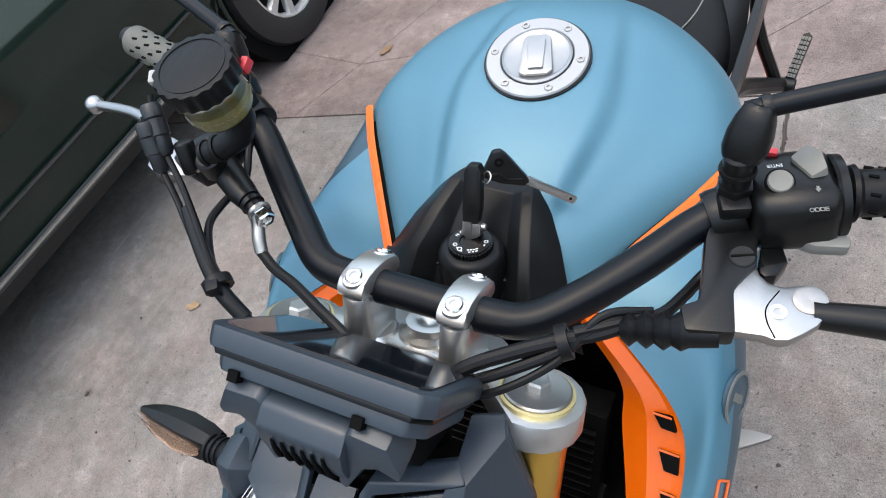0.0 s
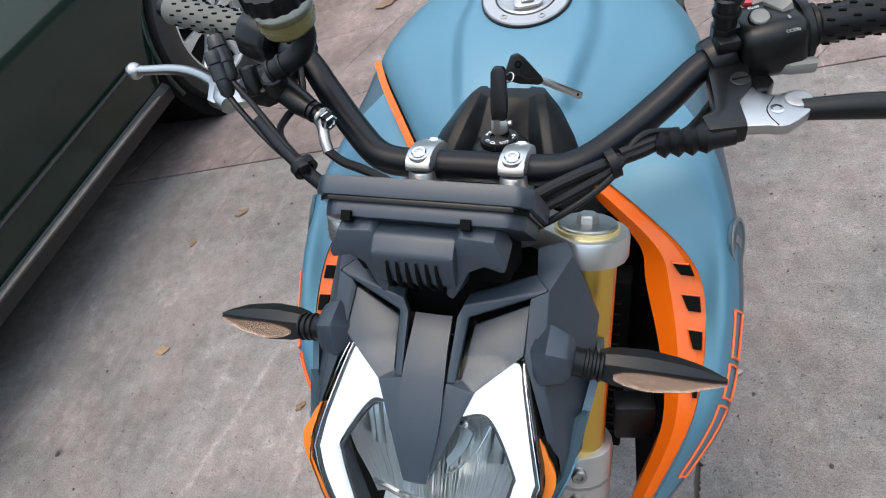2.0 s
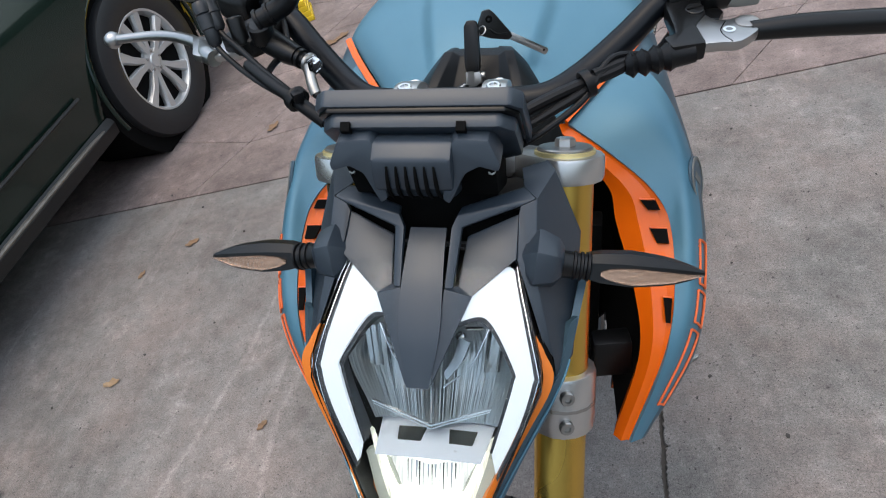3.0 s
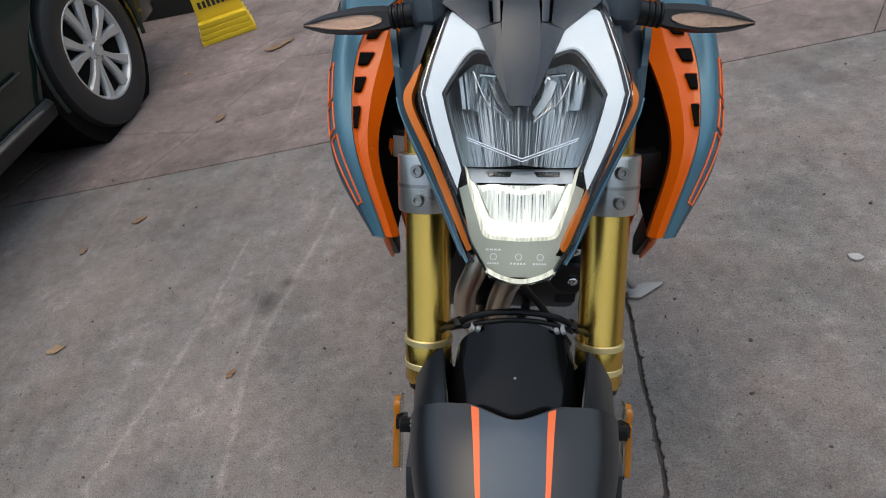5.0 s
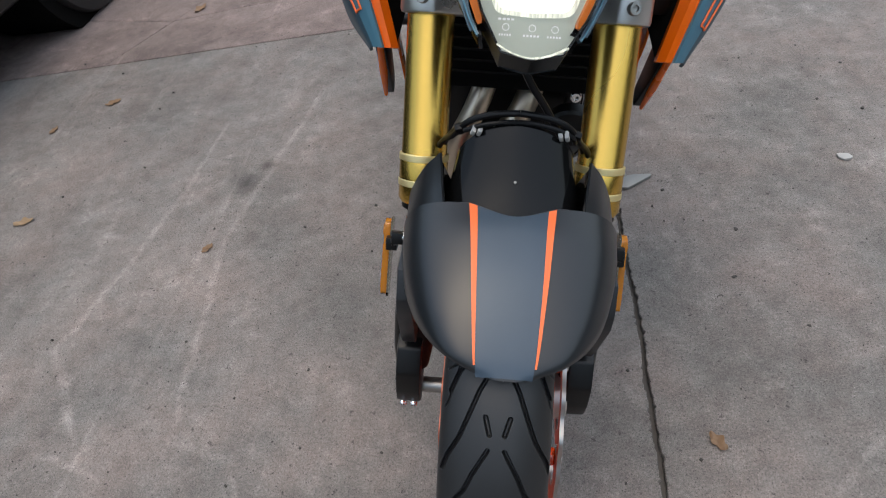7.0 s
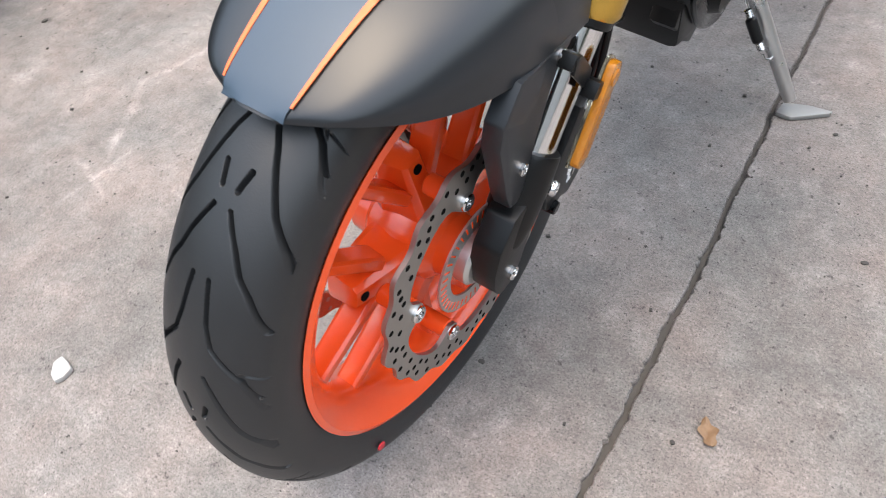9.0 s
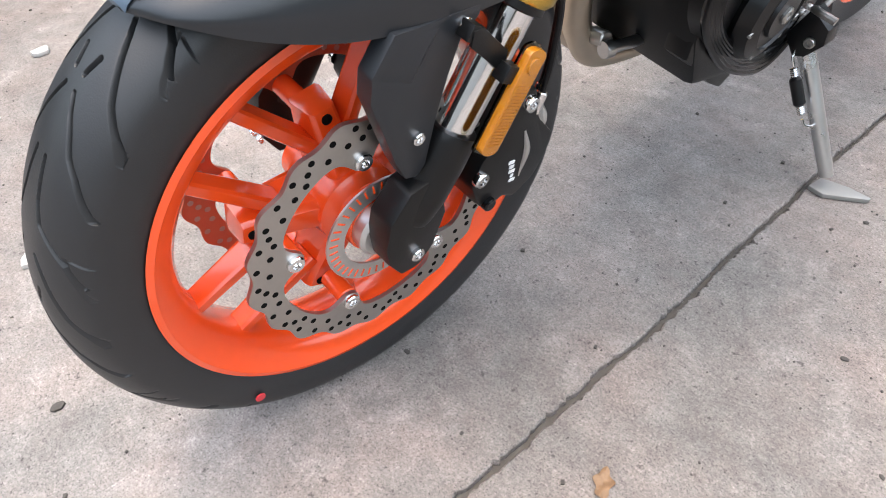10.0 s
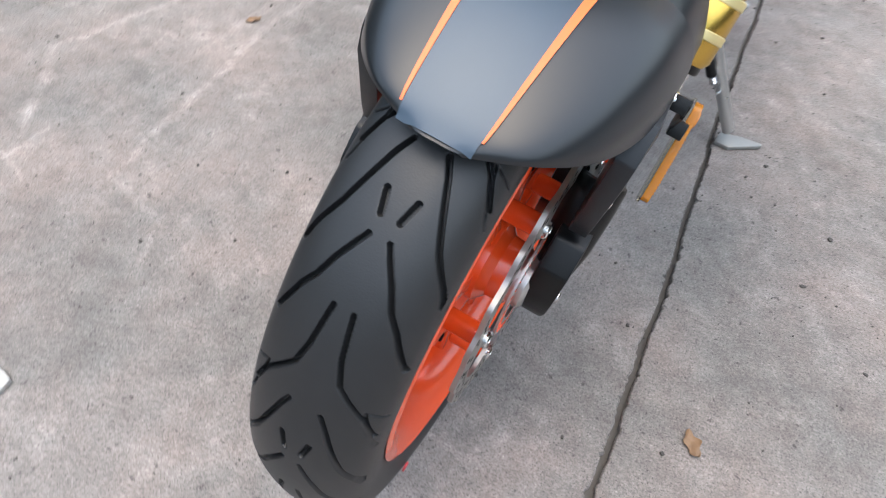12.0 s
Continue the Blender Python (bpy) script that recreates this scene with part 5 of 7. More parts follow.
both("brow", facet_geo([("cor", "drl", "bo", "bi", "ribb"), ("rib", "cor", "ribb")]), GREY, cowl, "charcoal brow panel", 0.0015)
both("brow_rail", facet_geo([("rib", "ribo", "rto", "rt"), ("rt", "rto", "bq", "s2", "s1"), ("s1", "s2", "in2", "in1")], 0.008), GREY, cowl, "charcoal cowl rail", 0.0025)
both("shoulder", facet_geo([("drl", "e1", "s2", "bq", "bo"), ("s2", "s3", "in3", "in2"), ("e1", "e2", "s3", "s2"), ("drl", "e4", "e3", "e1"), ("e1", "e3", "e5", "e2"), ("e3", "e6", "e5"), ("s3", "e2", "back"), ("s3", "back", "in3")], 0.005), GREY, cowl, "charcoal cowl shoulder", 0.0025)
# A matt black strip stands in for the shade under the rail.
both("brow_gap_shade", facet_geo([("g1", "g2", "g3", "g4")], 0.002), VOID, cowl)
wing = loft([[hp(0.134, 0.272, -0.055), hp(0.128, 0.275, -0.11)], [hp(0.130, 0.245, -0.045), hp(0.124, 0.240, -0.11)], [hp(0.114, 0.168, -0.022), hp(0.106, 0.160, -0.09)], [hp(0.080, 0.094, -0.012), hp(0.074, 0.094, -0.06)], [hp(0.050, 0.026, -0.006), hp(0.047, 0.030, -0.02)]], 24, 8)
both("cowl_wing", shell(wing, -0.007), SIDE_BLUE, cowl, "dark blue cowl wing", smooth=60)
under = loft([[hp(0.112, 0.215, -0.014), hp(0.126, 0.215, -0.07)], [hp(0.110, 0.17, -0.018), hp(0.116, 0.165, -0.07)], [hp(0.08, 0.09, -0.016), hp(0.082, 0.085, -0.06)], [hp(0.048, 0.02, -0.012), hp(0.046, 0.016, -0.05)]], 16, 5)
both("cowl_side", shell(under, 0.004), GLOSS, cowl)
part("cowl_back", block((0.18, 0.10, 0.16), Matrix.Translation(hp(0, 0.19, -0.12)) @ pose(0, 0, 0, -42)), VOID, cowl, "", 0.01)

# indicators
for sx in (1, -1):
    ind = part("indicator", turned([(0.0, 0.0), (0.016, 0.0), (0.017, 0.006), (0.0125, 0.012), (0.0115, 0.034), (0.0, 0.036)], 20, along((sx * 0.100, 0.246, 0.984), (sx * 0.150, 0.246, 0.976))), BLACK, bike, "black stalk indicator with clear lens")
    part("indicator_mount", turned([(0.004, -0.030), (0.030, -0.012), (0.024, 0.006), (0.016, 0.012), (0.004, 0.013)], 6, along((sx * 0.102, 0.246, 0.984), (sx * 0.150, 0.246, 0.976))), GREY, ind, "", 0.003, smooth=20)
    for k in range(3):
        part("stalk_rib", turned([(0.0112, 0), (0.0128, 0.001), (0.0128, 0.003), (0.0112, 0.004)], 20, along((sx * (0.122 + 0.006 * k), 0.246, 0.981 - 0.001 * k), (sx * 0.2, 0.246, 0.97))), RUBBER, ind)
    rows = []
    for t in np.linspace(0, 1, 9):
        x = 0.134 + 0.101 * t
        h = float(np.interp(t, [0, 0.12, 0.38, 0.7, 0.92, 1], [0.0092, 0.0115, 0.0128, 0.0100, 0.0046, 0.0018]))
        cy, cz = 0.249 + 0.006 * t, 0.978 - 0.012 * t
        rows.append([(sx * x, cy + 1.35 * h * a, cz + h * b) for a, b in ((-1.0, -0.45), (-0.35, 0.80), (0.25, 1.0), (0.95, 0.45), (0.95, -0.35), (0.2, -1.0), (-0.6, -0.95))])
    g = Geo()
    n = 7
    g.add([p for r in rows for p in r], [(i * n + j, i * n + (j + 1) % n, (i + 1) * n + (j + 1) % n, (i + 1) * n + j) for i in range(8) for j in range(n)] + [tuple(range(n)), tuple(range(8 * n, 9 * n))])
    part("indicator_body", g, BLACK, ind, "", smooth=24)
    face = []
    for t in np.linspace(0.0, 1, 14):
        x = 0.147 + 0.087 * t
        h = float(np.interp(t, [0, 0.1, 0.35, 0.7, 0.92, 1], [0.0020, 0.0062, 0.0080, 0.0060, 0.0026, 0.0008]))
        tb = (x - 0.134) / 0.103
        cy, cz = 0.249 + 0.006 * tb, 0.978 - 0.012 * tb
        hb = float(np.interp(tb, [0, 0.12, 0.38, 0.7, 0.92, 1], [0.0092, 0.0115, 0.0128, 0.0100, 0.0046, 0.0018]))
        lim = h / 0.0108
        face.append([(sx * x, cy + 1.35 * hb * (-0.675 + 0.325 * a * lim) - 0.0034, cz + hb * (0.175 + 0.625 * a * lim) + 0.002) for a in np.linspace(-1, 1, 7)])
    lensi = part("indicator_lens", shell(face if sx > 0 else [r[::-1] for r in face], 0.003), FILM, ind, "clear orange-tinted lens", smooth=60)
    lensi.visible_shadow = False
    core = [[(p[0], p[1] + 0.0022, p[2] - 0.0014) for p in r] for r in face]
    part("indicator_reflector", shell(core if sx > 0 else [r[::-1] for r in core], 0.002), material("peach_reflector", (0.36, 0.24, 0.17), 0.24, 0.8, 0.6, 90, 0.6, 300), ind)

# instrument display and its bracket
TAB = Matrix.Translation((-0.0070, 0.294, 1.127)) @ pose(0, 0, 0, -56)


def tablet(w0, w1, h0, h1, d0, d1, cut):
    """A plate with clipped corners: x sideways, y down the screen, z its depth."""
    return prism([(-w0, -h0 + cut), (-w0 + cut, -h0), (w0 - cut, -h0), (w0, -h0 + cut), (w0, h1 - cut), (w0 - cut * 1.6, h1), (-w0 + cut * 1.6, h1), (-w0, h1 - cut)], d0, d1, "Z")


dash = part("instrument_display", tablet(0.089, 0.089, 0.0, 0.104, -0.010, 0.006, 0.010).moved(TAB), GREY, bike, "charcoal instrument display with black glass", 0.003)
part("back_shell", tablet(0.083, 0.083, -0.006, 0.095, -0.026, -0.0102, 0.012).moved(TAB), GREY, dash, "", 0.004)
part("screen", tablet(0.080, 0.080, -0.008, 0.096, 0.0062, 0.0072, 0.006).moved(TAB), SCREEN, dash, "black glass screen")
for x in (-0.058, 0.04):
    part("bezel_notch", block((0.008, 0.008, 0.008), TAB @ pose(x, 0.007, -0.0255)), VOID, dash)
part("bezel_band", tablet(0.086, 0.086, -0.002, 0.100, -0.0140, -0.0098, 0.011).moved(TAB), GLOSS, dash, "", 0.001)
centre_prof = [(0.280, 1.097), (0.268, 1.099), (0.2545, 1.091), (0.2500, 1.078), (0.2495, 1.064), (0.256, 1.050), (0.275, 1.038), (0.330, 1.020), (0.345, 1.06)]
bracket = part("display_bracket", prism(centre_prof, -0.034, 0.034), GREY, bike, "charcoal display bracket with grille slots", 0.003, smooth=25)
bracket.matrix_basis = Matrix.Translation((-0.0085, 0, 0))
for k in range(6):
    x = -0.0200 + 0.0080 * k
    slot = tube([(x, 0.2512, 1.0865), (x * 1.02, 0.2488, 1.076), (x * 1.05, 0.2484, 1.062), (x * 1.08, 0.2560, 1.0488)], [0.0009, 0.0017, 0.0019, 0.0014], 8, 16)
    part("grille_slot", slot, VOID, bracket)


def horn_at(x, z, deep):
    """A point of the bracket's wing: its face leans forwards towards its lower tip."""
    return (x, 0.2675 - 0.43 * (1.101 - z) + deep, z)


HORN = [(0.0365, 1.1020), (0.0640, 1.1005), (0.0735, 1.0820), (0.0720, 1.0760), (0.0560, 1.0800), (0.0440, 1.0745), (0.0360, 1.0600), (0.0300, 1.0500), (0.0235, 1.0540), (0.0270, 1.0800), (0.0310, 1.0960)]
n = len(HORN)
horn = Geo().add([horn_at(x, z, 0.0) for x, z in HORN] + [horn_at(x, z, 0.026) for x, z in HORN], [tuple(range(n)), tuple(range(n, 2 * n))[::-1]] + [(i, (i + 1) % n, n + (i + 1) % n, n + i) for i in range(n)])
both("bracket_horn", horn, GREY, bracket, "", 0.003)
both("bracket_arm", prism([(0.282, 1.094), (0.274, 1.070), (0.282, 1.030), (0.33, 1.000), (0.345, 1.06)], 0.030, 0.066), VOID, bracket, "black bracket arm", 0.003)
# Added black sheet stands in for the shade below the bracket.
part("bracket_shade_sheet", shell(loft([[(-0.062, 0.300, 1.055), (0, 0.296, 1.050), (0.062, 0.300, 1.055)], [(-0.062, 0.298, 1.022), (0, 0.290, 1.016), (0.062, 0.298, 1.022)], [(-0.066, 0.292, 0.985), (0, 0.276, 0.975), (0.066, 0.292, 0.985)]], 8, 9), -0.004), VOID, bracket, "black sheet standing in for shade under the bracket")
for sx in (1, -1):
    for x, y, z in ((0.0585, 0.2755, 1.0740), (0.0620, 0.2790, 1.0600)):
        part("bracket_bolt", bolt((sx * x, y, z), (sx * 0.2, -0.9, 0.5), 0.0036, 0.003), STEEL, bracket, "", smooth=20)

# handlebar
BARPTS = [(0, 0.4045, 1.0435), (0.060, 0.4045, 1.0435), (0.095, 0.410, 1.046), (0.128, 0.437, 1.053), (0.165, 0.472, 1.070), (0.198, 0.503, 1.090), (0.232, 0.522, 1.100), (0.290, 0.540, 1.106), (0.410, 0.572, 1.112)]
allpts = [(-x, y, z) for x, y, z in BARPTS[:0:-1]] + BARPTS
bar = part("handlebar", tube(allpts, [0.0112, 0.0112, 0.0112, 0.013, 0.0142, 0.0145, 0.0145, 0.0145, 0.0145, 0.0145, 0.0145, 0.0145, 0.0142, 0.013, 0.0112, 0.0112, 0.0112], 20, 120), BAR, bike, "satin black tapered handlebar")
CLAMP = Matrix.Translation((-0.002, 0.4055, 1.0425)) @ pose(0, 0, 0, -RAKE)


def oval(r, half):
    """The outline of two half circles of radius r whose centres lie half in front of and behind the middle."""
    ring = [(r * math.cos(radians(15 * k)), half + r * math.sin(radians(15 * k))) for k in range(13)]
    return ring + [(-a, -b) for a, b in ring]


for sx in (1, -1):
    x = sx * 0.044
    lowc = prism(oval(0.0125, 0.0185), -0.054, -0.0008, "Z").moved(CLAMP @ Matrix.Translation((x, 0, 0)))
    riser = part("bar_riser", lowc, SILVER, bar, "cast aluminium riser", 0.0030)
    part("riser_pocket", block((0.0004, 0.016, 0.036), CLAMP @ Matrix.Translation((x - 0.0125, 0, -0.034))), SILVER, riser)
    arch = [(-0.0310, 0.0006), (-0.0315, 0.0085), (-0.0275, 0.0150), (-0.0195, 0.0188), (-0.0100, 0.0208), (0.0, 0.0216), (0.0100, 0.0208), (0.0195, 0.0188), (0.0275, 0.0150), (0.0315, 0.0085), (0.0310, 0.0006)]
    part("bar_clamp", prism(arch, -0.0126, 0.0126).moved(CLAMP @ Matrix.Translation((x, 0, 0))), SILVER, riser, "cast aluminium bar clamp", 0.0042, smooth=40)
    for y in (-0.0222, 0.0222):
        at = CLAMP @ Matrix.Translation((x, y, 0.0146)) @ pose(0, 0, 0, math.copysign(24, -y), 0, 0) @ pose(0, 0, 0, 0, -90, 0)
        part("clamp_boss", turned([(0.0, 0), (0.0108, 0), (0.0100, 0.0028), (0.0088, 0.0030), (0.0084, 0.0014), (0.0, 0.0014)], 24, at), SILVER, riser)
        part("clamp_bolt", turned([(0.0, 0.0012), (0.0072, 0.0012), (0.0072, 0.0038), (0.0062, 0.0050), (0.0040, 0.0050), (0.0034, 0.0024), (0.0, 0.0024)], 20, at), CHROME, riser)
    part("riser_base", disc(CLAMP @ Vector((x, 0.004, -0.073)), CLAMP @ Vector((x, 0.004, -0.046)), 0.0245), SILVER, riser)
grip_l = part("grip", turned([(0.0, 0), (0.019, 0.0), (0.020, 0.003), (0.0165, 0.006), (0.0168, 0.11), (0.015, 0.112), (0.0, 0.112)], 24, along((0.281, 0.5370, 1.1052), (0.41, 0.572, 1.112))), RUBBER, bar, "black rubber grip")
grip_r = part("grip", turned([(0.0, 0), (0.019, 0.0), (0.020, 0.003), (0.0165, 0.006), (0.0168, 0.125), (0.015, 0.127), (0.0, 0.127)], 24, along((-0.275, 0.536, 1.1055), (-0.41, 0.572, 1.112))), material("grey_rubber", (0.10, 0.10, 0.085), 0.6, 0, 0.25, 30, 0.3, 300), bar, "grey-worn rubber grip")
for gp, a, b, n in ((grip_l, Vector((0.281, 0.5370, 1.1052)), Vector((0.41, 0.572, 1.112)), 9), (grip_r, Vector((-0.275, 0.536, 1.1055)), Vector((-0.41, 0.572, 1.112)), 10)):
    d = (b - a).normalized()
    nub = Geo()
    for k in range(n):
        for w in range(0, 360, 45):
            e1 = d.cross(Vector((0, 0, 1))).normalized()
            e2 = d.cross(e1)
            off = w + (22 if k % 2 else 0)
            dirv = e1 * math.cos(radians(off)) + e2 * math.sin(radians(off))
            nub.merge(block((0.006, 0.002, 0.0015), Matrix.Translation(a + d * (0.012 + 0.0105 * k) + dirv * 0.0168) @ Matrix.Rotation(0, 4, "X")))
    part("grip_nub", nub, VOID, gp)

# left switchgear, clutch perch and lever
def pillow(m, profile, power=3.4, n=40):
    """A rounded box along the local x axis, from (x, half width, half height) stations."""
    rows = []
    for x, hy, hz in profile:
        ring = []
        for k in range(n):
            c, d = math.cos(2 * math.pi * k / n), math.sin(2 * math.pi * k / n)
            ring.append(m @ Vector((x, hy * math.copysign(abs(c) ** (2 / power), c), hz * math.copysign(abs(d) ** (2 / power), d))))
        rows.append(ring)
    g = Geo()
    faces = [(i * n + j, i * n + (j + 1) % n, (i + 1) * n + (j + 1) % n, (i + 1) * n + j) for i in range(len(rows) - 1) for j in range(n)]
    g.add([p for r in rows for p in r], faces + [tuple(range(n))[::-1], tuple(range((len(rows) - 1) * n, len(rows) * n))])
    return g


SWITCH = along((0.222, 0.516, 1.099), (0.286, 0.5385, 1.105)) @ pose(0, 0, 0, -6)
sw = part("switch_box", pillow(SWITCH, [(-0.001, 0.022, 0.019), (0.002, 0.027, 0.0235), (0.007, 0.0300, 0.0258), (0.030, 0.0315, 0.0268), (0.046, 0.0305, 0.0258), (0.051, 0.0285, 0.024), (0.054, 0.024, 0.020)]), BLACK, bar, "black switch housing", smooth=50)
part("switch_flange", turned([(0.016, 0.051), (0.0275, 0.051), (0.0290, 0.053), (0.0285, 0.058), (0.016, 0.060)], 28, along((0.222, 0.516, 1.099), (0.286, 0.5385, 1.105))), BLACK, sw)
part("enter_button", turned([(0.0, 0), (0.0082, 0), (0.0082, 0.0030), (0.0074, 0.0042), (0.0, 0.0046)], 28, along((0.2372, 0.5160, 1.1270), (0.2378, 0.5130, 1.137))), LIGHTGREY, sw, "round grey button", smooth=40)
part("button_well", turned([(0.0082, 0), (0.0094, 0), (0.0094, 0.0022), (0.0082, 0.0022)], 28, along((0.2372, 0.5160, 1.1270), (0.2378, 0.5130, 1.137)), closed=True), VOID, sw)
wedge = Geo().add([(0.2420, 0.5370, 1.122), (0.2540, 0.5480, 1.122), (0.2640, 0.5400, 1.122), (0.2670, 0.5270, 1.122), (0.2560, 0.5210, 1.122),
                   (0.2395, 0.5380, 1.130), (0.2480, 0.5470, 1.136), (0.2570, 0.5395, 1.139), (0.2630, 0.5295, 1.1350), (0.2550, 0.5230, 1.1310)],
                  [(4, 3, 2, 1, 0), (5, 6, 7, 8, 9), (0, 1, 6, 5), (1, 2, 7, 6), (2, 3, 8, 7), (3, 4, 9, 8), (4, 0, 5, 9)])
part("mode_toggle", wedge, LIGHTGREY, sw, "grey toggle switch", 0.002)
part("horn_toggle", prism([(0.2568, 0.5055), (0.2782, 0.5140), (0.2894, 0.5090), (0.2893, 0.5000), (0.2688, 0.4955), (0.2588, 0.4970)], 1.084, 1.095, "Z"), LIGHTGREY, sw, "grey toggle switch", 0.003)
part("pass_switch", prism([(0.236, 0.492), (0.250, 0.496), (0.2555, 0.484), (0.250, 0.470), (0.243, 0.467), (0.238, 0.470)], 1.072, 1.088, "Z"), GLOSS, sw, "", 0.003)
part("red_switch", block((0.009, 0.006, 0.005), pose(0.228, 0.545, 1.124)), RED, sw, "", 0.002)


def lettering(txt, size, m, mat, parent):
    cu = bpy.data.curves.new("lettering", "FONT")
    cu.body, cu.size, cu.extrude, cu.align_x, cu.align_y = txt, size, 0.0002, "CENTER", "CENTER"
    tmp = bpy.data.objects.new("lettering_source", cu)
    scene.collection.objects.link(tmp)
    me = bpy.data.meshes.new_from_object(tmp.evaluated_get(bpy.context.evaluated_depsgraph_get()))
    bpy.data.objects.remove(tmp)
    bpy.data.curves.remove(cu)
    me.materials.clear()
    me.materials.append(mat)
    ob = new("lettering", me)
    ob.parent = parent
    ob.matrix_basis = m
    return ob


lettering("ENTER", 0.0034, Matrix.Translation((0.2318, 0.5258, 1.1318)) @ pose(0, 0, 0, -4, 0, 203), WHITE, sw)
ICON = Matrix.Translation((0.2632, 0.5005, 1.1262)) @ pose(0, 0, 0, 16, 0, 22) @ Matrix.Scale(0.8, 4)
for k, x in enumerate((-0.0055, -0.0015, 0.0025)):
    part("mark_ring", turned([(0.0013, 0), (0.0019, 0), (0.0019, 0.0003), (0.0013, 0.0003)], 14, ICON @ pose(x, 0, 0, 0, -90, 0), closed=True), LIGHTGREY, sw)
    part("mark_bar", block((0.0007, 0.0036, 0.0003), ICON @ pose(x + 0.0023, 0, 0.0002)), LIGHTGREY, sw)
for y in (-0.0014, 0.0, 0.0014):
    part("mark_bar", block((0.0022, 0.0006, 0.0003), ICON @ pose(0.0062, y, 0.0002)), LIGHTGREY, sw)
part("arrow_mark", prism([(-0.0020, 0.0), (0.0, -0.0024), (0.0020, 0.0), (0.0009, 0.0), (0.0009, 0.0020), (-0.0009, 0.0020), (-0.0009, 0.0)], 0, 0.0003, "Z").moved(Matrix.Translation((0.2600, 0.5145, 1.1296)) @ pose(0, 0, 0, 10, 0, 18)), LIGHTGREY, sw)
perch = part("clutch_perch", prism([(0.201, 0.525), (0.224, 0.530), (0.234, 0.505), (0.2345, 0.485), (0.2370, 0.470), (0.2262, 0.4474), (0.2335, 0.414), (0.203, 0.407), (0.196, 0.425), (0.2067, 0.4327), (0.2054, 0.448), (0.2005, 0.482)], 1.078, 1.0965, "Z"), BLACK, bar, "black clutch lever perch", 0.004)
part("perch_collar", turned([(0.0, 0), (0.019, 0), (0.020, 0.004), (0.020, 0.018), (0.019, 0.022), (0.0, 0.022)], 24, along((0.199, 0.504, 1.090), (0.2232, 0.517, 1.098))), BLACK, perch)
part("perch_screw", turned([(0.0, 0), (0.0085, 0), (0.0085, 0.0018), (0.0075, 0.0025), (0.0, 0.0025)], 24, along((0.2265, 0.473, 1.0960), (0.2265, 0.472, 1.1060))), BLACK, perch)
part("screw_slot", block((0.015, 0.0016, 0.001), pose(0.2265, 0.4728, 1.0985, 6, 0, 20)), VOID, perch)
part("perch_block", block((0.020, 0.02, 0.012), pose(0.213, 0.503, 1.113, 0, 0, 20)), BLACK, perch, "", 0.003)
part("lever_boot", turned([(0.0, 0), (0.007, 0.0), (0.012, 0.006), (0.008, 0.011), (0.013, 0.017), (0.009, 0.022), (0.0135, 0.028), (0.010, 0.033), (0.0135, 0.039), (0.011, 0.044), (0.010, 0.062), (0.0, 0.064)], 20, along((0.163, 0.405, 1.079), (0.240, 0.421, 1.087))), RUBBER, perch, "ribbed black rubber boot")
lev = part("clutch_lever", prism([(0.222, 0.448), (0.2366, 0.4712), (0.240, 0.4640), (0.246, 0.4595), (0.2556, 0.4590), (0.264, 0.4635), (0.270, 0.464), (0.2785, 0.4605), (0.2835, 0.4475), (0.278, 0.4359), (0.2700, 0.4265), (0.2632, 0.4201), (0.256, 0.4180), (0.2484, 0.4189), (0.228, 0.416)], 1.083, 1.0935, "Z"), BRIGHT, bar, "polished lever base with black sleeve", 0.003)
part("lever_bolt", turned([(0.0, 0), (0.0105, 0), (0.0105, 0.0012), (0.0085, 0.0018), (0.0, 0.0008)], 28, along((0.2712, 0.4530, 1.0932), (0.2712, 0.4530, 1.2))), material("worn_bolt", (0.40, 0.38, 0.36), 0.32, 1.0, 0.3, 60), lev)
part("lever_hole", turned([(0.003, 0), (0.0055, 0), (0.0055, 0.0015), (0.003, 0.0015)], 16, along((0.2542, 0.4381, 1.0935), (0.2542, 0.4381, 1.2)), closed=True), CHROME, lev)
part("lever_joint", tube([(0.2528, 0.4550, 1.0933), (0.2472, 0.4401, 1.0934), (0.2493, 0.4294, 1.0934), (0.2555, 0.4195, 1.0933)], 0.00055, 6, 16), VOID, lev)
part("lever_sleeve", tube([(0.274, 0.447, 1.087), (0.32, 0.454, 1.087), (0.38, 0.462, 1.084), (0.45, 0.474, 1.078)], [0.009, 0.011, 0.0115, 0.0115], 14, 30), BLACK, lev, "black sleeve on the lever")

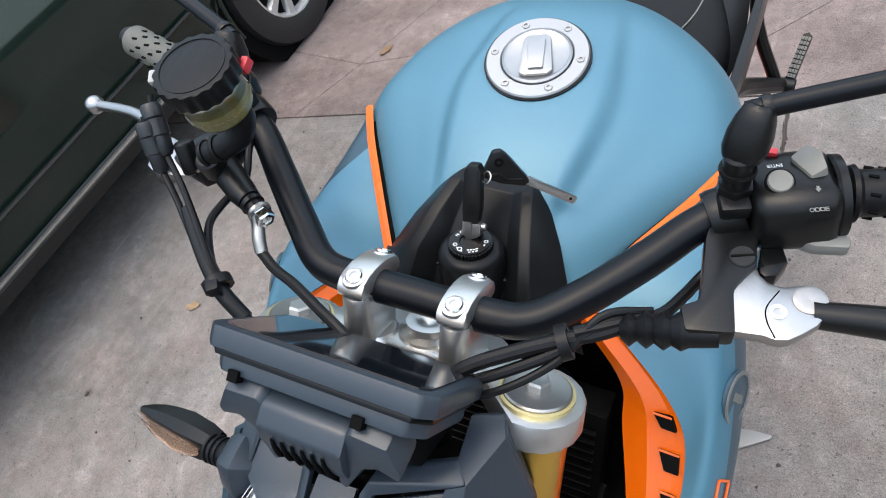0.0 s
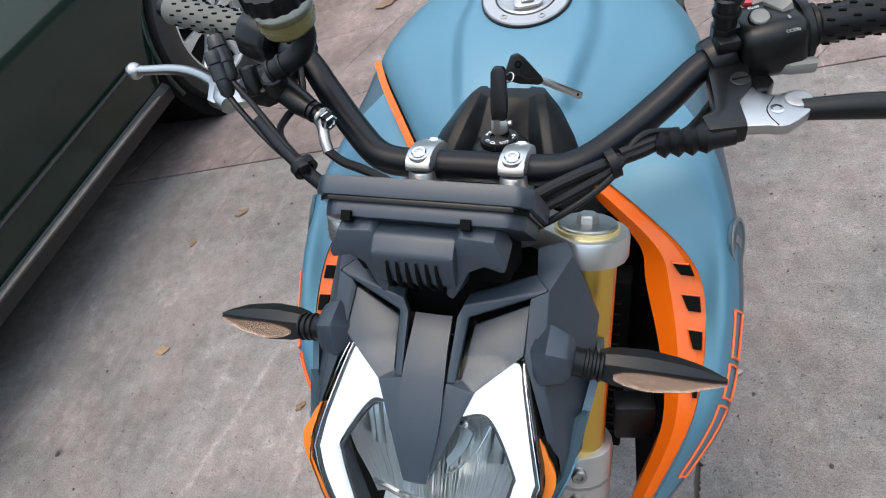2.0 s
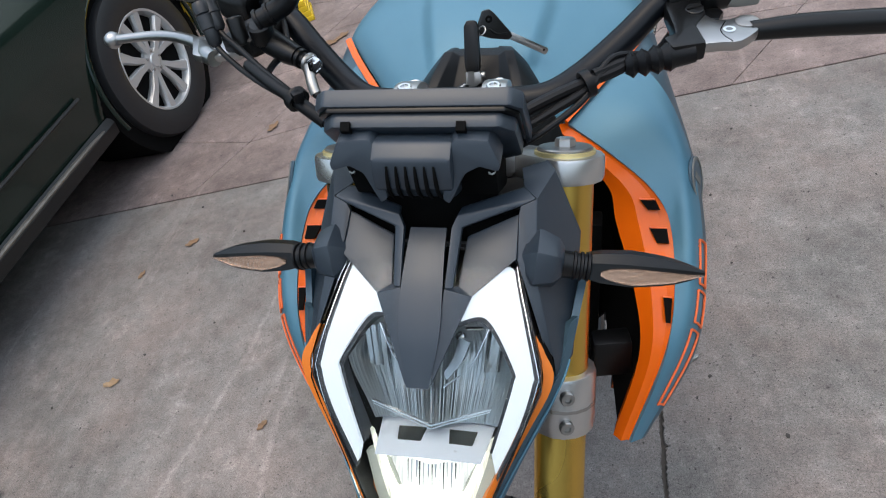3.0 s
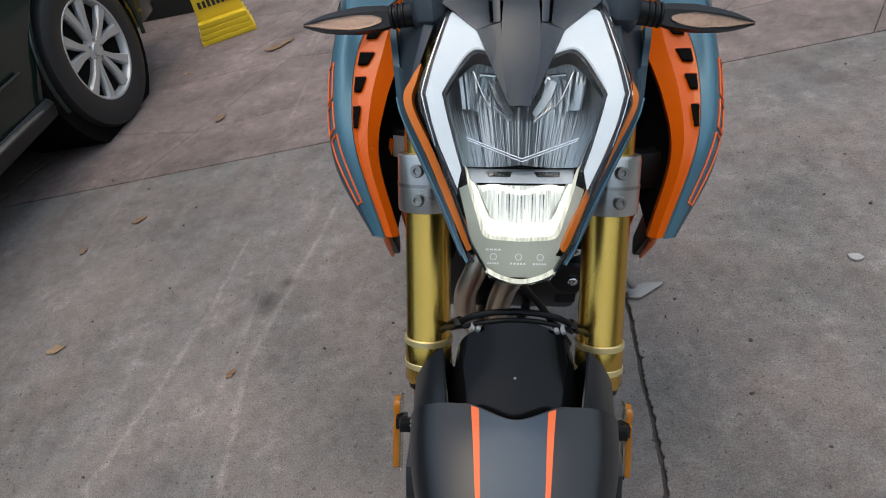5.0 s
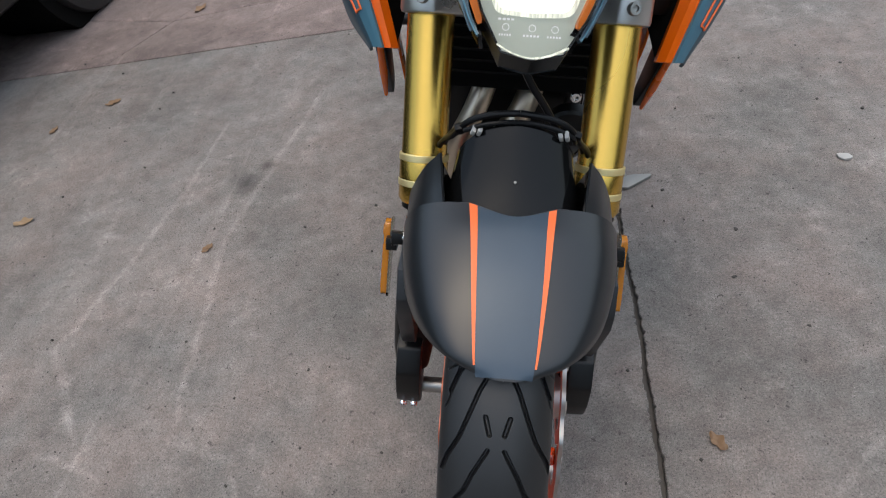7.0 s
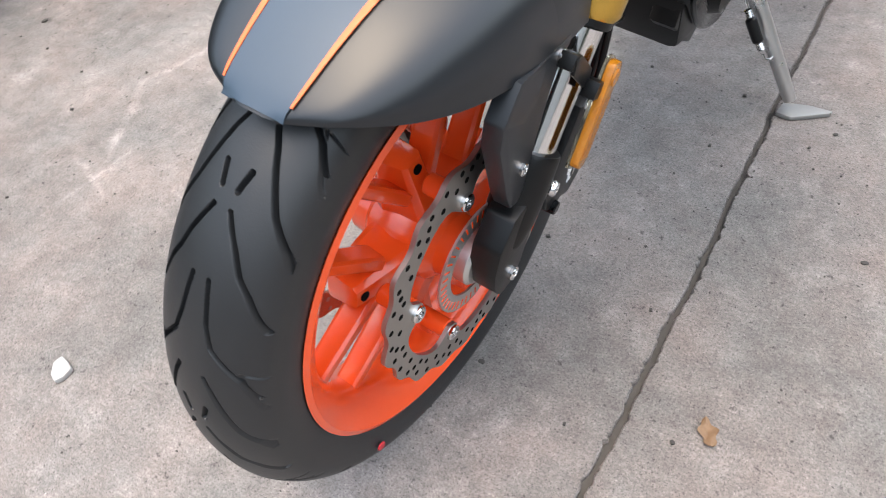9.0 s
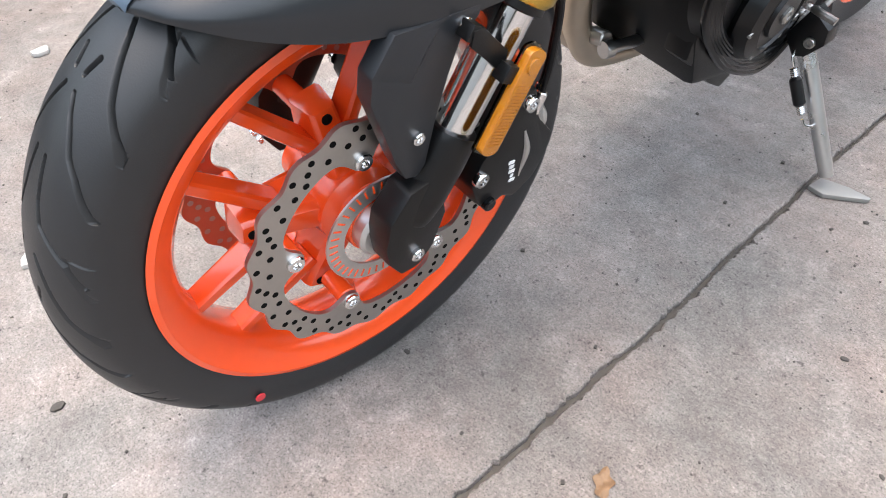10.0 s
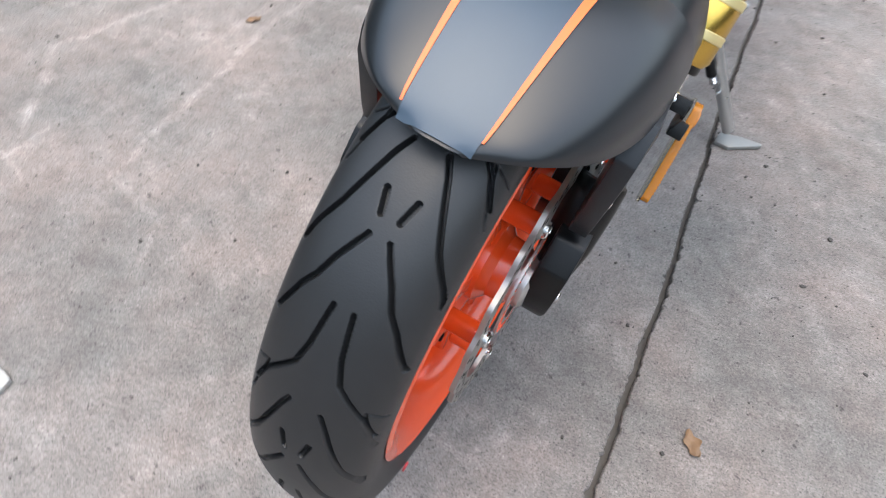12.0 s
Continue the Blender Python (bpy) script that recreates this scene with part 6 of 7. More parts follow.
# mirrors' stems
for sx in (1, -1):
    st = part("mirror_stem", disc((sx * 0.2115, 0.512, 1.100), (sx * 0.2095, 0.514, 1.150), 0.0100), BLACK, bike, "black mirror stem")
    part("stem_nut", turned([(0.0, 0), (0.0125, 0), (0.0125, 0.012), (0.0, 0.012)], 6, along((sx * 0.2112, 0.512, 1.112), (sx * 0.2095, 0.514, 1.2))), BLACK, st, smooth=20)
    part("stem_collar", turned([(0.0, 0), (0.0118, 0), (0.0124, 0.002), (0.0118, 0.004), (0.0, 0.004)], 24, along((sx * 0.2102, 0.5133, 1.134), (sx * 0.2095, 0.514, 1.2))), BLACK, st)
    part("stem_knuckle", pillow(along((sx * 0.2098, 0.5135, 1.138), (sx * 0.2150, 0.5330, 1.178)), [(0.004, 0.0100, 0.0100), (0.007, 0.0125, 0.0115), (0.013, 0.0145, 0.0130), (0.024, 0.0145, 0.0130), (0.034, 0.0125, 0.0115), (0.041, 0.0100, 0.0095), (0.044, 0.0070, 0.007)], 2.6, 28), BLACK, st, "", smooth=50)
    part("mirror_arm", tube([(sx * 0.207, 0.5300, 1.171), (sx * 0.2544, 0.5490, 1.180), (sx * 0.42, 0.612, 1.210)], 0.0070, 16, 12), BAR, st)
    part("arm_collar", turned([(0.0, 0), (0.0082, 0), (0.0090, 0.003), (0.0082, 0.006), (0.0, 0.006)], 24, along((sx * 0.2155, 0.5335, 1.1727), (sx * 0.2544, 0.5490, 1.180))), BLACK, st)

# right side: reservoir, master cylinder, lever, cables
CUPM = along((-0.1750, 0.4605, 1.1590), (-0.1740, 0.4540, 1.2090))
res = part("brake_reservoir", turned([(0.0, 0), (0.0230, 0), (0.0262, 0.003), (0.0272, 0.010), (0.0284, 0.0105), (0.0284, 0.0125), (0.0275, 0.013), (0.0280, 0.037), (0.0, 0.037)], 40, CUPM), CUP, bike, "clear brake fluid reservoir with black cap")
part("fluid", turned([(0.0, 0.0015), (0.0222, 0.0015), (0.0250, 0.004), (0.0262, 0.018), (0.0, 0.018)], 40, CUPM), material("brake_fluid", (0.30, 0.26, 0.10), 0.10, 0, 0.3, 60), res)
scallop = [((0.0322 + 0.0009 * math.cos(18 * radians(3 * k))) * math.cos(radians(3 * k)), (0.0322 + 0.0009 * math.cos(18 * radians(3 * k))) * math.sin(radians(3 * k))) for k in range(120)]
part("reservoir_cap", prism(scallop, 0.0335, 0.0510).moved(CUPM), COVER, res, "black scalloped screw cap", 0.0022, smooth=40)
part("cap_rim", turned([(0.0262, 0.0508), (0.0272, 0.0508), (0.0272, 0.0516), (0.0262, 0.0516)], 48, CUPM, closed=True), COVER, res)
part("cap_clip", block((0.010, 0.011, 0.015), pose(-0.2045, 0.4430, 1.1990, 20, 0, 20)), PAPER, res, "pale cap clip", 0.002)
part("clip_wire", tube([(-0.2060, 0.4420, 1.1930), (-0.2030, 0.4450, 1.1800), (-0.1980, 0.4500, 1.1700)], 0.0012, 6, 10), STEEL, res)
part("red_clip", block((0.007, 0.012, 0.009), pose(-0.1510, 0.4810, 1.1910, 20)), RED, res, "", 0.002)
outlet = part("reservoir_outlet", tube([(-0.1700, 0.4640, 1.1640), (-0.1660, 0.4640, 1.1480), (-0.1720, 0.4560, 1.1330), (-0.1880, 0.4470, 1.1250), (-0.2040, 0.4410, 1.1190)], [0.0120, 0.0118, 0.0110, 0.0105, 0.0105], 18, 30), RUBBER, res, "black rubber hose")
for a, b in (((-0.1880, 0.4470, 1.1250), (-0.2040, 0.4410, 1.1190)), ((-0.2000, 0.4425, 1.1205), (-0.2100, 0.4390, 1.1170))):
    part("hose_collar", turned([(0.0095, 0), (0.0118, 0), (0.0124, 0.002), (0.0118, 0.004), (0.0095, 0.004)], 22, along(a, b), closed=True), RUBBER, outlet)
mc = part("master_cylinder", tube([(-0.226, 0.466, 1.099), (-0.204, 0.450, 1.094), (-0.176, 0.433, 1.088), (-0.164, 0.427, 1.086)], [0.0125, 0.0140, 0.0125, 0.0105], 18, 16), BLACK, bike, "black brake master cylinder")
part("cylinder_neck", turned([(0.0, -0.004), (0.0085, -0.004), (0.0085, 0.002), (0.0105, 0.0025), (0.0105, 0.0065), (0.0080, 0.007), (0.0080, 0.012), (0.0, 0.012)], 22, along((-0.164, 0.427, 1.086), (-0.145, 0.4165, 1.082))), BLACK, mc, smooth=30)
part("cylinder_inlet", disc((-0.2040, 0.4430, 1.096), (-0.2030, 0.4405, 1.1175), 0.0125), BLACK, mc)
part("cylinder_port", disc((-0.2250, 0.4340, 1.097), (-0.2310, 0.4460, 1.1235), 0.0088), BLACK, mc, "", 0.002)
part("cylinder_body", prism([(-0.245, 0.470), (-0.222, 0.495), (-0.200, 0.500), (-0.196, 0.450), (-0.215, 0.430), (-0.252, 0.440)], 1.083, 1.104, "Z"), BLACK, mc, "", 0.004)
part("banjo_bolt", turned([(0.0, 0), (0.0098, 0), (0.0098, 0.0015), (0.0088, 0.0016), (0.0088, 0.0085), (0.0076, 0.0100), (0.0050, 0.0102), (0.0046, 0.0085), (0.0, 0.0085)], 6, along((-0.1490, 0.4195, 1.0820), (-0.1330, 0.4110, 1.0790))), CHROME, mc, smooth=20)
part("banjo_washer", disc((-0.1530, 0.4217, 1.0828), (-0.1490, 0.4195, 1.0820), 0.0105), STEEL, mc)
part("banjo", tube([(-0.1515, 0.4200, 1.0820), (-0.1490, 0.4110, 1.0760), (-0.1455, 0.4020, 1.0700), (-0.1405, 0.3935, 1.0625)], [0.0092, 0.0056, 0.0058, 0.0056], 12, 12), STEEL, mc)
part("brake_hose", tube([(-0.141, 0.394, 1.063), (-0.122, 0.384, 1.0595), (-0.098, 0.376, 1.059), (-0.066, 0.362, 1.058), (-0.040, 0.351, 1.056), (-0.013, 0.338, 1.044), (0.0, 0.330, 1.02)], 0.0046, 10, 24), RUBBER, mc)
part("bar_clamp_ring", turned([(0.0, 0), (0.019, 0), (0.02, 0.003), (0.02, 0.018), (0.019, 0.021), (0.0, 0.021)], 20, along((-0.203, 0.507, 1.092), (-0.23, 0.521, 1.0995))), BLACK, mc)
lr = part("brake_lever", tube([(-0.262, 0.432, 1.084), (-0.276, 0.443, 1.083), (-0.294, 0.466, 1.081), (-0.335, 0.491, 1.078), (-0.375, 0.503, 1.075), (-0.428, 0.507, 1.070)], [0.009, 0.010, 0.0075, 0.0065, 0.006, 0.0055], 14, 40), BRIGHT, bike, "polished silver brake lever")
part("lever_ball", turned([(0.0, -0.011), (0.006, -0.009), (0.0095, -0.004), (0.0105, 0), (0.0095, 0.004), (0.006, 0.009), (0.0, 0.011)], 20, pose(-0.437, 0.507, 1.069)), BRIGHT, lr, smooth=60)
part("lever_plate", prism([(-0.308, 0.476), (-0.296, 0.450), (-0.290, 0.436), (-0.280, 0.4315), (-0.255, 0.432), (-0.232, 0.437), (-0.226, 0.450), (-0.240, 0.478), (-0.256, 0.480), (-0.272, 0.470), (-0.286, 0.474)], 1.079, 1.088, "Z"), BRIGHT, lr, "", 0.003)
part("throttle_housing", turned([(0.0, 0), (0.026, 0.0), (0.031, 0.006), (0.033, 0.025), (0.030, 0.044), (0.0, 0.046)], 10, along((-0.232, 0.5215, 1.100), (-0.276, 0.536, 1.105)) @ pose(0, 0, 0, 18)), BLACK, bar, "black throttle housing", 0.004)
TWIN = [[(-0.2640, 0.4650, 1.1530), (-0.2550, 0.4480, 1.1340), (-0.2440, 0.4330, 1.1150), (-0.2180, 0.4130, 1.1060), (-0.1850, 0.3850, 1.0990), (-0.150, 0.355, 1.0960), (-0.132, 0.342, 1.0910), (-0.105, 0.330, 1.074), (-0.07, 0.325, 1.04)],
        [(-0.2640, 0.4480, 1.1440), (-0.2560, 0.4350, 1.1250), (-0.2480, 0.4230, 1.1040), (-0.2200, 0.4010, 1.0930), (-0.1880, 0.3760, 1.0900), (-0.152, 0.350, 1.0900), (-0.134, 0.338, 1.0870), (-0.105, 0.326, 1.072), (-0.07, 0.320, 1.04)]]
for row in TWIN:
    cb = part("throttle_cable", tube(row, 0.0030, 10, 60), RUBBER, bar, "black throttle cable")
    part("cable_sleeve", turned([(0.0, -0.020), (0.0075, -0.020), (0.0092, -0.016), (0.0092, -0.008), (0.0080, -0.0070), (0.0092, -0.006), (0.0092, 0.008), (0.0080, 0.009), (0.0075, 0.022), (0.0045, 0.026), (0.0, 0.026)], 16, along(row[1], row[2])), GUARD, cb, "grey cable sleeve")
part("loom_loop", tube([(-0.205, 0.497, 1.096), (-0.1919, 0.4719, 1.0929), (-0.1846, 0.4474, 1.0839), (-0.190, 0.418, 1.0830), (-0.1850, 0.3930, 1.0859), (-0.1597, 0.3634, 1.0897), (-0.142, 0.348, 1.090)], 0.0036, 10, 40), RUBBER, bar)
part("cable_sheath", tube([(-0.205, 0.397, 1.0965), (-0.170, 0.367, 1.094), (-0.142, 0.346, 1.0915), (-0.128, 0.337, 1.087), (-0.108, 0.329, 1.075)], [0.0058, 0.0066, 0.0068, 0.0066, 0.0064], 12, 30), RUBBER, bar)
part("cable_tie", turned([(0.008, 0), (0.012, 0), (0.012, 0.008), (0.008, 0.008)], 14, along((-0.139, 0.345, 1.093), (-0.130, 0.338, 1.089)), closed=True), RUBBER, bar)
part("tie_head", block((0.010, 0.010, 0.010), pose(-0.130, 0.335, 1.100, 0, 0, 40)), RUBBER, bar, "", 0.002)
for k in range(3):
    part("wiring", tube([(0.168 + 0.006 * k, 0.410 + 0.007 * k, 1.080), (0.150, 0.398 + 0.004 * k, 1.077 + 0.005 * k), (0.129, 0.387 - 0.006 * k, 1.075 - 0.004 * k), (0.098, 0.369 - 0.010 * k, 1.071 - 0.009 * k), (0.066, 0.349 - 0.006 * k, 1.062 - 0.012 * k), (0.045, 0.335, 1.035)], 0.0056 - 0.0012 * k, 10, 30), RUBBER, bar, "black cable")
part("cable_tie", turned([(0.009, 0), (0.013, 0), (0.013, 0.008), (0.009, 0.008)], 14, along((0.133, 0.388, 1.0745), (0.122, 0.382, 1.072)), closed=True), RUBBER, bar)
part("switch_wire", tube([(0.225, 0.498, 1.085), (0.205, 0.470, 1.068), (0.196, 0.448, 1.070), (0.185, 0.425, 1.076), (0.165, 0.410, 1.082), (0.135, 0.392, 1.080)], 0.0045, 10, 30), RUBBER, bar)


# tank
WIDTH = [(0.465, 0.082), (0.500, 0.102), (0.580, 0.152), (0.665, 0.203), (0.730, 0.204), (0.800, 0.186), (0.850, 0.150), (0.885, 0.100), (0.905, 0.045)]
TOPZ = [(0.465, 0.935), (0.500, 0.968), (0.560, 1.000), (0.620, 1.022), (0.700, 1.036), (0.780, 1.036), (0.850, 1.014), (0.885, 0.985), (0.905, 0.955)]
EDGEZ = [(0.465, 0.918), (0.500, 0.935), (0.580, 0.945), (0.665, 0.955), (0.730, 0.955), (0.800, 0.945), (0.850, 0.935), (0.885, 0.925), (0.905, 0.92)]


def along_y(table, y):
    return float(np.interp(y, [a for a, _ in table], [b for _, b in table]))


def smooth_table(table, n=60):
    return [tuple(p) for p in spl(table, n)]


WIDTH_S, TOPZ_S, EDGEZ_S = smooth_table(WIDTH), smooth_table(TOPZ), smooth_table(EDGEZ)


def tank_at(y, s):
    """A point of the tank's skin at y, s from -1 (right edge) over the top to 1 (left edge)."""
    w, zc, ze = along_y(WIDTH_S, y), along_y(TOPZ_S, y), along_y(EDGEZ_S, y)
    a = abs(s)
    z = ze + (zc - ze) * (1 - a ** 2.5) ** 0.75
    fade = min(1, max(0, (y - 0.51) / 0.10)) * min(1, max(0, (0.84 - y) / 0.13))
    fade = fade * fade * (3 - 2 * fade)
    crease = 0.40 + 0.05 * (0.66 - y) / 0.1
    step = min(1, max(0, (a - crease + 0.055) / 0.11))
    rest = min(1, max(0, (0.95 - a) / 0.35))
    z -= 0.0100 * fade * step * step * (3 - 2 * step) * rest * rest * (3 - 2 * rest)
    return (w * s, y, z)


rows = []
for y in np.linspace(0.465, 0.905, 90):
    top = [tank_at(y, s) for s in np.sin(np.linspace(-math.pi / 2, math.pi / 2, 141))]
    w, ze = along_y(WIDTH_S, y), along_y(EDGEZ_S, y)
    left = [(w * (1 + 0.012 * k), y + 0.003 * k, ze - 0.018 * k) for k in (1, 2, 3, 4)]
    right = [(-x, b, c) for x, b, c in left[::-1]]
    rows.append(right + top + left)
part("fuel_tank", shell(rows, -0.004), BLUE, bike, "satin sky-blue fuel tank", smooth=60)
tail_rows = [[(x * k, 0.905 + 0.012 * (1 - k), z - 0.07 * (1 - k)) for x, y, z in rows[-1]] for k in (1.0, 0.8, 0.5)]
part("tank_tail", shell(tail_rows, -0.004), BLUE, bike, smooth=60)

CAPM = Matrix.Translation((-0.004, 0.707, 1.0362)) @ pose(0, 0, 0, 8) @ pose(0, 0, 0, 8, -90, 0) @ Matrix.Diagonal((1, 0.94, 0.94, 1))
cap = part("fuel_cap", turned([(0.0395, 0.000), (0.057, 0.000), (0.057, 0.004), (0.0555, 0.0055), (0.041, 0.0055), (0.0395, 0.004)], 64, CAPM, closed=True), CAPMETAL, bike, "brushed silver fuel filler cap")
part("cap_seal", turned([(0.0560, -0.012), (0.0590, -0.012), (0.0590, 0.0025), (0.0570, 0.0025)], 64, CAPM, closed=True), RUBBER, cap)
part("cap_plate", turned([(0.0, 0.0), (0.0385, 0.0), (0.0385, 0.006), (0.036, 0.0075), (0.033, 0.0062), (0.0, 0.0062)], 64, CAPM), CAPMETAL, cap, "brushed silver filler cap")
for k in range(6):
    w = radians(60 * k + 25)
    part("ring_bolt", bolt(CAPM @ Vector((0.0045, 0.0482 * math.cos(w), 0.0482 * math.sin(w))), CAPM.to_3x3() @ Vector((1, 0, 0)), 0.0042, 0.0022), STEEL, cap)
part("lock_flap", prism([(-0.030, -0.012), (-0.026, -0.018), (0.022, -0.015), (0.026, -0.010), (0.026, 0.010), (0.022, 0.015), (-0.026, 0.018), (-0.030, 0.012)], 0.0065, 0.0105).moved(CAPM @ pose(0, 0, 0, 8)), CAPMETAL, cap, "silver lock flap", 0.0015)
part("flap_tab", prism([(-0.024, -0.008), (0.016, -0.010), (0.016, 0.010), (-0.024, 0.008)], 0.0105, 0.0135).moved(CAPM @ pose(0, 0, 0, 8)), CAPMETAL, cap, "", 0.001)

# ignition cover and lock
cov = []
for y, ye, xo, zo, xr, zr, zi, zm in ((0.450, 0.462, 0.116, 0.905, 0.064, 0.946, 0.915, 0.915), (0.486, 0.492, 0.094, 0.950, 0.056, 0.984, 0.958, 0.955), (0.524, 0.528, 0.074, 0.974, 0.045, 1.000, 0.984, 0.982), (0.556, 0.558, 0.054, 0.990, 0.036, 1.008, 1.002, 1.002), (0.580, 0.576, 0.044, 0.992, 0.030, 1.001, 1.001, 1.001)):
    half = [(xo, ye, zo), (xr + 0.003, y, zr - 0.001), (xr - 0.003, y, zr - 0.001), (xr * 0.66, y, zi), (xr * 0.3, y, zm)]
    cov.append([(-a, b, c) for a, b, c in half] + [(0, y, zm)] + half[::-1])
cover = part("ignition_cover", shell(cov, 0.004), COVER, bike, "charcoal faceted ignition cover", 0.003, smooth=25)
part("cover_front", shell(loft([[(-0.098, 0.492, 0.955), (0, 0.482, 0.966), (0.098, 0.492, 0.955)], [(-0.09, 0.495, 0.91), (0, 0.485, 0.91), (0.09, 0.495, 0.91)]], 4, 15), 0.003), BLACK, cover)
DIAL = Matrix.Translation((0.002, 0.4945, 0.9975)) @ pose(0, 0, 0, -12)
lock = part("ignition_lock", turned([(0.0, -0.060), (0.0335, -0.060), (0.0315, -0.012), (0.0290, -0.006), (0.0245, -0.0035), (0.0, -0.0035)], 40, DIAL @ pose(0, 0, 0, 0, -90, 0)), COVER, bike, "black ignition lock tower with marked dial", smooth=40)
knurl = [((0.0212 if k % 4 < 2 else 0.0199) * math.cos(radians(2.25 * k)), (0.0212 if k % 4 < 2 else 0.0199) * math.sin(radians(2.25 * k))) for k in range(160)]
part("dial_rim", prism(knurl, -0.005, 0.0022, "Z").moved(DIAL), BLACK, lock, "knurled black rim", smooth=20)
part("lock_dial", turned([(0.0, 0.0), (0.0192, 0.0), (0.0188, 0.0036), (0.0105, 0.0036), (0.0095, 0.0024), (0.0, 0.0024)], 36, DIAL @ pose(0, 0, 0, 0, -90, 0)), BLACK, lock)
for letter, w in zip("TION", (117, 131, 148, 169)):
    lettering(letter, 0.0046, DIAL @ pose(0.0148 * math.cos(radians(w)), 0.0148 * math.sin(radians(w)), 0.0038, 0, 0, w + 90), WHITE, lock)
for w, sz in ((222, 0.0042), (252, 0.0048), (12, 0.0040)):
    part("mark_ring", turned([(sz * 0.34, 0), (sz * 0.52, 0), (sz * 0.52, 0.0003), (sz * 0.34, 0.0003)], 14, DIAL @ pose(0.0148 * math.cos(radians(w)), 0.0148 * math.sin(radians(w)), 0.0037, 0, -90, 0), closed=True), WHITE, lock)
for k, (w, r) in enumerate(((284, 0.0132), (296, 0.0132), (308, 0.0132), (320, 0.0132), (290, 0.0160), (302, 0.0160), (314, 0.0160), (262, 0.0162), (242, 0.0150), (352, 0.0150))):
    part("mark_bar", block((0.0012, 0.0022, 0.0003), DIAL @ pose(r * math.cos(radians(w)), r * math.sin(radians(w)), 0.0038, 0, 0, w)), WHITE, lock)


# side shrouds: blue skin# side shrouds: blue skin, orange duct, dark mouth
FRONT = [(0.104, 0.498, 0.945), (0.150, 0.470, 0.925), (0.198, 0.438, 0.897), (0.219, 0.408, 0.868), (0.223, 0.345, 0.825), (0.213, 0.290, 0.775), (0.180, 0.233, 0.690)]
RIDGE = [(0.1435, 0.566, 0.9565), (0.196, 0.530, 0.950), (0.224, 0.487, 0.932), (0.237, 0.440, 0.900), (0.245, 0.375, 0.845), (0.236, 0.310, 0.785), (0.188, 0.238, 0.688)]
OUTER = [(0.205, 0.668, 0.962), (0.228, 0.600, 0.925), (0.247, 0.530, 0.890), (0.260, 0.470, 0.855), (0.265, 0.400, 0.800), (0.253, 0.325, 0.745), (0.197, 0.246, 0.682)]
REAR = [(0.212, 0.720, 0.890), (0.232, 0.680, 0.840), (0.246, 0.620, 0.790), (0.257, 0.550, 0.750), (0.260, 0.460, 0.705), (0.249, 0.370, 0.670), (0.200, 0.262, 0.668)]
skin = np.array([spl([f, r, o, b], 17) for f, r, o, b in zip(FRONT, RIDGE, OUTER, REAR)])
skin = np.array([spl(skin[:, j], 40) for j in range(17)]).transpose(1, 0, 2)
LIP = [(0.066, 0.506, 0.940), (0.106, 0.482, 0.919), (0.150, 0.450, 0.890), (0.160, 0.420, 0.861), (0.180, 0.357, 0.819), (0.187, 0.302, 0.769), (0.1610, 0.245, 0.684)]
f40, l40 = spl(FRONT, 40), spl(LIP, 40)
fold40 = f40 * 0.42 + l40 * 0.58 + np.array((0.0, -0.005, 0.003))
in40 = l40 + np.array((0.004, 0.024, -0.014))
duct = np.array([[f40[i] + (0, 0.003, -0.001), f40[i] * 0.7 + fold40[i] * 0.3 + (0, 0.004, -0.002), fold40[i], l40[i], in40[i]] for i in range(40)])
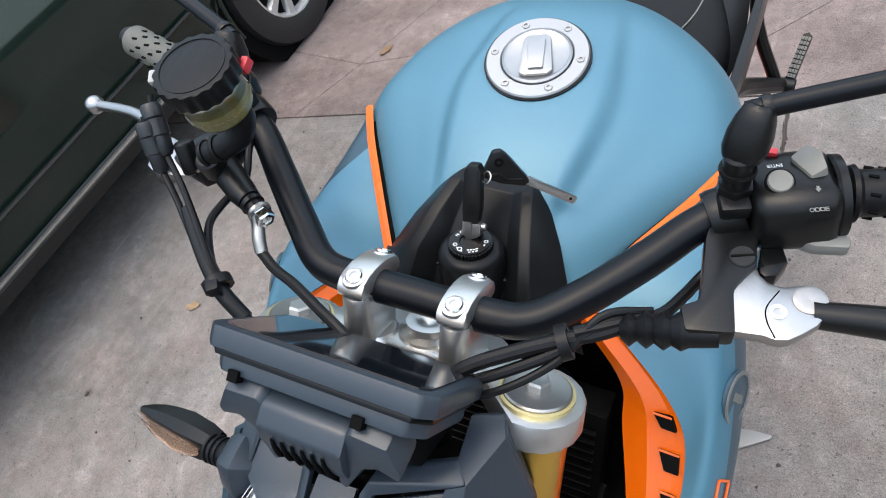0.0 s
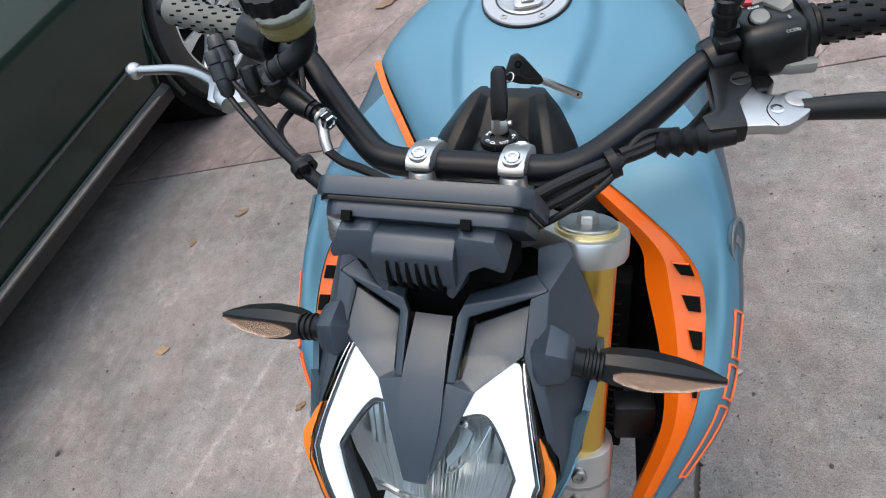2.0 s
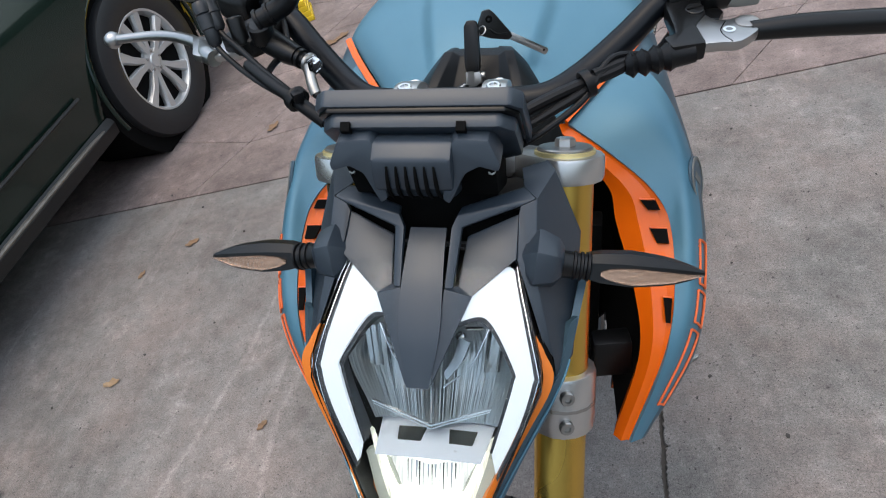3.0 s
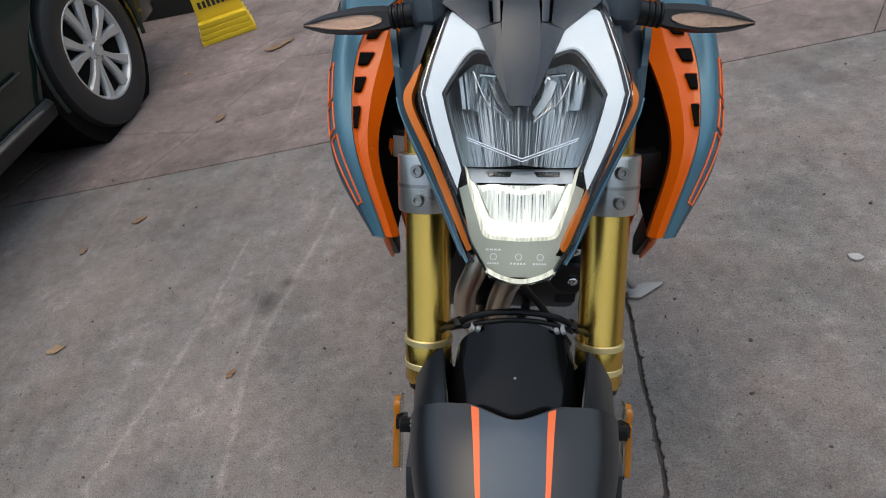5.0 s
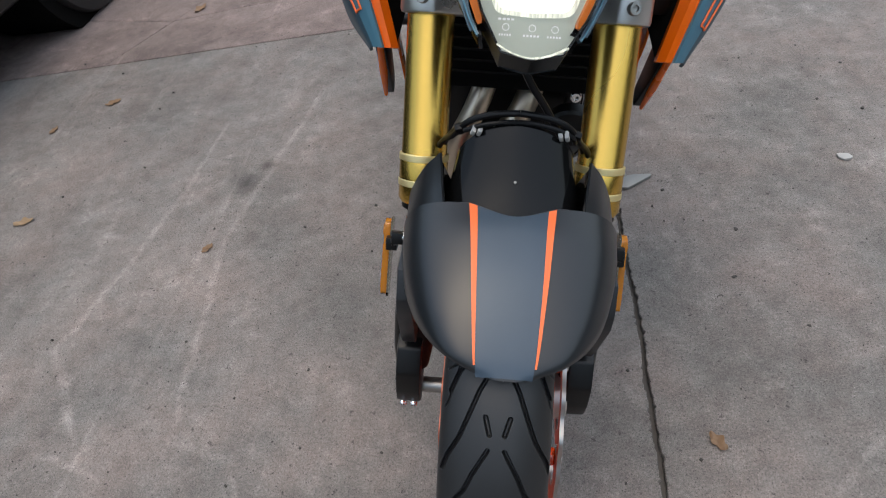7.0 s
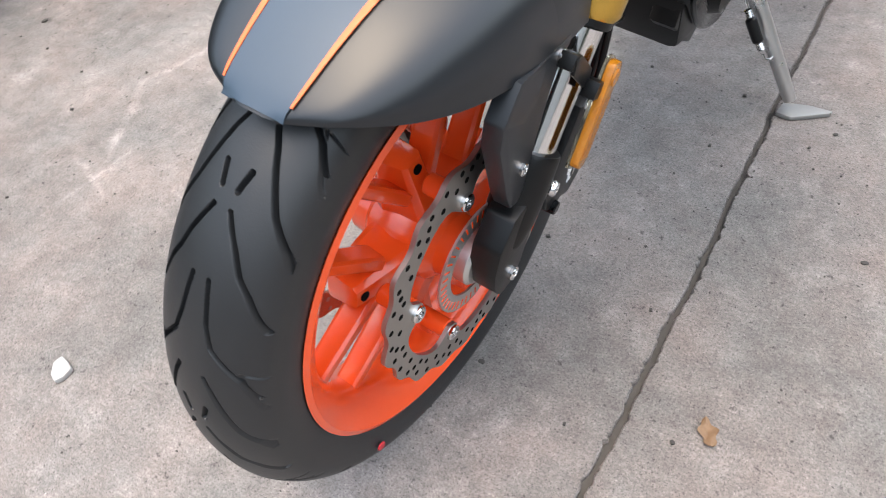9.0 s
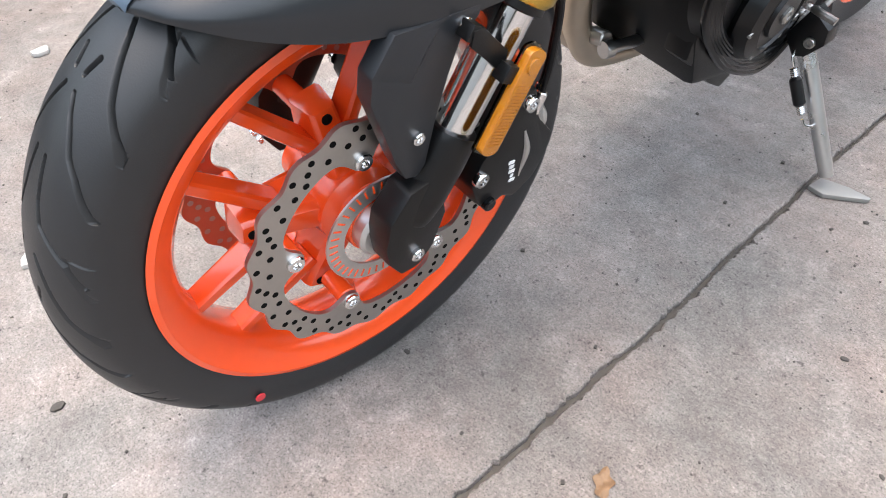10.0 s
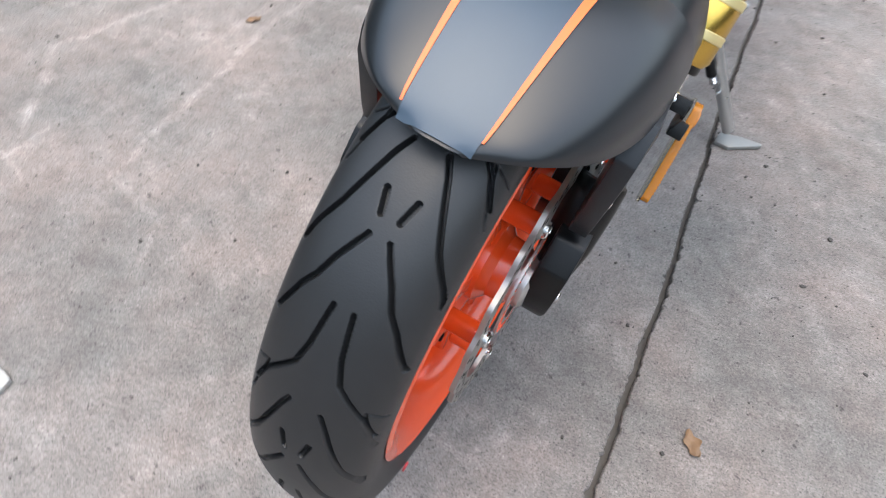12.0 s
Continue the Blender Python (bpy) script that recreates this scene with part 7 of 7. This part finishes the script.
for sx in (1, -1):
    fl = (lambda g: g) if sx > 0 else (lambda g: g.mirrored())
    shroud = part("tank_shroud", fl(shell(skin[:, :9], 0.004)), BLUE, bike, "satin blue tank shroud with orange duct", smooth=40)
    shroud.matrix_basis = Matrix.Translation((0, 0.66, 0)) @ pose(0, 0, 0, 0, 0, 1.25) @ Matrix.Translation((0, -0.66, 0))
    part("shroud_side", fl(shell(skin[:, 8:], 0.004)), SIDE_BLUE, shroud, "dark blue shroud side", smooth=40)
    part("air_duct", fl(shell(duct, -0.003)), ORANGE, shroud, "glossy orange air duct", smooth=18)
    # A matt black sheet stands in for the shade deep in the mouth.
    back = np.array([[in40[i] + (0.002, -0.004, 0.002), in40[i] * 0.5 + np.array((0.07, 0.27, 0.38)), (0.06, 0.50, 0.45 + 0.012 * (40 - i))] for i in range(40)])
    part("duct_mouth_shade", fl(shell(back, -0.003)), VOID, shroud)
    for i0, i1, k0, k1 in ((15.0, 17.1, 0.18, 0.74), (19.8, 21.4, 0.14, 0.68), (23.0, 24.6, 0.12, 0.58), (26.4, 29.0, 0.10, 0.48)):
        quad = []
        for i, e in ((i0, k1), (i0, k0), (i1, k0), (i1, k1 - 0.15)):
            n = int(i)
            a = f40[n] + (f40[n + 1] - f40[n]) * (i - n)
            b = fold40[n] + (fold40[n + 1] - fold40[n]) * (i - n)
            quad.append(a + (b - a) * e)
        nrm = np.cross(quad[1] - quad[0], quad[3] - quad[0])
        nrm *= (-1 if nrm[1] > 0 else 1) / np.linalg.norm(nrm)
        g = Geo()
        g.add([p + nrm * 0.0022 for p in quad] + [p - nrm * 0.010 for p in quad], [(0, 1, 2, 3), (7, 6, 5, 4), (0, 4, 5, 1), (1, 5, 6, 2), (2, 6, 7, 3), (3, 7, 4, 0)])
        # The slots are black blocks that imitate shaded openings.
        part("duct_slot_shade", fl(g), VOID, shroud)
        part("slot_ledge", fl(tube([quad[0] + nrm * 0.0024, quad[1] + nrm * 0.0024], 0.0011, 6, 2)), DECAL, shroud)
    strip_pts = spl([(0.100, 0.496, 0.949), (0.1455, 0.5690, 0.958), (0.1790, 0.6240, 0.9635), (0.2020, 0.6690, 0.968)], 20)
    ribbon = np.array([[p + np.array((-0.003, 0.0, 0.001)), p + np.array((-0.0005, -0.001, 0.0018)), p + np.array((0.0022, -0.003, 0.0)) ] for p in strip_pts])
    part("shroud_stripe", fl(shell(ribbon, 0.004)), ORANGE, shroud, "orange edge stripe")
    part("shroud_seam", fl(tube([p + np.array((-0.0048, 0.002, -0.0012)) for p in strip_pts[::4]], 0.0024, 8, 16)), VOID, shroud)
    bm = Matrix.Translation((0.2500, 0.466, 0.888)) @ pose(0, 0, 0, 0, -18, -12)
    part("badge", fl(turned([(0.0, -0.004), (0.024, -0.004), (0.026, -0.003), (0.026, 0.0), (0.024, 0.001), (0.0, 0.001)], 36, bm)), SIDE_BLUE, shroud, "round badge with pale ring")
    part("badge_ring", fl(turned([(0.022, 0.0005), (0.0255, 0.0005), (0.0255, 0.002), (0.022, 0.002)], 36, bm, closed=True)), LIGHTGREY, shroud)
    part("badge_shape", fl(block((0.001, 0.008, 0.022), bm @ pose(0.0015, 0, 0, 25))), LIGHTGREY, shroud)

    def mark(i0, i1, j0, j1):
        """An outlined orange block on the shroud's side."""
        path = [(i0, j0), (i1, j0), (i1, j1), (i0, j1), (i0, j0)]
        pts = []
        for (a, b), (c, d) in zip(path, path[1:]):
            for t in np.linspace(0, 1, 8, endpoint=False):
                i, j = a + (c - a) * t, b + (d - b) * t
                k, l = min(int(i), 38), min(int(j), 15)
                p = skin[k, l] * (1 - (i - k)) * (1 - (j - l)) + skin[k + 1, l] * (i - k) * (1 - (j - l)) + skin[k, l + 1] * (1 - (i - k)) * (j - l) + skin[k + 1, l + 1] * (i - k) * (j - l)
                pts.append(p + np.array((0.0012, -0.0006, 0)))
        return tube(pts + pts[:1], 0.0014, 6, 66)

    for i0, i1, j0, j1 in ((24.2, 27.8, 6.6, 8.6), (28.4, 31.0, 6.2, 8.6), (31.6, 36.6, 5.8, 8.2)):
        part("outline_graphic", fl(mark(i0, i1, j0, j1)), DECAL, shroud, "orange outlined graphic")
    fin = prism([(0.300, 0.655), (0.36, 0.66), (0.405, 0.55), (0.392, 0.525), (0.378, 0.535)], 0.186, 0.200)
    part("lower_fin", fl(fin), BLACK, shroud, "black lower fin", 0.003)
    part("fin_edge", fl(tube([(0.192, 0.290, 0.668), (0.194, 0.335, 0.595), (0.198, 0.382, 0.528)], [0.004, 0.006, 0.003], 10, 12)), ORANGE, shroud, "orange fin edge")
    part("inner_fin", fl(shell(loft([[(0.172, 0.37, 0.72), (0.175, 0.40, 0.73)], [(0.182, 0.385, 0.64), (0.186, 0.42, 0.65)], [(0.170, 0.40, 0.54), (0.172, 0.42, 0.545)]], 10, 4), 0.004)), ORANGE, shroud, "orange inner fin")

# radiator, frame, engine
rad = part("radiator", block((0.30, 0.035, 0.30), pose(0, 0.415, 0.70, -12)), VOID, bike, "black radiator core", 0.004)
for k in range(16):
    part("radiator_fin", block((0.28, 0.004, 0.003), pose(0, 0.396 + 0.0036 * k - 0.03, 0.585 + 0.016 * k, -12)), BLACK, rad)
part("relay_box", block((0.045, 0.03, 0.05), pose(0.165, 0.33, 0.735, -15, 0, 10)), BLACK, bike, "black relay box", 0.004)
part("relay_box", block((0.04, 0.03, 0.09), pose(-0.165, 0.372, 0.722, -15, 0, -10)), BLACK, bike, "black relay box", 0.004)
part("warning_label", block((0.018, 0.001, 0.03), pose(-0.160, 0.352, 0.752, -15, 0, -10)), PAPER, bike, "small white label")
part("label_edge", block((0.006, 0.001, 0.034), pose(-0.173, 0.351, 0.746, -15, 8, -10)), ORANGE, bike)
part("frame_bolt", bolt((-0.168, 0.352, 0.698), (0, -1, 0.2), 0.010, 0.008), STEEL, bike)
part("horn", disc((0.10, 0.375, 0.485), (0.10, 0.40, 0.49), 0.040), BLACK, bike, "black round horn")
part("horn_nut", bolt((0.10, 0.374, 0.485), (0, -1, 0), 0.008, 0.006), CHROME, bike)
part("frame_bolt", bolt((0.10, 0.380, 0.545), (0, -1, 0), 0.009, 0.006), CHROME, bike)
part("frame_spar", tube([(0, 0.44, 0.93), (0.10, 0.56, 0.86), (0.15, 0.75, 0.72), (0.14, 0.86, 0.50)], 0.022, 12, 20), BLACK, bike)
part("frame_spar", tube([(0, 0.44, 0.93), (-0.10, 0.56, 0.86), (-0.15, 0.75, 0.72), (-0.14, 0.86, 0.50)], 0.022, 12, 20), BLACK, bike)
part("down_tube", tube([(0.09, 0.46, 0.84), (0.10, 0.44, 0.62), (0.11, 0.47, 0.46), (0.11, 0.56, 0.34)], 0.014, 12, 20), BLACK, bike)
part("down_tube", tube([(-0.09, 0.46, 0.84), (-0.10, 0.44, 0.62), (-0.11, 0.47, 0.46), (-0.11, 0.56, 0.34)], 0.014, 12, 20), BLACK, bike)
eng = part("engine_case", prism([(0.46, 0.50), (0.47, 0.36), (0.52, 0.27), (0.66, 0.235), (0.85, 0.26), (0.90, 0.36), (0.88, 0.50), (0.75, 0.56), (0.60, 0.57)], -0.13, 0.13), BLACK, bike, "black engine case", 0.015)
part("cylinder", block((0.20, 0.17, 0.26), pose(0, 0.56, 0.62, -20)), BLACK, eng, "", 0.01)
for k in range(5):
    part("cylinder_fin", block((0.23, 0.19, 0.006), pose(0, 0.545 + 0.008 * k, 0.56 + 0.025 * k, -20)), BLACK, eng)
part("alternator_cover", turned([(0.0, 0), (0.075, 0), (0.078, 0.01), (0.070, 0.03), (0.052, 0.036), (0.05, 0.032), (0.035, 0.032), (0.033, 0.038), (0.0, 0.038)], 40, along((0.128, 0.62, 0.37), (0.17, 0.62, 0.37))), BLACK, eng, "round black alternator cover")
part("cover_plug", bolt((0.165, 0.62, 0.37), (1, 0, 0), 0.012, 0.006), STEEL, eng)
for k in range(6):
    w = radians(60 * k + 10)
    part("cover_bolt", bolt((0.156, 0.62 + 0.066 * math.cos(w), 0.37 + 0.066 * math.sin(w)), (1, 0, 0), 0.005, 0.004), STEEL, eng)
belly = part("belly_plate", prism([(0.470, 0.380), (0.475, 0.330), (0.585, 0.245), (0.635, 0.215), (0.665, 0.235), (0.70, 0.33), (0.60, 0.36)], 0.085, 0.125), BLACK, bike, "black belly plate", 0.005)
part("plate_hole", disc((0.1245, 0.545, 0.312), (0.1262, 0.545, 0.312), 0.008), LIGHTGREY, belly)
OUTER_RIB = [(0.425, 0.470), (0.437, 0.417), (0.489, 0.357), (0.582, 0.282), (0.703, 0.225), (0.766, 0.231), (0.80, 0.27)]
INNER_RIB = [(0.470, 0.465), (0.474, 0.411), (0.534, 0.348), (0.638, 0.286), (0.706, 0.275), (0.740, 0.285), (0.765, 0.31)]
case = [[(0.136 - 0.004 * t, y0 + (y1 - y0) * t, z0 + (z1 - z0) * t) for t in (0, 0.5, 1.0)] for (y0, z0), (y1, z1) in zip(OUTER_RIB, INNER_RIB)]
part("rib_case", shell(loft(case, 30, 6), 0.02), BLACK, eng)
for k in range(6):
    t = 0.04 + 0.18 * k
    part("case_rib", tube([(0.139, y0 + (y1 - y0) * t, z0 + (z1 - z0) * t) for (y0, z0), (y1, z1) in zip(OUTER_RIB, INNER_RIB)], 0.0058, 8, 40), GLOSS, eng, "black curved engine rib")
for k in range(7):
    part("gear_bolt", bolt((0.138, 0.72 + 0.022 * (k % 4), 0.31 + 0.028 * (k // 4)), (1, 0, 0), 0.007, 0.008), STEEL, bike)
part("exhaust_header", tube([(-0.03, 0.50, 0.56), (-0.035, 0.43, 0.545), (-0.052, 0.395, 0.50), (-0.075, 0.385, 0.44), (-0.075, 0.395, 0.37), (-0.06, 0.44, 0.30), (-0.05, 0.52, 0.245), (-0.03, 0.7, 0.23)], 0.019, 18, 50), PIPE, bike, "stainless exhaust header")
part("exhaust_header", tube([(0.04, 0.50, 0.56), (0.038, 0.44, 0.535), (0.020, 0.405, 0.49), (-0.008, 0.400, 0.44), (-0.022, 0.410, 0.37), (-0.024, 0.445, 0.295), (-0.02, 0.51, 0.243), (0.0, 0.7, 0.23)], 0.0205, 18, 50), PIPE, bike, "stainless exhaust header")
part("sensor_boss", disc((-0.012, 0.452, 0.303), (0.018, 0.448, 0.312), 0.012), STEEL, bike)
part("oxygen_sensor", turned([(0.0, 0), (0.012, 0), (0.013, 0.004), (0.013, 0.014), (0.0085, 0.018), (0.0085, 0.062), (0.0075, 0.064), (0.0070, 0.098), (0.0, 0.100)], 18, along((0.0233, 0.4365, 0.3032), (0.0433, 0.5336, 0.3025))), BRIGHT, bike, "silver oxygen sensor")
part("sensor_lead", tube([(0.030, 0.524, 0.301), (0.04, 0.58, 0.285), (0.06, 0.64, 0.30)], 0.004, 8, 12), RUBBER, bike)
part("silencer", tube([(0.0, 0.66, 0.24), (-0.06, 0.85, 0.25), (-0.15, 1.05, 0.33), (-0.17, 1.30, 0.42)], [0.03, 0.04, 0.05, 0.05], 18, 20), STEEL, bike, "grey exhaust silencer")

# seat, tail, passenger pegs
seat_rows = []
for t, y in ((0, 0.880), (0.15, 0.93), (0.4, 1.05), (0.7, 1.22), (1, 1.42)):
    w, z = 0.085 + 0.07 * math.sin(math.pi * min(1, t + 0.25)), 0.900 - 0.055 * math.sin(math.pi * t) + 0.03 * t
    seat_rows.append([(w * 1.04, y, z - 0.085), (w * 1.02, y, z - 0.035), (w * 0.85, y, z - 0.008), (w * 0.4, y, z + 0.002), (0, y, z + 0.003), (-w * 0.4, y, z + 0.002), (-w * 0.85, y, z - 0.008), (-w * 1.02, y, z - 0.035), (-w * 1.04, y, z - 0.085)])
seat = part("seat", shell(loft(seat_rows, 30, 41), 0.006), SEAT, bike, "black leatherette seat with stitched seam", smooth=60)
part("seam", tube([(0.070, 0.92, 0.889), (0.10, 1.05, 0.858), (0.11, 1.2, 0.865)], 0.0012, 6, 20), LIGHTGREY, seat)
part("tail_section", shell(loft([[(0.15, 0.90, 0.80), (0.0, 0.90, 0.86), (-0.15, 0.90, 0.80)], [(0.165, 1.15, 0.78), (0.0, 1.15, 0.83), (-0.165, 1.15, 0.78)], [(0.09, 1.5, 0.90), (0, 1.5, 0.95), (-0.09, 1.5, 0.90)], [(0.04, 1.68, 0.96), (0, 1.68, 0.98), (-0.04, 1.68, 0.96)]], 20, 15), 0.03), BLACK, bike, "black tail section", smooth=50)
for sx in (1, -1):
    hanger = part("peg_hanger", tube([(sx * 0.155, 1.02, 0.74), (sx * 0.175, 1.18, 0.62), (sx * 0.235, 1.285, 0.545)], [0.02, 0.016, 0.014], 10, 12), BLACK, bike, "black passenger peg hanger")
    part("hanger_stay", tube([(sx * 0.15, 1.38, 0.80), (sx * 0.17, 1.30, 0.68), (sx * 0.225, 1.285, 0.555)], 0.011, 10, 10), BLACK, hanger)
    peg = part("passenger_peg", prism([(-0.0, -0.0085), (0.085, -0.0085), (0.091, 0.0), (0.085, 0.0085), (0.0, 0.0085)], -0.007, 0.007, "Z").moved(Matrix.Translation((sx * 0.250, 1.300, 0.545)) @ pose(0, 0, 0, 0, -38, 80)), BLACK, hanger, "ribbed grey passenger peg folded up", 0.002)
    part("peg_pivot", disc((sx * 0.232, 1.292, 0.540), (sx * 0.262, 1.292, 0.540), 0.014), BLACK, hanger)
    for k in range(9):
        for j in (-1, 0, 1):
            part("peg_rib", block((0.0062, 0.0042, 0.003), Matrix.Translation((sx * 0.250, 1.300, 0.545)) @ pose(0, 0, 0, 0, -38, 80) @ pose(0.008 + 0.0088 * k, 0.0054 * j, 0.0082)), LIGHTGREY, peg)
    part("side_panel", prism([(0.885, 0.872), (0.955, 0.800), (1.070, 0.730), (1.250, 0.680), (1.420, 0.700), (1.420, 0.850), (1.150, 0.830)], sx * 0.176 - 0.006, sx * 0.176 + 0.006), BLACK, bike, "black side panel", 0.004)
# rider pegs, swing arm, rear wheel
part("rider_peg", tube([(0.15, 0.90, 0.40), (0.21, 0.90, 0.39), (0.285, 0.905, 0.385)], [0.014, 0.012, 0.012], 12, 10), RUBBER, bike, "black rider foot peg")
part("rider_peg", tube([(-0.15, 0.90, 0.40), (-0.21, 0.90, 0.39), (-0.285, 0.905, 0.385)], [0.014, 0.012, 0.012], 12, 10), RUBBER, bike, "black rider foot peg")
part("gear_lever", tube([(0.150, 0.87, 0.33), (0.155, 0.80, 0.31), (0.165, 0.74, 0.335), (0.2, 0.735, 0.335)], 0.006, 10, 16), STEEL, bike, "steel gear lever")
part("heel_plate", prism([(0.83, 0.30), (0.87, 0.30), (0.93, 0.45), (0.90, 0.47)], 0.145, 0.152), SILVER, bike, "silver heel plate", 0.002)
RC = (0, 1.385, 0.305)
rear = part("rear_wheel", turned([(0.2285, 0.06), (0.205, 0.05), (0.19, 0), (0.205, -0.05), (0.2285, -0.06), (0.21, 0)], 64, Matrix.Translation(RC), closed=True), RIM, bike, "orange cast rear wheel")
part("tyre", turned([(0.224, -0.06), (0.262, -0.072), (0.285, -0.058), (0.304, 0), (0.285, 0.058), (0.262, 0.072), (0.224, 0.06)], 64, Matrix.Translation(RC), closed=True), TYRE, rear, "black rear tyre")
part("hub", turned([(0.0, -0.06), (0.04, -0.06), (0.04, 0.06), (0.0, 0.06)], 24, Matrix.Translation(RC)), RIM, rear)
for k in range(5):
    c = Vector((0, math.cos(radians(72 * k)), math.sin(radians(72 * k))))
    part("spoke", tube([Vector(RC) + c * 0.03, Vector(RC) + c * 0.2], [0.022, 0.014], 8, 4), RIM, rear)
for sx in (1, -1):
    part("swing_arm", tube([(sx * 0.11, 0.87, 0.40), (sx * 0.115, 1.1, 0.36), (sx * 0.10, 1.385, 0.305)], [0.03, 0.026, 0.02], 10, 14), BLACK, bike, "black swing arm")

# side stand
stand = part("side_stand", tube([(0.150, 0.775, 0.285), (0.200, 0.778, 0.222), (0.285, 0.780, 0.115), (0.308, 0.781, 0.085)], [0.015, 0.0135, 0.012, 0.011], 16, 24), SILVER, bike, "silver aluminium side stand")
shoe = pose(0, 0, 0, 0, -LEAN, 0)
part("stand_foot", prism([(-0.024, -0.022), (0.004, -0.028), (0.062, 0.012), (0.064, 0.020), (0.024, 0.022), (-0.020, 0.014)], 0.001, 0.010, "Z").moved(shoe @ Matrix.Translation((0.327, 0.785, 0.0))), DULL, stand, "flat silver foot", 0.003)
part("stand_pivot", disc((0.125, 0.775, 0.292), (0.170, 0.775, 0.292), 0.018), SILVER, stand)
part("stand_spring", turned([(0.0, 0), (0.0065, 0), (0.0095, 0.004), (0.0095, 0.044), (0.0065, 0.048), (0.0, 0.048)], 16, along((0.1880, 0.745, 0.2275), (0.2251, 0.745, 0.181))), BLACK, stand, "black-sleeved spring")
for ends in ((-0.26, 0.0), (0.78, 1.22)):
    coil = [(0.1880 + 0.0371 * f, 0.745, 0.2275 - 0.0465 * f) for f in ends]
    part("spring_end", turned([(0.0, 0)] + [(0.0066 if k % 2 else 0.0048, 0.0016 * k) for k in range(1, 11)] + [(0.0, 0.0165)], 14, along(coil[0], coil[1])), CHROME, stand)
part("spring_hook", tube([(0.160, 0.760, 0.272), (0.168, 0.747, 0.255), (0.178, 0.745, 0.2410)], 0.0022, 8, 8), CHROME, stand)
part("spring_hook", tube([(0.232, 0.745, 0.172), (0.239, 0.746, 0.165), (0.246, 0.755, 0.162), (0.249, 0.775, 0.161)], 0.0024, 8, 10), CHROME, stand)
part("stand_bracket", prism([(0.140, 0.275), (0.158, 0.330), (0.195, 0.312), (0.200, 0.288), (0.182, 0.258), (0.165, 0.250)], 0.750, 0.785, "Y"), BLACK, bike, "black stand bracket", 0.004)
part("stand_bolt", bolt((0.180, 0.749, 0.284), (0, -1, 0), 0.0085, 0.006), STEEL, stand)

# keys in the lock
keys = thing("motorcycle_key", "black flip key in the ignition with a spare hanging beside it", "key", pose(0, 0, 0, 0, LEAN, 0))
KEY = Matrix.Translation((0.0005, 0.5045, 1.0030)) @ pose(0, 0, 0, -30, 0, 3)
part("key_blade", block((0.0065, 0.0022, 0.026), KEY @ pose(-0.002, -0.004, -0.002, 12)), STEEL, keys)
part("key_hinge", prism([(-0.0085, -0.004), (-0.0085, 0.010), (-0.004, 0.014), (0.004, 0.014), (0.0095, 0.008), (0.0095, -0.002), (0.003, -0.006)], -0.0052, 0.0052, "Y").moved(KEY), STEEL, keys, "grey metal hinge", 0.0015)
part("hinge_pin", disc(KEY @ Vector((0.0085, 0, 0.006)), KEY @ Vector((0.0135, 0, 0.006)), 0.0036), STEEL, keys)
part("key_head", prism([(-0.0080, 0.009), (0.0075, 0.009), (0.0088, 0.022), (0.0078, 0.060), (0.0050, 0.066), (-0.0050, 0.066), (-0.0085, 0.060), (-0.0092, 0.022)], -0.0062, 0.0062, "Y").moved(KEY), BLACK, keys, "black key head", 0.0032, smooth=25)
part("key_ring", turned([(0.0052, -0.0007), (0.0062, 0), (0.0052, 0.0007), (0.0042, 0)], 24, KEY @ pose(0.011, 0, 0.054, 0, 25, 60), closed=True), STEEL, keys)
SPARE = [Vector((0.0135, 0.5470, 1.0490)), Vector((0.0790, 0.5640, 1.0030))]
SP = Matrix.Translation(SPARE[0]) @ along((0, 0, 0), SPARE[1] - SPARE[0]) @ pose(0, 0, 0, 62)
part("spare_head", prism([(-0.010, 0.012), (-0.004, 0.0165), (0.003, 0.0150), (0.030, 0.0035), (0.034, 0.0), (0.031, -0.0055), (0.010, -0.0120), (-0.004, -0.0135), (-0.009, -0.0090)], -0.0042, 0.0042, "Z").moved(SP), BLACK, keys, "black triangular spare key head", 0.002)
part("head_eye", turned([(0.0018, -0.0052), (0.0040, -0.0052), (0.0040, 0.0052), (0.0018, 0.0052)], 18, SP @ pose(-0.001, 0.006, 0, 0, -90, 0), closed=True), GLOSS, keys)
part("head_wave", tube([SP @ Vector(p) for p in ((-0.004, -0.010, 0.0044), (0.004, -0.004, 0.0046), (0.014, -0.005, 0.0046), (0.026, 0.000, 0.0044))], 0.0012, 6, 16), BLACK, keys)
part("spare_blade", prism([(0.031, -0.0040), (0.0815, -0.0040), (0.0830, -0.0020), (0.0830, 0.0020), (0.0815, 0.0040), (0.031, 0.0040)], -0.0012, 0.0012, "Z").moved(SP), BRIGHT, keys, "steel key blade", 0.0003)
part("blade_groove", block((0.042, 0.0022, 0.0003), SP @ pose(0.053, 0.0004, 0.00125)), DULL, keys)
part("blade_groove", block((0.042, 0.0022, 0.0003), SP @ pose(0.053, 0.0004, -0.00125)), DULL, keys)
part("blade_eye", disc(SP @ Vector((0.0775, 0, -0.00135)), SP @ Vector((0.0775, 0, 0.00135)), 0.0016), VOID, keys)
